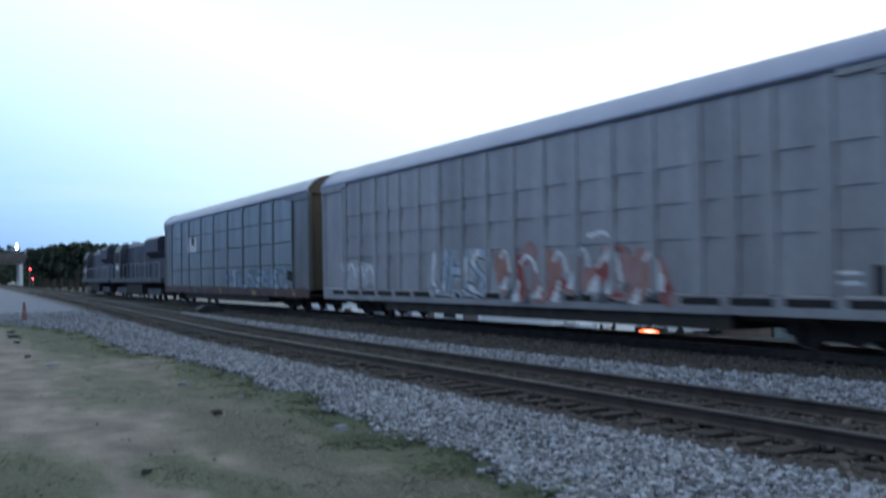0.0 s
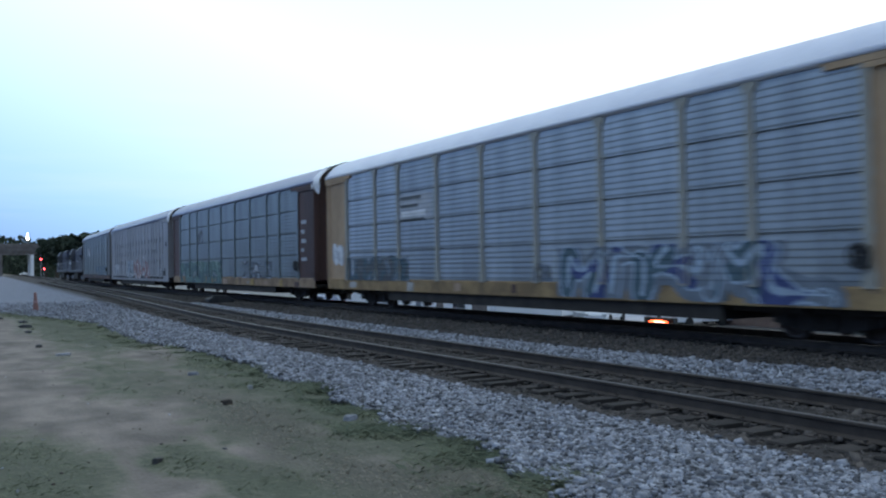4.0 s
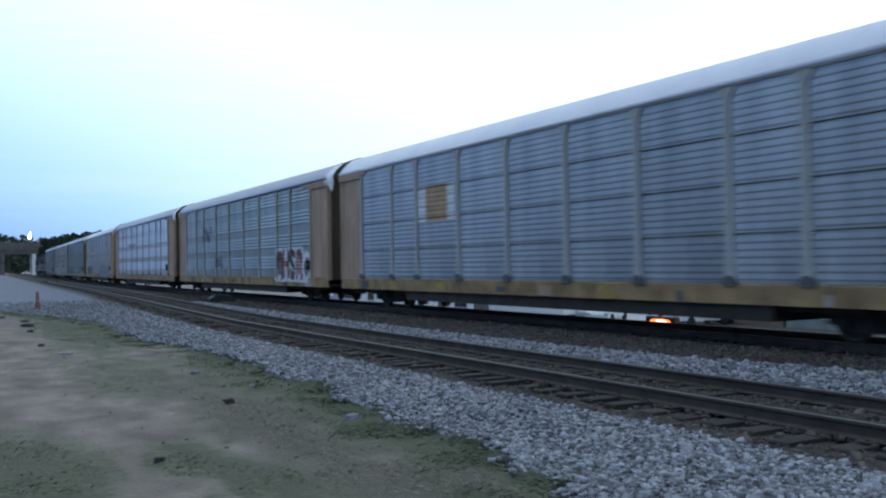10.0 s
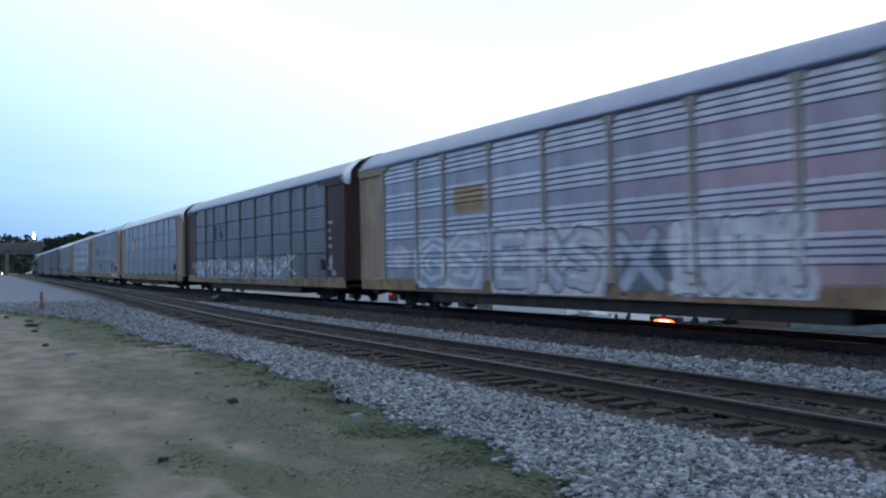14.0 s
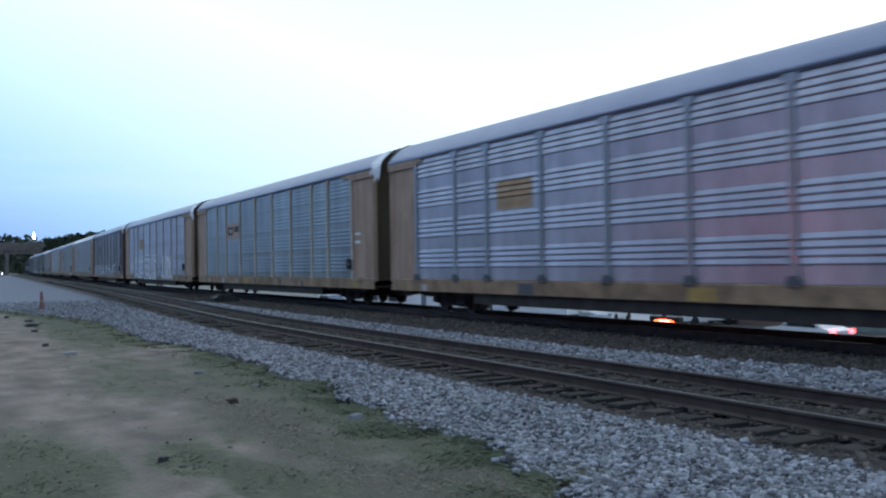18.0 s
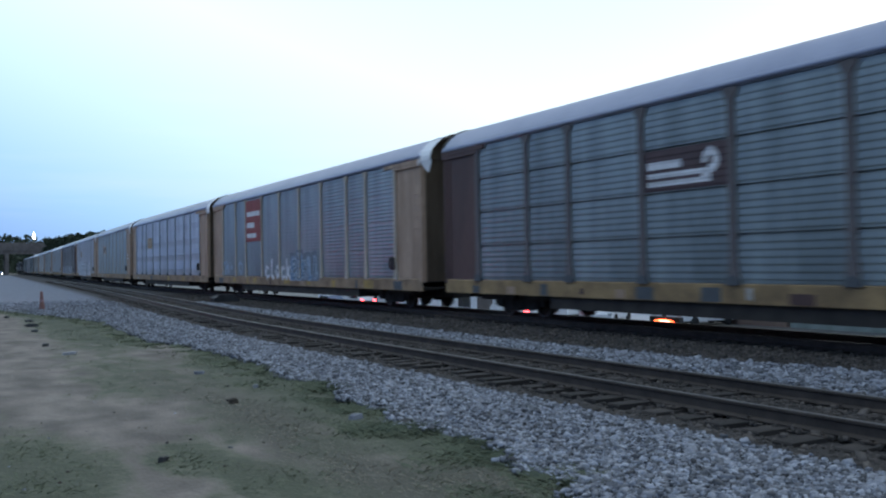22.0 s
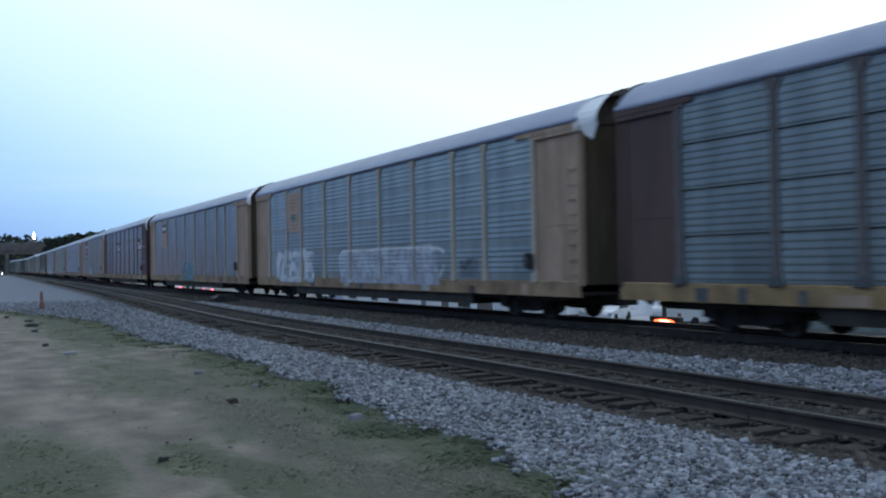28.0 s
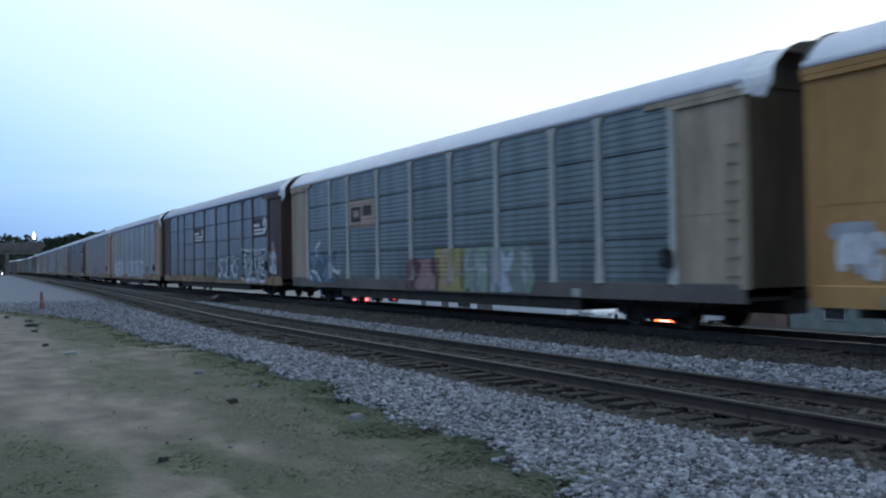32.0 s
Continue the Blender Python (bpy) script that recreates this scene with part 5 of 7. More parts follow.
CARS = [
    C(label="weathered dark grey car carrier with a white sign behind the engines", style="seamed", panel="dull_grey", end="dark_grey", post="dull_grey", sill="brown", cap=False, art=[
        ("emblem", 5.3, 7.4, 3.1, 4.0, lambda y, z: "p_brown" if z > 3.5 and 5.75 < y < 6.5 else "p_white", 0.05),
        ("graffiti", -11.4, -1.0, 1.04, 1.95, lettering(11, -11.2, -1.2, 1.15, 1.9, ["p_blue", "p_pale_blue"], "p_teal_dark", 8, 0.15, shine="p_grey"))]),
    C(label="plain grey smooth-sided car carrier with punched panels and graffiti", style="plain", panel="plain_grey", end="plain_grey", post="grey_post", door="plain_grey", sill="plain_grey", marks=0, slot_shades=True, art=[
        ("graffiti", 8.3, 12.9, 0.9, 2.25, over(strokes_of(2, arcs(2, 8.8, 12.4, 1.1, 2.0, 4), "p_white", 0.06), cloud(3, 10.5, 1.6, 1.7, 0.62, "p_grey", 0.4))),
        ("graffiti", 0.9, 4.9, 0.9, 2.3, lettering(5, 1.2, 4.7, 1.05, 2.2, ["p_white", "p_pale_blue"], "p_teal_dark", "UHS", 0.10, back="p_grey", fade=0.1)),
        ("graffiti", -6.9, 0.8, 0.72, 2.6, over(strokes_of(7, arcs(8, -6.6, 0.6, 1.2, 2.15, 6) + [[(-3.6, 2.45), (-4.2, 2.5), (-4.45, 2.2), (-3.9, 1.7)]], "p_white", 0.055),
                                               wedges(9, -6.6, 0.6, 0.75, 2.0, 9, "p_white"), lettering(8, -6.5, 0.5, 1.0, 2.1, ["p_faded_red", "p_red", "p_rose"], "p_rose", 6, 0.2, fade=0.05), wedges(19, -6.4, 0.4, 0.72, 1.5, 8, "p_stain"))),
        ("painted_block", -12.9, -11.5, 1.1, 1.62, lambda y, z: None if abs(y + 12.2) < 0.30 and z > 1.42 else "p_black"),
        ("painted_block", -13.4, -12.95, 3.08, 3.45, plate("p_black")),
        ("painted_block", -11.3, -10.7, 1.2, 1.6, bars(-11.3, -10.7, 1.2, 1.6, 2, "p_white"))]),
    C(label="dark weathered car carrier with rusty brown ends and green graffiti", style="seamed", panel="dull_grey", end="brown", post="dull_grey", sill="tan", marks=12, art=[
        ("graffiti", 0.8, 12.0, 0.70, 2.0, over(lettering(14, 2.2, 7.4, 1.0, 1.95, ["p_teal_dark", "p_green"], None, 4, 0.13, fade=0.1), strokes_of(4, arcs(13, 1.4, 8.0, 1.3, 2.0, 5), "p_mint", 0.06),
                                                patches(9, 1.0, 11.9, 0.62, 2.1, ["p_green", "p_sea", "p_green", "p_teal_dark", "p_sea"], 1.1, 0.25))),
        ("stain", 5.3, 7.2, 3.1, 4.0, patches(4, 5.4, 7.1, 3.1, 4.0, ["p_stain", "p_slate"], 1.6, 0.5)),
        ("graffiti", -8.4, -2.4, 1.04, 2.0, patches(16, -8.2, -2.6, 1.0, 2.0, ["p_grey", "p_slate", "p_slate", "p_stain"], 1.3, 0.45)),
        ("stencil", -12.9, -12.1, 1.7, 3.7, bars(-12.9, -12.1, 1.7, 3.7, 5, "p_grey", None, (0, 0.3, 0.1, 0.4, 0)))]),
    C(label="blue-grey car carrier with yellow ends and an unreadable white sign", style="seamed", panel="blue_grey", end="yellow", post="yellow_post", sill="yellow", roof="white_roof", art=[
        ("emblem", 4.6, 7.1, 3.05, 3.95, over(bars(4.6, 7.1, 3.1, 3.5, 1, "p_white", None, (0.1,)), bars(5.0, 7.1, 3.45, 3.95, 2, "p_stain", "p_grey", (0.1, 0.2))), 0.05),
        ("graffiti", 12.1, 13.3, 1.5, 2.6, over(lettering(22, 12.3, 13.1, 1.75, 2.35, "p_white", None, 2, 0.11), cloud(12, 12.7, 2.0, 0.6, 0.5, "p_grey", 1.1))),
        ("graffiti", 6.0, 12.0, 1.04, 2.05, patches(6, 6.1, 12.1, 0.9, 2.05, ["p_stain", "p_slate", "p_teal_dark", "p_stain"], 1.2, 0.1)),
        ("graffiti", -2.4, -1.2, 1.1, 1.75, patches(26, -2.4, -1.2, 1.1, 1.75, ["p_stain", "p_slate"], 1.6, 0.2)),
        ("graffiti", -11.4, -2.4, 0.72, 1.95, lettering(21, -11.0, -2.6, 0.85, 1.8, ["p_teal_dark", "p_navy", "p_slate"], "p_pale_blue", 5, 0.30, back="p_slate", shine="p_pale_blue"))]),
    C(label="bright ribbed silver car carrier with rusty yellow ends", style="ribbed", panel="silver", end="tan", post="yellow_post", sill="tan", marks=4, foot="p_stain", art=[
        ("stain", 2.0, 6.0, 3.3, 3.7, cloud(4, 4.0, 3.5, 1.9, 0.2, "p_grey", 0.5))]),
    C(label="grey ribbed car carrier with tan ends and maroon graffiti", style="ribbed", panel="grey", end="tan", post="yellow_post", sill="yellow", marks=14, foot="reflector_white", art=[
        ("graffiti", 10.9, 11.9, 1.1, 2.0, over(wedges(3, 11.0, 11.8, 1.15, 1.9, 2, "p_white"), cloud(3, 11.4, 1.5, 0.42, 0.38, "p_pale_blue", 0.6))),
        ("stain", 4.8, 7.9, 3.0, 4.1, patches(8, 4.9, 7.8, 3.0, 4.1, ["p_stain", "p_slate"], 1.4, 0.55)),
        ("stain", 2.4, 4.8, 1.5, 2.3, patches(5, 2.5, 4.7, 1.5, 2.3, ["p_slate", "p_stain"], 1.4, 0.55)),
        ("graffiti", -11.7, -6.8, 0.85, 2.45, over(lettering(33, -11.5, -10.85, 1.2, 1.85, "p_slate", "p_white", "O", 0.10, edge=0.12, back="p_white"),
                                                   lettering(31, -10.7, -7.0, 1.12, 2.2, ["p_maroon", "p_black", "p_maroon", "p_rose"], "p_white", "MHSM", 0.15, slant=0.02, edge=0.10, back="p_rosewhite")))]),
    C(label="blue-grey car carrier with tan ends and a white-yellow sign", style="seamed", panel="blue_grey", end="tan", post="grey_post", sill="yellow", roof="white_roof", foot="p_stain", art=[
        ("emblem", 4.45, 7.0, 2.95, 4.1, lambda y, z: ("p_white" if (z - 2.95) % 0.28 < 0.2 else "p_mist") if y > 6.42 or y < 4.95 else ("p_orange" if 0.10 < ((z - 2.95) / 0.28) % 1 < 0.86 else "p_tan"), 0.05)]),
    C(label="dark car carrier with brown ends and long white graffiti", style="seamed", panel="dark_grey", end="brown", post="dark_post", sill="tan", marks=15, art=[
        ("stain", 4.4, 7.4, 3.2, 4.1, patches(7, 4.5, 7.3, 3.2, 4.1, ["p_black", "p_stain"], 1.4, 0.5)),
        ("graffiti", -8.3, 12.0, 0.95, 2.15, over(strokes_of(43, [[(-7.6, 2.05), (-6.9, 1.75), (-7.0, 1.5), (-7.7, 1.2)], [(-6.6, 2.1), (-7.3, 2.0)]], "p_white", 0.08),
                                                  lettering(41, -6.4, 11.8, 1.25, 1.98, ["p_white", "p_mist", "p_mist", "p_white", "p_grey"], None, 20, 0.12, fade=0.06),
                                                  patches(44, -7.2, 11.9, 1.0, 2.1, ["p_slate", "p_mist", "p_slate", "p_grey"], 1.5, 0.2))),
        ("stencil", 12.0, 12.9, 1.5, 1.9, bars(12.0, 12.9, 1.5, 1.9, 2, "p_grey", None)),
        ("stencil", -12.6, -11.95, 2.2, 3.5, bars(-12.6, -11.95, 2.2, 3.5, 4, "p_grey", None, (0, 0.4, 0.3, 0.2))),
        ("graffiti", -13.0, -11.6, 1.15, 2.0, lettering(42, -12.8, -11.8, 1.25, 1.9, "p_grey", None, 2, 0.12))]),
    C(label="pale silver car carrier with tan ends and large blue-white graffiti", style="ribbed", panel="lilac", end="tan", post="yellow_post", sill="tan", marks=12, art=[
        ("emblem", 4.55, 6.45, 3.12, 3.9, striped(4.55, 6.45, 3.12, 3.9, 3, "p_orange", "p_tan"), 0.05),
        ("graffiti", 9.5, 11.2, 1.25, 2.35, cloud(3, 10.35, 1.8, 0.78, 0.5, "p_rosewhite", 0.25)),
        ("graffiti", 4.4, 9.3, 0.80, 2.55, over(lettering(51, 4.7, 9.1, 1.05, 2.15, ["p_pale_blue", "p_mist"], "p_white", "GS", 0.26, slant=0.05, edge=0.14, shine="p_white"), patches(56, 4.5, 9.2, 0.85, 2.5, ["p_pale_blue", "p_mist", "p_pale_blue", "p_white"], 0.9))),
        ("graffiti", -1.6, 4.3, 0.72, 2.6, over(lettering(52, -1.2, 4.0, 1.05, 2.2, ["p_mist", "p_rosewhite"], "p_slate", "ERS", 0.24, back="p_white", slant=0.04, shine="p_white"), patches(57, -1.4, 4.2, 0.8, 2.55, ["p_mist", "p_lavender", "p_white"], 1.1))),
        ("graffiti", -3.6, -1.5, 0.80, 2.35, over(lettering(54, -3.4, -1.7, 1.0, 2.1, "p_mist", "p_slate", "X", 0.17), cloud(5, -2.6, 1.4, 1.0, 0.6, "p_slate", 0.3))),
        ("graffiti", -7.6, -3.5, 0.80, 2.5, over(lettering(53, -7.2, -3.6, 1.05, 2.2, ["p_white", "p_rosewhite"], "p_slate", "LUTK", 0.20, back="p_white", slant=0.0, edge=0.05)))]),
    C(label="dull grey car carrier with tan posts and a tan sign", style="banded", panel="grey", end="tan", post="tan_post", sill="tan", art=[
        ("emblem", 4.2, 7.0, 3.12, 3.95, tan_lozenge(4.2, 7.0, 3.12, 3.95), 0.05),
        ("stencil", -12.6, -12.0, 2.3, 2.9, bars(-12.6, -12.0, 2.3, 2.9, 2, "p_white", None))]),
    C(label="ribbed silver car carrier with orange-brown sign and tan ends", style="ribbed", panel="lilac", end="tan", post="blue_grey", sill="tan", marks=5, foot="p_stain", art=[
        ("emblem", 4.68, 6.55, 3.08, 3.9, striped(4.68, 6.55, 3.08, 3.9, 3, "p_orange", "p_tan"), 0.05)]),
    C(label="dark grey car carrier with a red sign and pale posts", style="even", panel="dull_grey", end="tan", post="tan_post", sill="tan", marks=12, art=[
        ("sign", 4.26, 7.06, 2.86, 4.96, bars(4.26, 7.06, 2.86, 4.55, 3, "p_white", "p_red", (0, 0.35, 0.25)), 0.05, 0.03),
        ("graffiti", 9.7, 12.0, 1.1, 2.0, lettering(61, 9.9, 11.9, 1.25, 1.85, "p_pale_blue", None, 4, 0.08, fade=0.05)),
        ("graffiti", 6.7, 9.5, 1.1, 2.0, lettering(64, 6.9, 9.4, 1.2, 1.85, "p_pale_blue", None, "nOJ", 0.06)),
        ("graffiti", -0.5, 4.0, 0.92, 1.95, lettering(62, -0.3, 3.8, 1.0, 1.85, "p_white", None, "clack", 0.085, slant=0.12)),
        ("graffiti", -4.1, -0.1, 0.92, 2.3, lettering(63, -3.8, -0.2, 1.1, 2.0, ["p_blue", "p_teal_dark", "p_slate"], "p_pale_blue", 5, 0.12, back="p_slate", shine="p_pale_blue", slant=0.05))]),
    C(label="grey seamed car carrier with dark brown ends and two brown signs", style="seamed", panel="dull_grey", end="brown", post="dark_post", sill="yellow", marks=16, foot="p_stain", art=[
        ring_sign(P(3, 0.97), P(3, 0.03), 3.10, 4.02), ring_sign(P(8, 0.97), P(8, 0.03), 3.06, 4.0, 0.34),
        ("stencil", -12.7, -12.1, 1.9, 3.5, bars(-12.7, -12.1, 1.9, 3.5, 4, "p_grey", None, (0, 0.5, 0.3, 0)))]),
    C(label="dark grey car carrier with a tan sign and blue crest", style="banded", panel="dull_grey", end="tan", post="tan_post", sill="tan", art=[
        ("sign", P(1, 0.97), P(1, 0.03), 3.02, 4.82, lambda y, z: ("p_navy" if 4.08 < z < 4.68 and P(1, 0.78) < y < P(1, 0.20) and not 4.28 < z < 4.5 else ("p_white" if 4.28 <= z <= 4.5 and P(1, 0.76) < y < P(1, 0.22) else "p_peach")), 0.05, 0.05),
        ("graffiti", -1.5, 2.5, 0.75, 2.1, over(strokes_of(12, arcs(12, -1.3, 2.3, 1.2, 1.95, 3), "p_pale_blue", 0.05), patches(12, -1.4, 2.4, 0.70, 2.05, ["p_cyan", "p_sea", "p_cyan", "p_teal_dark"])))]),
    C(label="grey car carrier with faint posts, tan ends and white graffiti", style="banded", panel="grey", end="tan", post="tan_post", sill="tan", art=[
        ("emblem", P(1, 0.97), P(1, 0.03), 3.1, 4.86, lambda y, z: "p_orange" if math.hypot(y - P(1, 0.5), z - 4.3) < 0.30 else ("p_green" if math.hypot((y - P(1, 0.5)) * 0.6, z - 3.75) < 0.18 else "p_peach"), 0.05, 0.04),
        ("graffiti", 5.3, 11.0, 0.85, 2.35, lettering(71, 5.6, 10.8, 1.0, 2.15, ["p_white", "p_mist"], "p_pale_blue", 5, 0.22, shine="p_white")),
        ("graffiti", -6.5, 2.9, 0.9, 2.25, over(strokes_of(72, [[(2.4, 1.15), (2.4, 2.05), (0.0, 2.12), (-6.2, 2.05), (-6.2, 1.2)]], "p_white", 0.05), lettering(72, -6.0, 2.2, 1.15, 2.0, ["p_mist", "p_lavender"], None, 8, 0.17), patches(73, -6.3, 2.7, 0.85, 2.2, ["p_lavender", "p_mist", "p_lavender"]))),
        ("stain", -8.9, -7.2, 1.15, 1.85, patches(74, -8.8, -7.3, 1.15, 1.8, ["p_stain", "p_slate"], 1.6, 0.3))]),
    C(label="grey seamed car carrier with brown ends and tall graffiti", style="seamed", panel="dull_grey", end="brown", post="dark_post", sill="yellow", marks=16, foot="p_stain", art=[
        ring_sign(P(3, 0.97), P(3, 0.03), 3.10, 4.02), ring_sign(P(8, 0.97), P(8, 0.03), 3.06, 4.0, 0.34),
        ("graffiti", -1.3, 1.2, 1.06, 2.0, patches(80, -1.2, 1.1, 0.9, 2.1, ["p_sage", "p_sage", "p_slate"], 0.8)),
        ("graffiti", -6.4, -1.6, 0.85, 2.25, lettering(81, -6.2, -1.8, 1.05, 2.08, ["p_mist", "p_grey", "p_slate"], "p_teal_dark", "SCERS", 0.13, back="p_slate", shine="p_white")),
        ("graffiti", -11.6, -6.7, 0.72, 2.55, over(lettering(83, -11.2, -7.0, 1.08, 2.32, "p_teal_dark", "p_white", "FRAKE", 0.10, slant=0.04, edge=0.10), strokes_of(85, arcs(86, -11.2, -7.5, 0.6, 1.0, 6), "p_white", 0.07), patches(85, -11.3, -7.0, 0.75, 1.4, ["p_slate", "p_teal_dark"], 1.5, 0.2))),
        ("graffiti", -13.1, -11.75, 1.2, 2.9, over(lettering(84, -12.9, -11.9, 1.3, 2.2, ["p_white", "p_mist"], None, 2, 0.16), cloud(6, -12.5, 2.1, 0.6, 0.6, "p_rose", 0.8)))]),
    C(label="dark grey car carrier with a tan emblem and coloured graffiti", style="seamed", panel="green_grey", end="beige", post="pale_post", sill="concrete", roof="white_roof", marks=4, cap=True, art=[
        ("emblem", P(2, 0.93), P(2, 0.05), 3.0, 4.03, tan_lozenge(P(2, 0.93), P(2, 0.05), 3.0, 4.03), 0.04, 0.03),
        ("graffiti", 8.0, 12.0, 0.9, 2.6, over(strokes_of(91, [[(11.8, 2.4), (12.0, 1.9), (11.9, 1.4), (11.3, 1.0)], [(10.3, 2.55), (10.8, 2.3), (10.7, 2.0)], [(11.3, 1.35), (10.8, 1.25), (10.3, 0.95)], [(9.3, 1.9), (9.0, 1.5), (8.4, 1.3), (8.1, 1.35)]], "p_white", 0.075),
                                              patches(91, 8.2, 11.9, 0.9, 2.3, ["p_teal_dark", "p_slate", "p_blue", "p_teal_dark"], 1.4, 0.3))),
        ("graffiti", -0.6, 1.9, 0.74, 1.75, lettering(92, -0.4, 1.7, 0.9, 1.55, ["p_maroon", "p_rose"], "p_rose", "CS", 0.22, back="p_maroon")),
        ("graffiti", -2.3, -0.3, 0.72, 2.05, lettering(93, -2.1, -0.4, 0.95, 1.85, ["p_yellow", "p_tan", "p_yellow"], None, 2, 0.30, back="p_yellow", shine="p_peach")),
        ("graffiti", -3.9, -2.0, 0.72, 2.05, lettering(95, -3.7, -2.2, 0.95, 1.85, ["p_mint", "p_sage", "p_mint"], None, 2, 0.30, back="p_mint", shine="p_grey")),
        ("graffiti", -6.2, -3.6, 0.74, 2.0, lettering(96, -5.9, -3.7, 0.95, 1.8, ["p_grey", "p_mist", "p_sage"], "p_slate", "RS", 0.24, back="p_mint"))]),
    C(label="blue-grey seamed car carrier with orange ends", style="seamed", panel="blue_grey", end="orange", post="grey_post", sill="orange", roof="white_roof", foot="p_stain", art=[
        ("graffiti", 12.0, 13.4, 1.1, 2.2, over(lettering(97, 12.3, 13.2, 1.3, 2.0, "p_white", None, 3, 0.10), cloud(3, 12.7, 1.65, 0.6, 0.45, "p_grey", 1.1)))]),
]
cars = [autorack(i, c) for i, c in enumerate(CARS)]


# ---------------------------------------------------------------- the engines
def locomotive(label):
    eng = thing("locomotive", label, "locomotive", "engines of the train")
    h = 11.2
    part("platform", Build().box(-1.5, 1.5, -h + 0.3, h - 0.3, 1.28, 1.62, 0.03), M["loco_grey"], eng, "pale grey walkway sill")
    hood = Build()
    hood.extrude([(-0.95, 1.62), (0.95, 1.62), (0.95, 4.15), (0.72, 4.42), (-0.72, 4.42), (-0.95, 4.15)], -h + 1.2, h - 5.6)
    part("hood", hood, M["loco_blue"], eng)
    rad = Build().extrude([(-1.45, 3.45), (-0.9, 3.0), (0.9, 3.0), (1.45, 3.45), (1.45, 4.35), (1.2, 4.55), (-1.2, 4.55), (-1.45, 4.35)], -h + 1.3, -h + 6.2)
    part("radiator", rad, M["loco_blue"], eng)
    part("cab", Build().extrude([(-1.5, 1.62), (1.5, 1.62), (1.5, 3.9), (1.2, 4.5), (-1.2, 4.5), (-1.5, 3.9)], h - 5.5, h - 2.6), M["loco_grey"], eng, "pale grey cab side")
    part("nose", Build().extrude([(-1.1, 1.62), (1.1, 1.62), (1.1, 2.9), (0.9, 3.1), (-0.9, 3.1), (-1.1, 2.9)], h - 2.6, h - 0.9), M["loco_blue"], eng)
    for s in (-1, 1):
        for y in (h - 5.1, h - 3.9):
            part("cab_window", Build().box(min(s * 1.49, s * 1.515), max(s * 1.49, s * 1.515), y, y + 0.9, 3.0, 3.75, 0.0), M["glass"], eng)
        for k in range(7):
            y = -h + 6.6 + k * 1.35
            part("hood_door", Build().box(min(s * 0.95, s * 0.985), max(s * 0.95, s * 0.985), y, y + 1.2, 1.8, 3.9), M["loco_grey"] if k % 3 == 1 else M["loco_blue"], eng)
        for k in range(12):
            y = -h + 0.7 + k * 1.85
            part("handrail_post", Build().tube((s * 1.46, y, 1.62), (s * 1.46, y, 2.7), 0.02, n=6), M["galv"], eng)
        part("handrail", Build().tube((s * 1.46, -h + 0.7, 2.7), (s * 1.46, h - 1.0, 2.7), 0.02, n=6), M["galv"], eng)
        part("number_panel", Build().box(min(s * 1.50, s * 1.512), max(s * 1.50, s * 1.512), h - 4.9, h - 3.4, 2.35, 2.75), M["p_white"], eng)
    part("fuel_tank", Build().box(-1.35, 1.35, -3.4, 3.4, 0.35, 1.25, 0.12), M["under"], eng)
    for y in (-h + 2.4, -h + 4.6):
        part("fan", Build().lathe([(0, 4.66), (0.6, 4.66), (0.65, 4.55)], 16, (0, y, 0)), M["metal_dark"], eng)
    part("horn", Build().box(-0.3, 0.3, h - 4.6, h - 4.2, 4.5, 4.75, 0.03), M["galv"], eng)
    frame_me, wheel_me, axle_me = truck_meshes()
    side = Build()
    for s in (-1, 1):
        side.extrude_x([(-2.5, 0.5), (-2.4, 0.85), (2.4, 0.85), (2.5, 0.5), (1.8, 0.38), (-1.8, 0.38)], s * 1.05 - 0.09, s * 1.05 + 0.09)
    side = side.mesh("truck", M["loco_grey"])
    for y in (-7.0, 7.0):
        tr = part("truck", side, None, eng, at=pose(0, y, 0))
        for a in (-1.95, 0, 1.95):
            part("wheel", wheel_me, None, tr, at=pose(-0.75, a, 0.43, 0, 0, 180))
            part("wheel", wheel_me, None, tr, at=pose(0.75, a, 0.43))
            part("axle", axle_me, None, tr, at=pose(0, a, 0.43))
    part("coupler", coupler_mesh(), None, eng, at=pose(0, h - 0.3, 0))
    part("coupler", coupler_mesh(), None, eng, at=pose(0, -h + 0.3, 0, 0, 0, 180))
    return eng


engines = [locomotive("dark blue freight locomotive coupled behind the leading one"), locomotive("dark blue freight locomotive leading the train")]


# ---------------------------------------------------------------- the far end of the line
def overpass():
    """A road bridge whose piers stand on both sides of the line."""
    ov = thing("overpass", "grey concrete road bridge over the tracks on square piers", "bridge")
    s = 371.0
    z = FALL * s
    part("deck", Build().box(-90, 95, s - 5.0, s + 5.0, z + 8.6, z + 10.1), M["concrete"], ov)
    for y in (-5.15, 4.85):
        part("parapet", Build().box(-90, 95, s + y, s + y + 0.3, z + 10.1, z + 11.45), M["concrete"], ov)
    for k in range(5):
        part("girder", Build().box(-90, 95, s - 4.6 + k * 2.2, s - 4.0 + k * 2.2, z + 7.4, z + 8.6), M["concrete"], ov)
    for x, paint in ((-40, "concrete"), (-12, "concrete"), (8, "concrete"), (23.6, "concrete"), (33.9, "siding"), (62, "concrete")):
        for y in (-4.2, 4.2):
            part("pier", Build().box(x - 0.6, x + 0.6, s + y - 0.6, s + y + 0.6, z - 0.9, z + 7.4, 0.08), M[paint], ov)
    return ov


overpass()


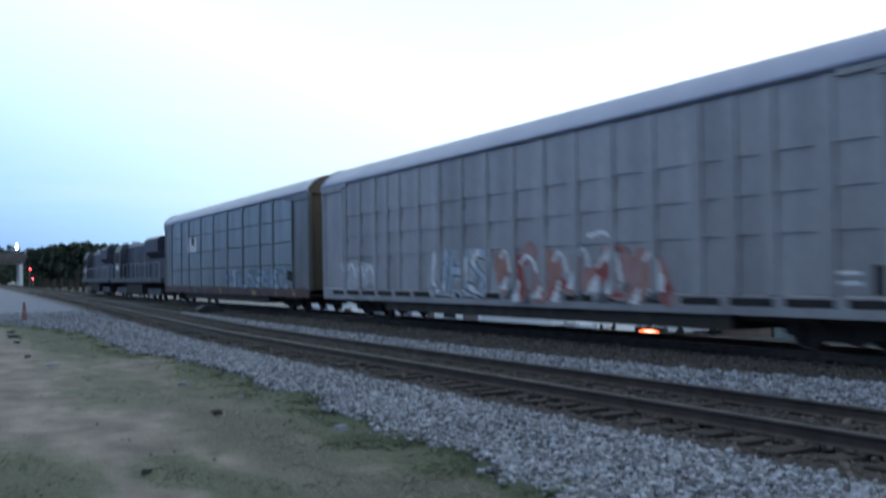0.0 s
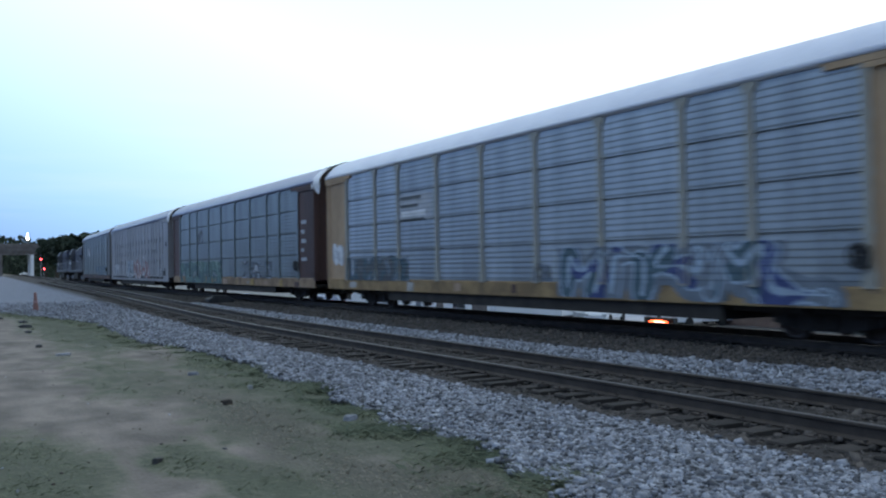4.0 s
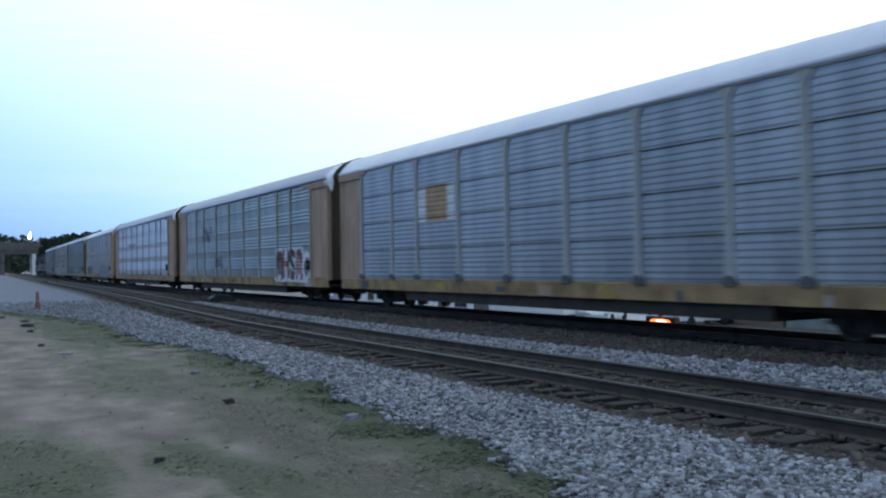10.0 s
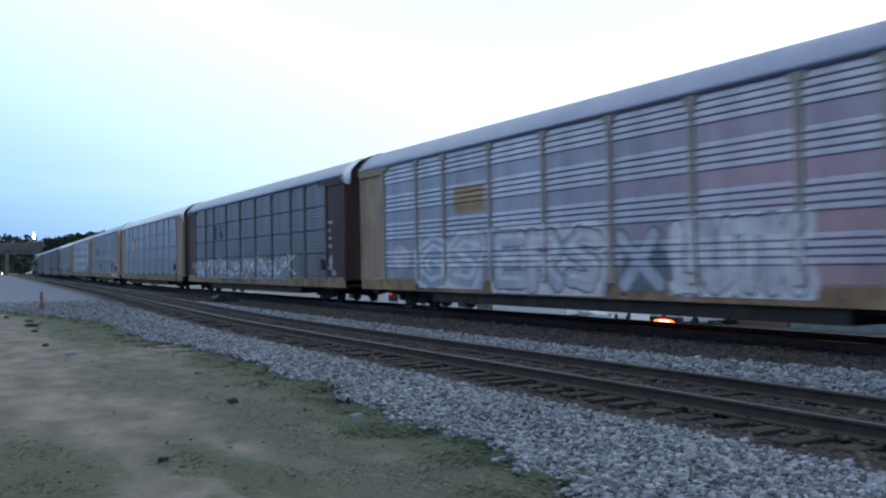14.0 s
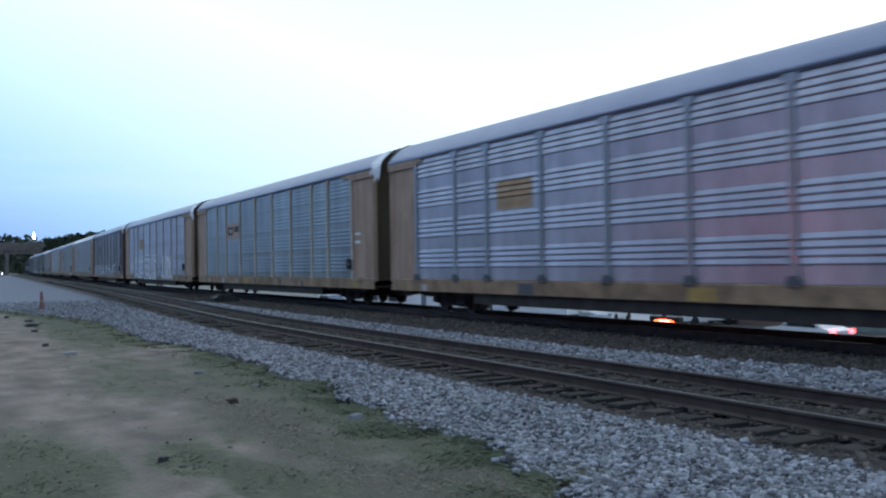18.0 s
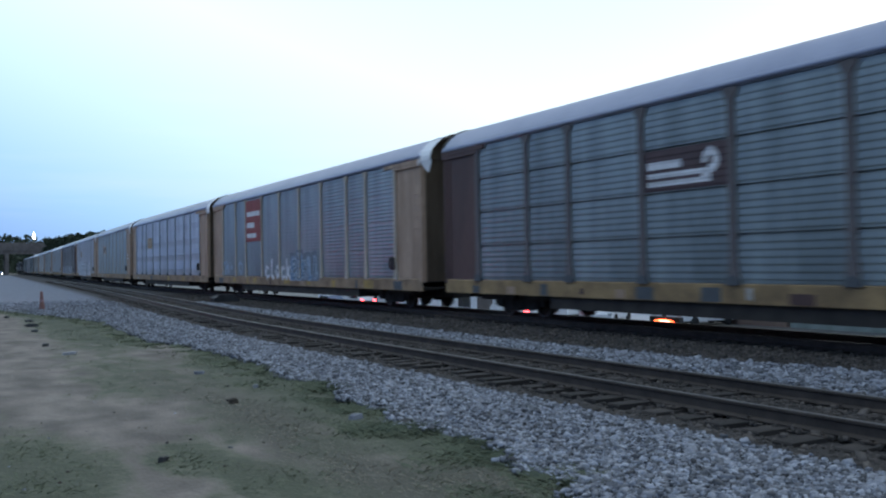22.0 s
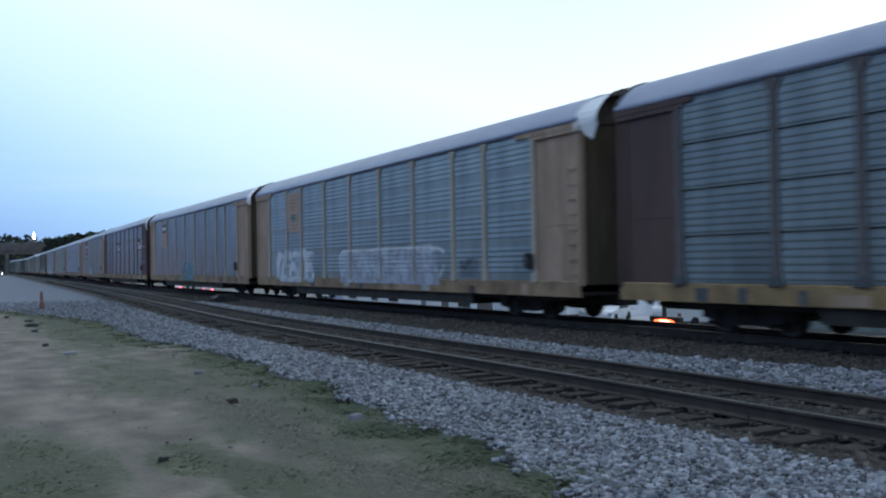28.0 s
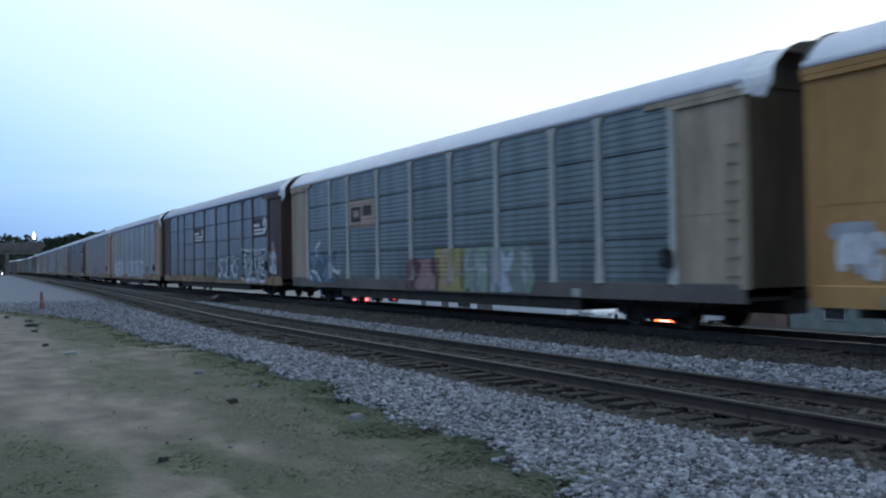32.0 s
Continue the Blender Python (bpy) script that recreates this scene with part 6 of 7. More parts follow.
def tree(label, height, spread, seed, at, leaves=1500, leaf=0.45, trunk=True):
    """A tapered trunk with limbs and a ragged crown of many small leaf clumps."""
    rng = random.Random(seed)
    t = thing("tree", label, "tree", "trees by the line", at=at)
    b = Build()
    b.tube((0, 0, -0.6), (0.1, 0, height * 0.35), height * 0.035, height * 0.024, 9)
    lobes = []
    for k in range(9):
        a = rng.uniform(0, 6.28)
        r = spread * rng.uniform(0.2, 0.75)
        tip = (r * math.cos(a), r * math.sin(a), height * rng.uniform(0.35, 0.85))
        b.tube((0.05, 0, height * rng.uniform(0.15, 0.35)), tip, height * 0.014, height * 0.004, 6)
        lobes.append((tip, spread * rng.uniform(0.28, 0.5)))
    lobes.append(((0, 0, height * 0.82), spread * 0.4))
    part("trunk", b, M["bark"], t)
    v, f = [], []
    for i in range(leaves):
        (cx, cy, cz), r = lobes[i % len(lobes)]
        q = Vector((rng.gauss(0, 1), rng.gauss(0, 1), rng.gauss(0, 0.8)))
        q = q.normalized() * r * rng.uniform(0.45, 1.08)
        c = Vector((cx, cy, max(cz, height * 0.16))) + q
        if c.z < 0.25:
            c.z = 0.25 + rng.uniform(0, 0.5)
        e = Euler((rng.uniform(0, 6), rng.uniform(0, 6), rng.uniform(0, 6))).to_matrix()
        s = leaf * rng.uniform(0.5, 1.3)
        o = len(v)
        for p in ((-1, -0.5, 0), (0.1, -0.9, 0.2), (1, -0.2, 0), (0.6, 0.8, -0.15), (-0.5, 0.7, 0.2)):
            v.append(tuple(c + e @ (Vector(p) * s)))
        f.append((o, o + 1, o + 2, o + 3, o + 4))
    me = bpy.data.meshes.new("crown")
    me.from_pydata(v, [], f)
    me.materials.append(M["leaf"])
    part("crown", me, None, t)
    return t


tree_spots = [(20.5, 182, 9.0, 3.6), (23.5, 190, 9.6, 4.2), (21.0, 204, 9.4, 3.6), (27.0, 196, 9.4, 4.2), (20.8, 224, 10.6, 3.8), (25.0, 216, 10.4, 4.2), (21.0, 250, 11.4, 4.0),
              (26.0, 245, 11.0, 4.4), (25.0, 280, 12.4, 4.4), (29.0, 290, 12.6, 4.6), (26.5, 318, 13.6, 4.8), (31.0, 225, 10.0, 4.6), (22.6, 350, 14.0, 3.7), (26.0, 344, 14.2, 4.2), (30.0, 338, 14.0, 4.4), (35.0, 342, 14.6, 4.6), (40.0, 336, 15.0, 4.8), (24.2, 322, 13.0, 4.0), (33.0, 262, 11.4, 4.8), (36.0, 205, 9.4, 4.2)]
for i, (d, s, h, r) in enumerate(tree_spots):
    p = on_line(d, s, -0.6)
    tree("dense dark green tree beside the tracks", h, r, 50 + i, pose(p.x, p.y, p.z, 0, 0, i * 47), 1300)


def far_woods():
    """The wooded rise on the horizon, beyond the bridge."""
    rng = np.random.default_rng(8)
    v, f = [], []
    for i in range(20000):
        x = rng.uniform(-160, 420)
        y = 456 + rng.uniform(0, 50)
        top = 13.6 + 1.6 * noise.noise(Vector((x * 0.03, 1.0, 0))) + 1.4 * noise.noise(Vector((x * 0.11, 5.0, 0)))
        z = -5 + (top + 5) * rng.uniform(0, 1) ** 0.75
        s = rng.uniform(0.5, 1.2)
        e = Euler(tuple(rng.uniform(0, 6, 3))).to_matrix()
        o = len(v)
        for p in ((-1, -0.5, 0), (0.1, -0.9, 0.2), (1, -0.2, 0), (0.6, 0.8, -0.15), (-0.5, 0.7, 0.2)):
            v.append(tuple(Vector((x, y, z)) + e @ (Vector(p) * s)))
        f.append((o, o + 1, o + 2, o + 3, o + 4))
    me = bpy.data.meshes.new("far_woods")
    me.from_pydata(v, [], f)
    me.materials.append(M["leaf"])
    tagged(new("far_woods", me), "distant dark treeline on the horizon", "trees", kind="stuff")


far_woods()


def wooded_ridge():
    """The dark wooded rise that closes the view under and beyond the bridge."""
    xs = [-260 + 8 * k for k in range(100)]
    b, n = Build(), len(xs)
    tops = [11.2 + 1.3 * noise.noise(Vector((x * 0.03, 1.0, 0))) + 0.8 * noise.noise(Vector((x * 0.13, 5.0, 0))) for x in xs]
    b.add([(x, 514, -7) for x in xs] + [(x, 520, t) for x, t in zip(xs, tops)] + [(x, 580, t - 2) for x, t in zip(xs, tops)], [(r * n + i, r * n + i + 1, r * n + n + i + 1, r * n + n + i) for r in (0, 1) for i in range(n - 1)])
    tagged(new("wooded_ridge", b.mesh("wooded_ridge", M["leaf"])), "low dark wooded ridge on the horizon", "hill", kind="structure")


wooded_ridge()
key_times = [float(t) for t in range(0, 33)]


RUN = (63.941, 467.646, -99.062, 263.532, -388.641, 217.419, -28.704)
SLACK = (0.0, -0.01, -0.02, 0.07, -0.07, -0.08, 0.07, 0.07, 0.0, -0.1, -0.03, 0.07, 0.03, 0.01, -0.06, 0.01, -0.01, 0.05)


def run(t):
    """How far along the line the front of the first car is at t seconds."""
    return sum(c * (t / 32.0) ** k for k, c in enumerate(RUN))


def motions():
    for i, car in enumerate(cars):
        walk(car, [(t, along(FAR_TRACK, run(t) - PITCH_OF_CARS * (i + 0.5) + SLACK[i])) for t in key_times])
    for i, eng in enumerate(engines):
        walk(eng, [(t, along(FAR_TRACK, run(t) + 11.9 + 23.4 * i)) for t in key_times])
    # cars on the street below, each at a steady pace
    for car, x, when, place, pace in zip(passing, (41.5, 41.5, 38.0, 41.5), (18.0, 20.2, 2.9, 29.0), (34.8, 33.6, 31.6, 39.9), (15.0, 16.5, -18.0, 19.0)):
        turn = 0 if pace > 0 else 180
        walk(car, [(t, pose(x, place + pace * (t - when), lot_height(place + pace * (t - when)), 0, 0, turn)) for t in (0.0, 8.0, 16.0, 24.0, 32.0)])

    # the unseen truck drives up the lane, brakes for a while and drives on
    walk(red_light_truck, [(t, pose(-5.6, y, FALL * y + GROUND_Z + 0.07)) for t, y in ((0.0, -150.0), (6.0, -70.0), (9.0, -16.0), (11.0, 22.0), (12.5, 31.5), (14.0, 32.5), (18.5, 33.5), (21.0, 60.0), (24.0, 100.0), (32.0, 228.0))])


# ---------------------------------------------------------------- the street below the embankment, seen under the train
LOT_Z = -3.2


def make_lot():
    b = Build()
    xs, ys = [31.0, 34.0, 38.0, 60.0, 120.0], [-320.0, -80.0, -20.0, 20.0, 60.0, 120.0, 190.0, 260.0, 440.0]
    n = len(ys)
    vs = [(x, y, FALL * y + LOT_Z + 0.12 + (0.0 if x > 31 else -0.15)) for x in xs for y in ys]
    b.add(vs, [(i * n + j, i * n + j + 1, (i + 1) * n + j + 1, (i + 1) * n + j) for i in range(len(xs) - 1) for j in range(n - 1)])
    slab = Build()
    slab.add([(x, y, FALL * y + LOT_Z + q) for x in (45.0, 53.0) for y in (51.5, 115.0) for q in (0.05, 0.17)], [(0, 1, 3, 2), (4, 6, 7, 5), (0, 4, 5, 1), (2, 3, 7, 6), (1, 5, 7, 3)])
    tagged(new("forecourt", slab.mesh("forecourt", M["forecourt"])), "pale concrete forecourt beside the street", "pavement", kind="structure")
    tagged(new("street", b.mesh("street", M["asphalt"])), "grey asphalt street and car park below the tracks", "road", kind="structure")


def lot_height(y):
    return FALL * y + LOT_Z + 0.13


def vehicle(name, label, paint, at, kind="sedan", lights=""):
    """A car in parts: body, cabin glass, wheels, lamps. Its nose points to +y."""
    v = thing(name, label, "car", "cars on the street", at=at)
    if kind == "van":
        prof = [(-2.6, 0.35), (-2.6, 2.05), (-2.4, 2.15), (1.2, 2.15), (1.75, 1.35), (2.5, 1.15), (2.6, 0.9), (2.6, 0.35)]
        glass = [(0.3, 1.35), (0.3, 1.95), (1.15, 1.95), (1.6, 1.35)]
        w = 0.98
    else:
        prof = [(-2.25, 0.32), (-2.28, 0.85), (-1.7, 0.98), (-1.15, 1.42), (0.25, 1.45), (1.0, 0.98), (2.1, 0.82), (2.25, 0.6), (2.25, 0.32)]
        glass = [(-1.4, 0.98), (-1.02, 1.34), (0.2, 1.37), (0.8, 0.98)]
        w = 0.88
    part("body", Build().extrude_x(prof, -w, w), M[paint], v)
    part("side_window", Build().extrude_x(glass, -w - 0.012, -w + 0.02), M["glass"], v)
    part("side_window", Build().extrude_x(glass, w - 0.02, w + 0.012), M["glass"], v)
    tyre = stored(("tyre",), lambda: Build().lathe([(0.0, -0.1), (0.2, -0.1), (0.31, -0.11), (0.33, -0.05), (0.33, 0.08), (0.2, 0.11), (0.0, 0.11)], 16, axis="x").mesh("wheel", M["rubber"]))
    for y in (-1.4, 1.4):
        for x in (-w + 0.05, w - 0.05):
            part("wheel", tyre, None, v, at=pose(x, y, 0.33))
    for x in (-w + 0.15, w - 0.15):
        part("tail_lamp", Build().box(x - 0.16, x + 0.16, prof[0][0] - 0.03, prof[0][0] + 0.05, 0.70, 0.92), M["red_glow"] if "r" in lights else M["p_red"], v)
        part("head_lamp", Build().box(x - 0.16, x + 0.16, prof[-1][0] - 0.12, prof[-1][0] + 0.03, 0.55, 0.72), M["white_glow"] if "w" in lights else M["car_silver"], v)
    return v


def on_lot(x, y, turn):
    return pose(x, y, lot_height(y), 0, 0, turn)


def shop():
    """A long low white building in bays, some of bare concrete, with dark windows and a flat roof."""
    h = thing("shop_building", "long low white building with grey bays and flat roof", "building")
    y0, y1, x0 = 70.5, 114.0, 44.0
    z = lot_height(95) - 0.4
    part("wall", Build().box(x0, x0 + 12, y0, y1, z, z + 4.2), M["siding"], h)
    part("roof", Build().box(x0 - 0.3, x0 + 12.3, y0 - 0.3, y1 + 0.3, z + 4.2, z + 4.5), M["concrete"], h)
    rng = random.Random(2)
    y = y0 + 0.6
    while y < y1 - 4:
        w = rng.uniform(1.0, 2.6)
        kind = rng.choice(("bay", "window", "window", "door"))
        if kind == "bay":
            part("wall_bay", Build().box(x0 - 0.08, x0, y, y + w, z, z + 4.2), M[rng.choice(("concrete", "teal", "concrete"))], h)
        elif kind == "window":
            win = part("window", Build().box(x0 - 0.05, x0, y, y + w, z + 1.0, z + 2.6), M["galv"], h)
            part("pane", Build().box(x0 - 0.07, x0 - 0.05, y + 0.08, y + w - 0.08, z + 1.08, z + 2.52), M["glass"], win)
        else:
            part("door", Build().box(x0 - 0.05, x0, y, y + 1.0, z + 0.3, z + 2.4), M["p_slate"], h)
        y += w + rng.uniform(1.0, 4.5)


def brick_house():
    h = thing("brick_building", "brown brick building with a flat roof behind the street", "building")
    z = lot_height(38) - 0.5
    part("wall", Build().box(50.5, 62, 44.0, 49.3, z, z + 4.5), M["brick"], h)
    part("roof", Build().box(50.2, 62.3, 43.9, 49.5, z + 4.5, z + 4.8), M["concrete"], h)
    s = thing("green_building", "low grey-green building with windows behind the street", "building")
    part("wall", Build().box(50.7, 62, 15, 43.9, z, z + 4.2), M["teal"], s)
    part("roof", Build().box(50.4, 62.3, 14.7, 43.8, z + 4.2, z + 4.5), M["concrete"], s)
    for k in range(6):
        y = 18 + k * 4.3
        win = part("window", Build().box(50.64, 50.7, y, y + 1.6, z + 1.1, z + 2.7), M["galv"], s)
        part("pane", Build().box(50.62, 50.64, y + 0.1, y + 1.5, z + 1.2, z + 2.6), M["glass"], win)
    w = thing("street_wall", "pale low wall behind the forecourt", "wall")
    z = lot_height(60)
    part("wall", Build().box(53.0, 53.3, 53.5, 80.0, z - 0.2, z + 2.3), M["siding"], w)
    part("coping", Build().box(52.94, 53.36, 53.4, 80.1, z + 2.3, z + 2.4), M["concrete"], w)


def trailer():
    """A long white box trailer on its wheels."""
    t = thing("box_trailer", "long white box trailer parked on the street", "trailer", at=on_lot(46.2, 66.4, 8))
    part("box", Build().box(-1.2, 1.2, -4.2, 4.4, 0.32, 3.2, 0.04), M["car_white"], t)
    part("chassis", Build().box(-0.9, 0.9, -4.0, 4.2, 0.22, 0.34), M["metal_dark"], t)
    tyre = stored(("big_tyre",), lambda: Build().lathe([(0.0, -0.14), (0.3, -0.14), (0.48, -0.12), (0.5, 0.0), (0.48, 0.12), (0.3, 0.14), (0.0, 0.14)], 18, axis="x").mesh("wheel", M["rubber"]))
    for y in (-3.2, -2.1, 3.2):
        for x in (-1.0, 1.0):
            part("wheel", tyre, None, t, at=pose(x, y, 0.5))


make_lot()
shop()
brick_house()
trailer()
vehicle("parked_van", "white parked van with dark windows beside the street", "car_white", on_lot(48.6, 53.2, 130), "van")
vehicle("parked_van", "white parked van at the brick building", "car_white", on_lot(48.4, 49.6, 262), "van")
vehicle("parked_car", "dark blue parked car between white vans", "car_blue", on_lot(49.6, 50.9, 60))
vehicle("parked_car", "white parked car on the street", "car_white", on_lot(46.4, 57.4, 120))
vehicle("parked_car", "pale silver parked car on the street", "car_silver", on_lot(47.8, 60.2, 110))
vehicle("parked_car", "dark parked car with glowing tail lamps", "car_blue", on_lot(37.5, 94.0, 10), lights="r")
vehicle("parked_car", "dark parked car with glowing tail lamps", "car_blue", on_lot(34.0, 113.0, 8), lights="r")
passing = [vehicle("passing_car", "white car with red tail lamps driving along the street", "car_white", on_lot(41.5, 0, 0), lights="r"),
           vehicle("passing_van", "white van driving along the street below the tracks", "car_white", on_lot(41.5, 10, 0), "van", lights="r"),
           vehicle("passing_car", "pale blue car with lamps lit driving along the street", "car_silver", on_lot(38.0, 20, 0), lights="rw"),
           vehicle("passing_car", "dark red car with lamps lit driving along the street", "p_maroon", on_lot(41.5, 30, 0), lights="rw")]


def street_pole(x, y):
    p = thing("utility_pole", "dark wooden utility pole beside the street", "pole", at=on_lot(x, y, 0))
    part("shaft", Build().tube((0, 0, -0.3), (0, 0, 4.6), 0.16, 0.13, 12), M["bark"], p)
    part("base", Build().lathe([(0.0, 0.25), (0.22, 0.25), (0.26, -0.1)], 12), M["concrete"], p)


street_pole(45.3, 50.2)


def warning_lamp(d, s, z, label):
    """Two short posts that carry one orange-red lamp beside the track, its flare modelled as a wide lens."""
    w = thing("trackside_lamp", label, "lamp", at=along(d, s, z))
    for y in (-0.16, 0.16):
        part("post", Build().tube((0, y, -0.75), (0, y, -0.08), 0.035, 0.03, 8), M["metal_dark"], w)
    part("housing", Build().box(-0.06, 0.10, -0.64, 0.64, -0.14, 0.14, 0.02), M["metal_dark"], w)
    # lens stretched into the streak of the lamp's flare, with a bleached core
    lens = part("lens", Build().lathe([(0.0, -0.03), (0.12, -0.03), (0.19, 0.0)], 20, (-0.07, 0, 0.0), "x"), M["amber_glow"], w, at=Matrix.Diagonal((1, 2.3, 0.36, 1)))
    part("core", Build().lathe([(0.0, -0.02), (0.08, -0.02), (0.11, 0.0)], 16, (-0.10, -0.03, 0.0), "x"), M["hot_glow"], lens)


warning_lamp(19.0, 21.05, -0.23, "orange-red warning lamp low beside the track, widened as its flare")


# ---------------------------------------------------------------- by the tracks
def marker_cone():
    """An orange marker on a black base."""
    p = on_line(4.1, 45.5, GROUND_Z)
    c = thing("traffic_cone", "faded orange marker cone on a black base", "cone", at=pose(p.x, p.y, p.z, 2, -3, 15))
    part("base", Build().box(-0.22, 0.22, -0.22, 0.22, -0.03, 0.06, 0.02), M["rubber"], c)
    part("body", Build().lathe([(0.13, 0.05), (0.12, 0.12), (0.065, 0.70), (0.055, 0.88), (0.0, 0.89)], 18), M["cone"], c)
    part("collar", Build().lathe([(0.101, 0.42), (0.088, 0.54)], 18), M["p_rose"], c, "dull pinkish collar")


marker_cone()


def debris(d, s, size, label, mat, seed, tall=0.35):
    rng = random.Random(seed)
    p = on_line(d, s, GROUND_Z + 0.02)
    t = thing("debris", label, "debris", "scraps on the ground", at=pose(p.x, p.y, p.z, 0, 0, rng.uniform(0, 180)))
    b = Build()
    n = 9
    ring = [(size * rng.uniform(0.6, 1.1) * math.cos(k * 6.283 / n), size * 0.55 * rng.uniform(0.6, 1.1) * math.sin(k * 6.283 / n)) for k in range(n)]
    vs = [(x, y, -0.05) for x, y in ring] + [(x * 0.85, y * 0.85, size * tall * rng.uniform(0.4, 1.0)) for x, y in ring] + [(0, 0, size * tall)]
    b.add(vs, [(k, (k + 1) % n, n + (k + 1) % n, n + k) for k in range(n)] + [(n + k, n + (k + 1) % n, 2 * n) for k in range(n)])
    part("lump", b, mat, t)
    part("scrap", Build().box(size * 0.3, size * 0.9, -0.03, 0.05, 0.0, size * tall * 0.5, 0.008), mat, t)


for k, (d, s, size, mat, label, tall) in enumerate((
        (6.07, 22.2, 0.33, "metal_dark", "dark scrap of metal lying on the ballast", 0.25), (2.37, 24.8, 0.18, "metal_dark", "dark flat scrap lying on bare earth", 0.2),
        (4.11, 16.5, 0.12, "stone", "pale flat stone in the grass", 0.15), (4.47, 10.4, 0.10, "stone", "pale stone lying in the grass", 0.5), (4.72, 9.6, 0.16, "metal_dark", "dark lump at the ballast's edge", 0.4),
        (1.94, 9.2, 0.07, "metal_dark", "small dark clod on the ground", 0.4), (4.35, 14.0, 0.09, "stone", "pale stone lying in the grass", 0.3), (3.6, 12.6, 0.10, "bark", "small brown clod in the grass", 0.5),
        (2.6, 22.0, 0.22, "stone", "pale gravel patch on bare earth", 0.1), (5.3, 24.5, 0.30, "metal_dark", "dark scrap half buried in ballast", 0.2), (5.1, 26.5, 0.35, "metal_dark", "dark scrap half buried in ballast", 0.2),
        (2.75, 33.5, 0.26, "metal_dark", "dark heap of broken timber by the path", 0.3), (2.9, 36.5, 0.24, "metal_dark", "dark heap of broken timber by the path", 0.3), (2.6, 30.5, 0.22, "metal_dark", "dark heap of broken timber by the path", 0.25),
        (6.6, 19.0, 0.16, "white_roof", "white scrap of paper on the ballast", 0.5), (2.35, 40.0, 0.24, "metal_dark", "dark heap of broken timber by the path", 0.3))):
    debris(d, s, size, label, M[mat], 300 + k, tall)


def switch_machine():
    """The low dark housing beside the points."""
    w = thing("switch_machine", "low dark steel switch machine between the tracks", "switch machine", at=along(12.75, 47.2, -0.18))
    part("housing", Build().extrude([(-0.55, 0.0), (0.75, 0.0), (0.75, 0.16), (0.5, 0.30), (-0.3, 0.30), (-0.55, 0.18)], -0.4, 0.4), M["metal_dark"], w)
    part("cover", Build().box(-0.3, 0.5, -0.3, 0.3, 0.30, 0.36, 0.02), M["metal_dark"], w)
    part("rod", Build().tube((-0.5, 0.1, 0.08), (-2.2, 0.1, 0.06), 0.03, n=8), M["rail"], w)


switch_machine()


def rail_signal(x, y, lens_z, label):
    """A tall mast beside the line with one red lamp alight."""
    z = FALL * 335 - 0.3
    m = thing("railway_signal", label, "signal", "signals beyond the bridge", at=pose(x, y, z, 0, 0, 174))
    h = lens_z - z
    part("mast", Build().tube((0, 0, -0.8), (0, 0, h + 1.6), 0.09, 0.08, 10), M["galv"], m)
    part("head", Build().box(-0.3, 0.3, -0.12, 0.12, h - 0.5, h + 1.3, 0.05), M["metal_dark"], m)
    for k, q in enumerate((0.0, 0.8)):
        part("lamp", Build().lathe([(0.0, 0.16), (0.26, 0.15), (0.29, 0.10)], 14, (0, 0, h + q), "y"), M["red_glow"] if k == 0 else M["glass"], m)


rail_signal(33.7, 335, 2.85, "tall railway signal mast showing a red light")
rail_signal(34.9, 338, -0.40, "low railway signal showing a red light")


def bridge_lamp():
    """A lamp on a post that rises over the bridge."""
    p = Vector((33.3, 375.4, FALL * 371 + 10.1))
    l = thing("street_lamp", "bright street lamp on a steel post above the bridge", "street lamp", at=pose(p.x, p.y, p.z))
    part("post", Build().tube((0, 0, 0), (0, 0, 3.0), 0.13, 0.10, 8), M["galv"], l)
    # glowing head drawn out tall and pointed, the shape of the lamp's flare
    part("lamp_head", Build().lathe([(0.0, 5.5), (0.10, 4.9), (0.36, 3.5), (0.42, 3.1), (0.0, 2.95)], 12), M["white_glow"], l)


bridge_lamp()


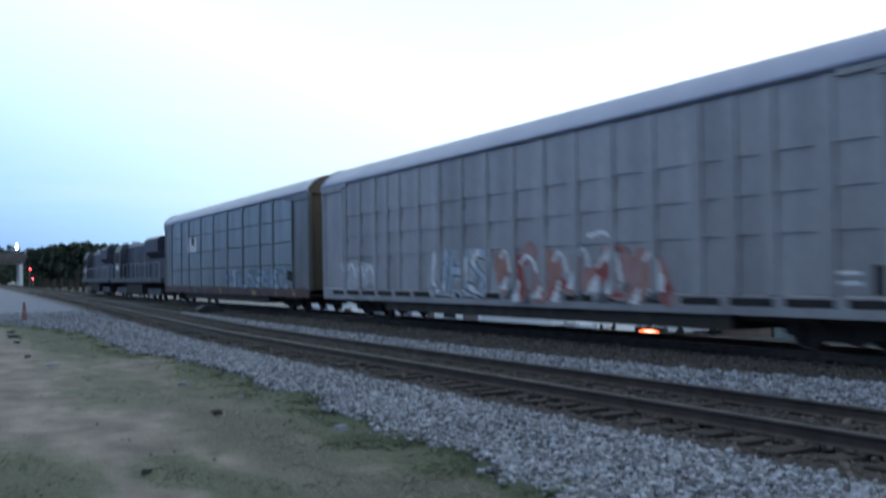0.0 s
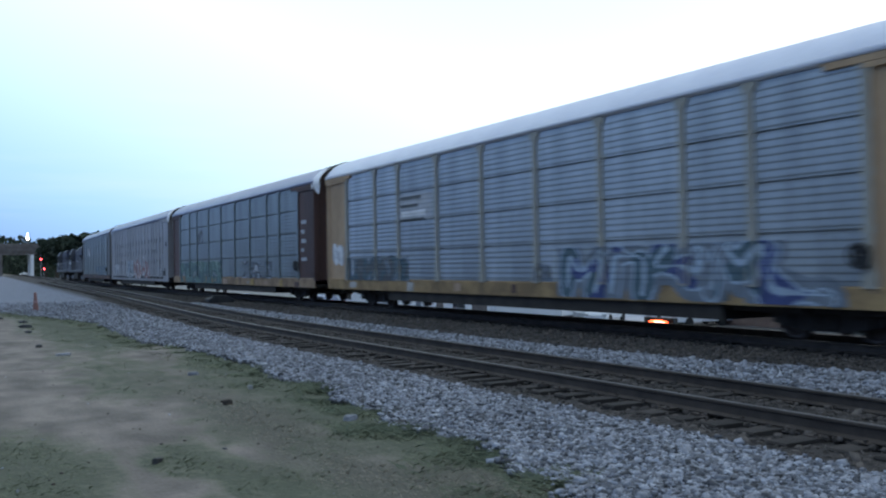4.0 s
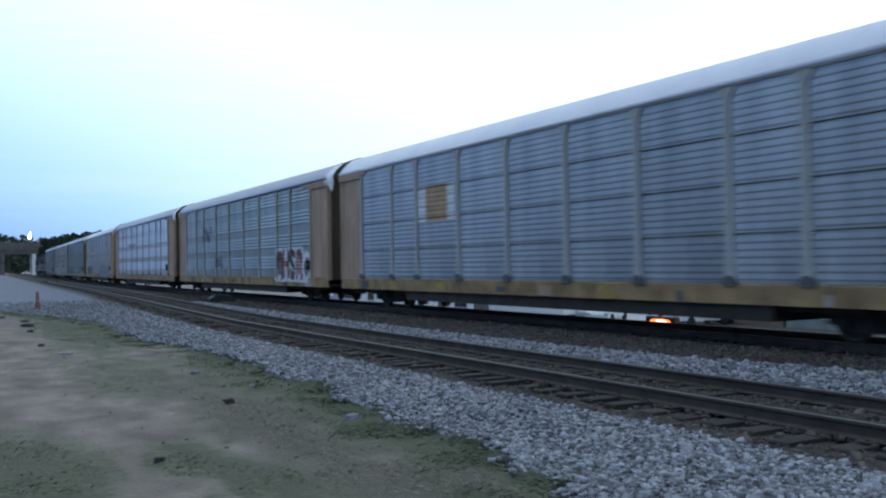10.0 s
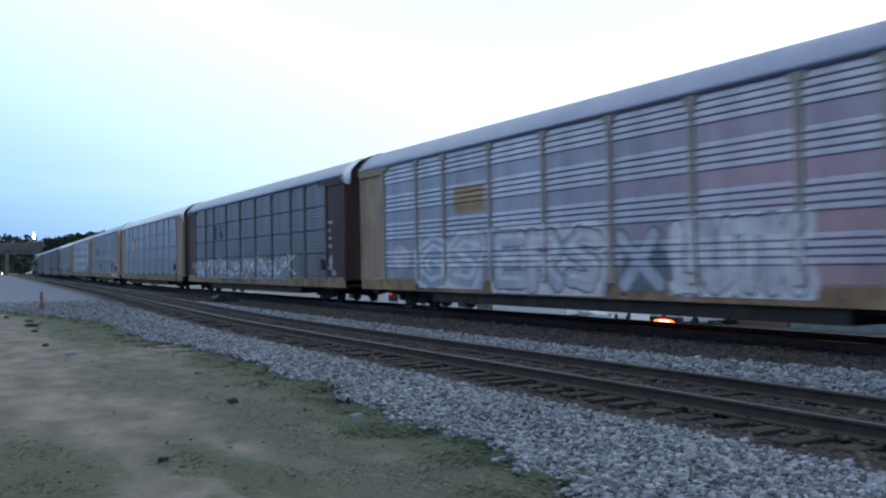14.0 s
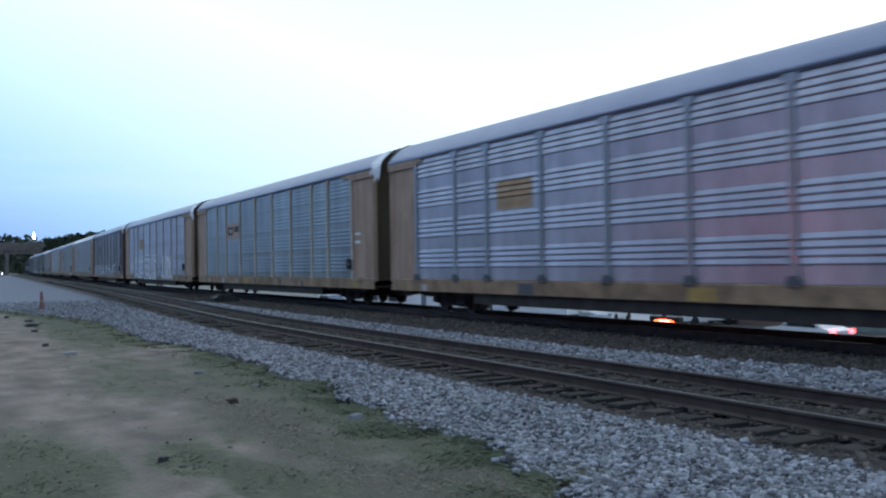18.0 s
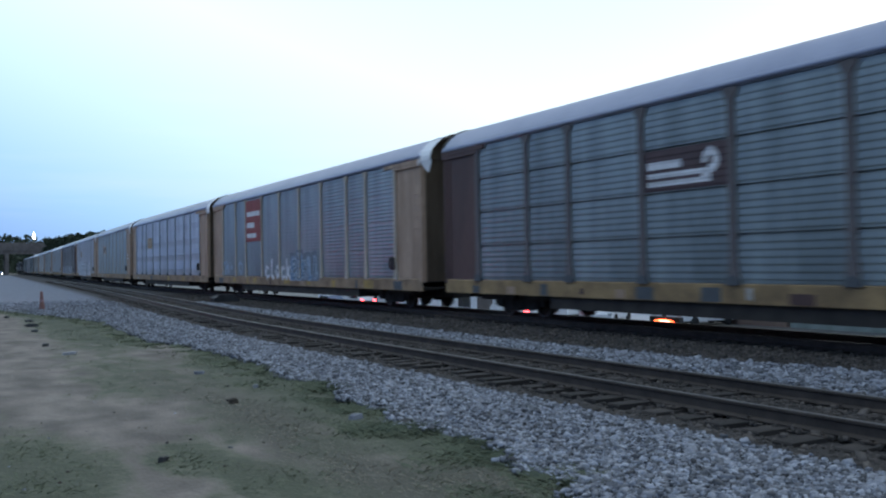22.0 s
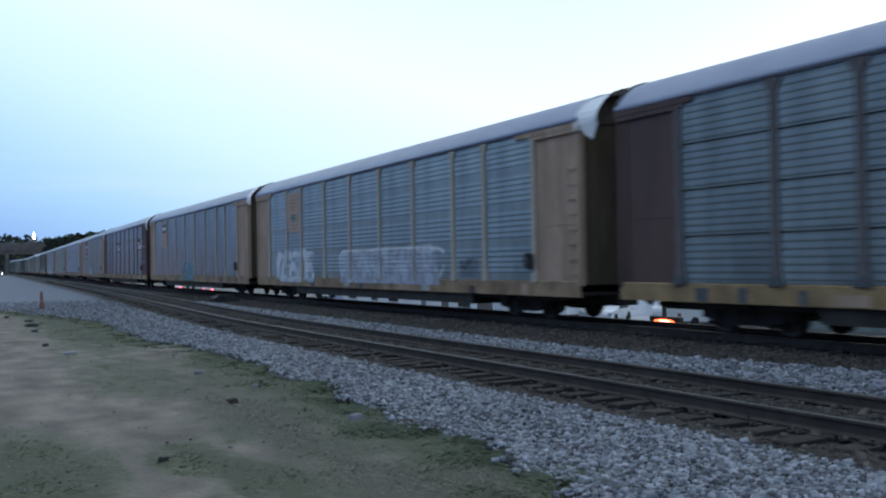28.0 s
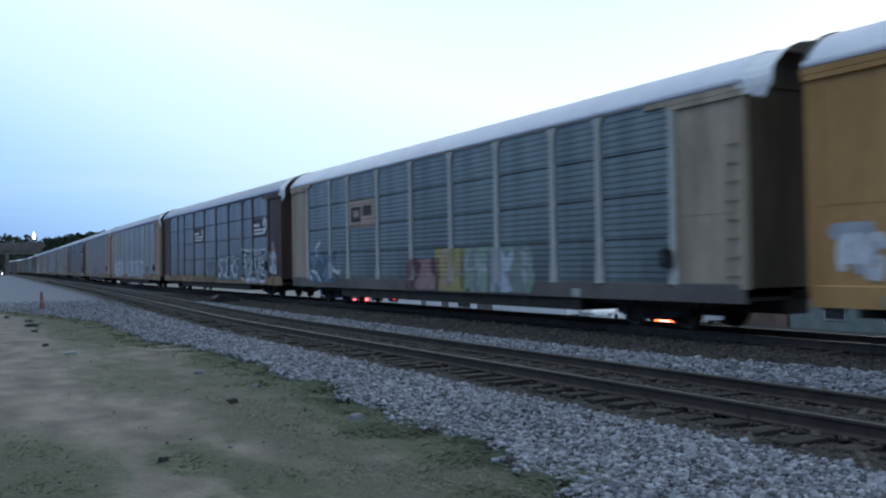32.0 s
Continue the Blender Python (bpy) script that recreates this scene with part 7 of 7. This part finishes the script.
def unseen_truck():
    """A tall box truck, added out of view so that its bright red lamps, high and low on its tail, reflect in the train;
    its nose points to +y.
    """
    t = thing("unseen_truck", "tall unseen box truck added to carry the reflected red light", "truck")
    part("box", Build().box(-1.2, 1.2, -4.0, 2.0, 0.75, 4.0, 0.05), M["car_blue"], t)
    part("cab", Build().extrude_x([(2.05, 0.6), (2.05, 2.75), (3.1, 2.75), (3.7, 1.7), (4.2, 1.5), (4.25, 0.6)], -1.1, 1.1), M["car_blue"], t)
    part("windscreen", Build().extrude_x([(3.14, 2.65), (3.17, 2.65), (3.70, 1.78), (3.67, 1.78)], -0.95, 0.95), M["glass"], t)
    part("chassis", Build().box(-0.6, 0.6, -3.9, 4.0, 0.5, 0.75), M["metal_dark"], t)
    tyre = stored(("big_tyre",), lambda: None)
    for y in (-2.6, 3.1):
        for x in (-0.98, 0.98):
            part("wheel", tyre, None, t, at=pose(x, y, 0.5))
    for x in (-0.95, 0.95):
        part("tail_lamp", Build().box(x - 0.13, x + 0.13, -4.06, -3.99, 3.66, 3.90), M["unseen_red_glow"], t)
        part("tail_lamp", Build().box(x - 0.13, x + 0.13, -4.06, -3.99, 0.85, 1.0), M["red_glow"], t)
        part("head_lamp", Build().box(x - 0.12, x + 0.12, 4.22, 4.28, 0.85, 1.05), M["car_silver"], t)
    return t


red_light_truck = unseen_truck()


# vehicles on the lane that passes under the bridge beside the line
for k, (x, y, paint, turn, lights, label) in enumerate((
        (-3.0, 141, "car_blue", 178, "w", "dark parked car on the lane by the tracks"), (15.5, 300, "car_blue", 176, "w", "pale car with its headlamps on under the bridge"),
        (25.0, 428, "car_blue", 178, "w", "dark car with its headlamps on beyond the bridge"), (13.6, 262, "car_blue", 178, "w", "dark car with its headlamps on under the bridge"), (34.9, 402, "car_white", 100, "", "white car parked beyond the bridge"))):
    vehicle("waiting_car", label, paint, pose(x, y, FALL * y + GROUND_Z + 0.02, 0, 0, turn), lights=lights)
scatter("ballast_stones", 150000, near_stones, 0.037, [M["stone"]], "loose grey crushed stones of the ballast shoulder", "stones", seed=3)
scatter("ballast_stones", 32000, middle_stones, 0.046, [M["stone"]], "loose grey crushed stones between the tracks", "stones", seed=4)
scatter("stained_stones", 46000, track_stones, 0.055, [M["stone_dark"]], "dark stained ballast stones round the sleepers", "stones", seed=5)
grass_blades("verge_grass", 230000, verge, M["blade"], 0.030, "short green grass along the ballast's edge", 6)
grass_blades("edge_grass", 76000, edge_weeds, M["blade"], 0.085, "longer uneven grass along the stones", 16)
scatter("earth_clods", 260, clods, 0.020, [M["stone"], M["stone_dark"], M["bark"]], "small stones and clods on trodden earth", "stones", seed=21)
grass_blades("dry_grass", 110000, dry, M["straw"], 0.03, "sparse dry grass on bare earth", 7)
grass_blades("weed_tufts", 9000, tufts, M["blade"], 0.11, "weeds growing among the stones", 8)
motions()
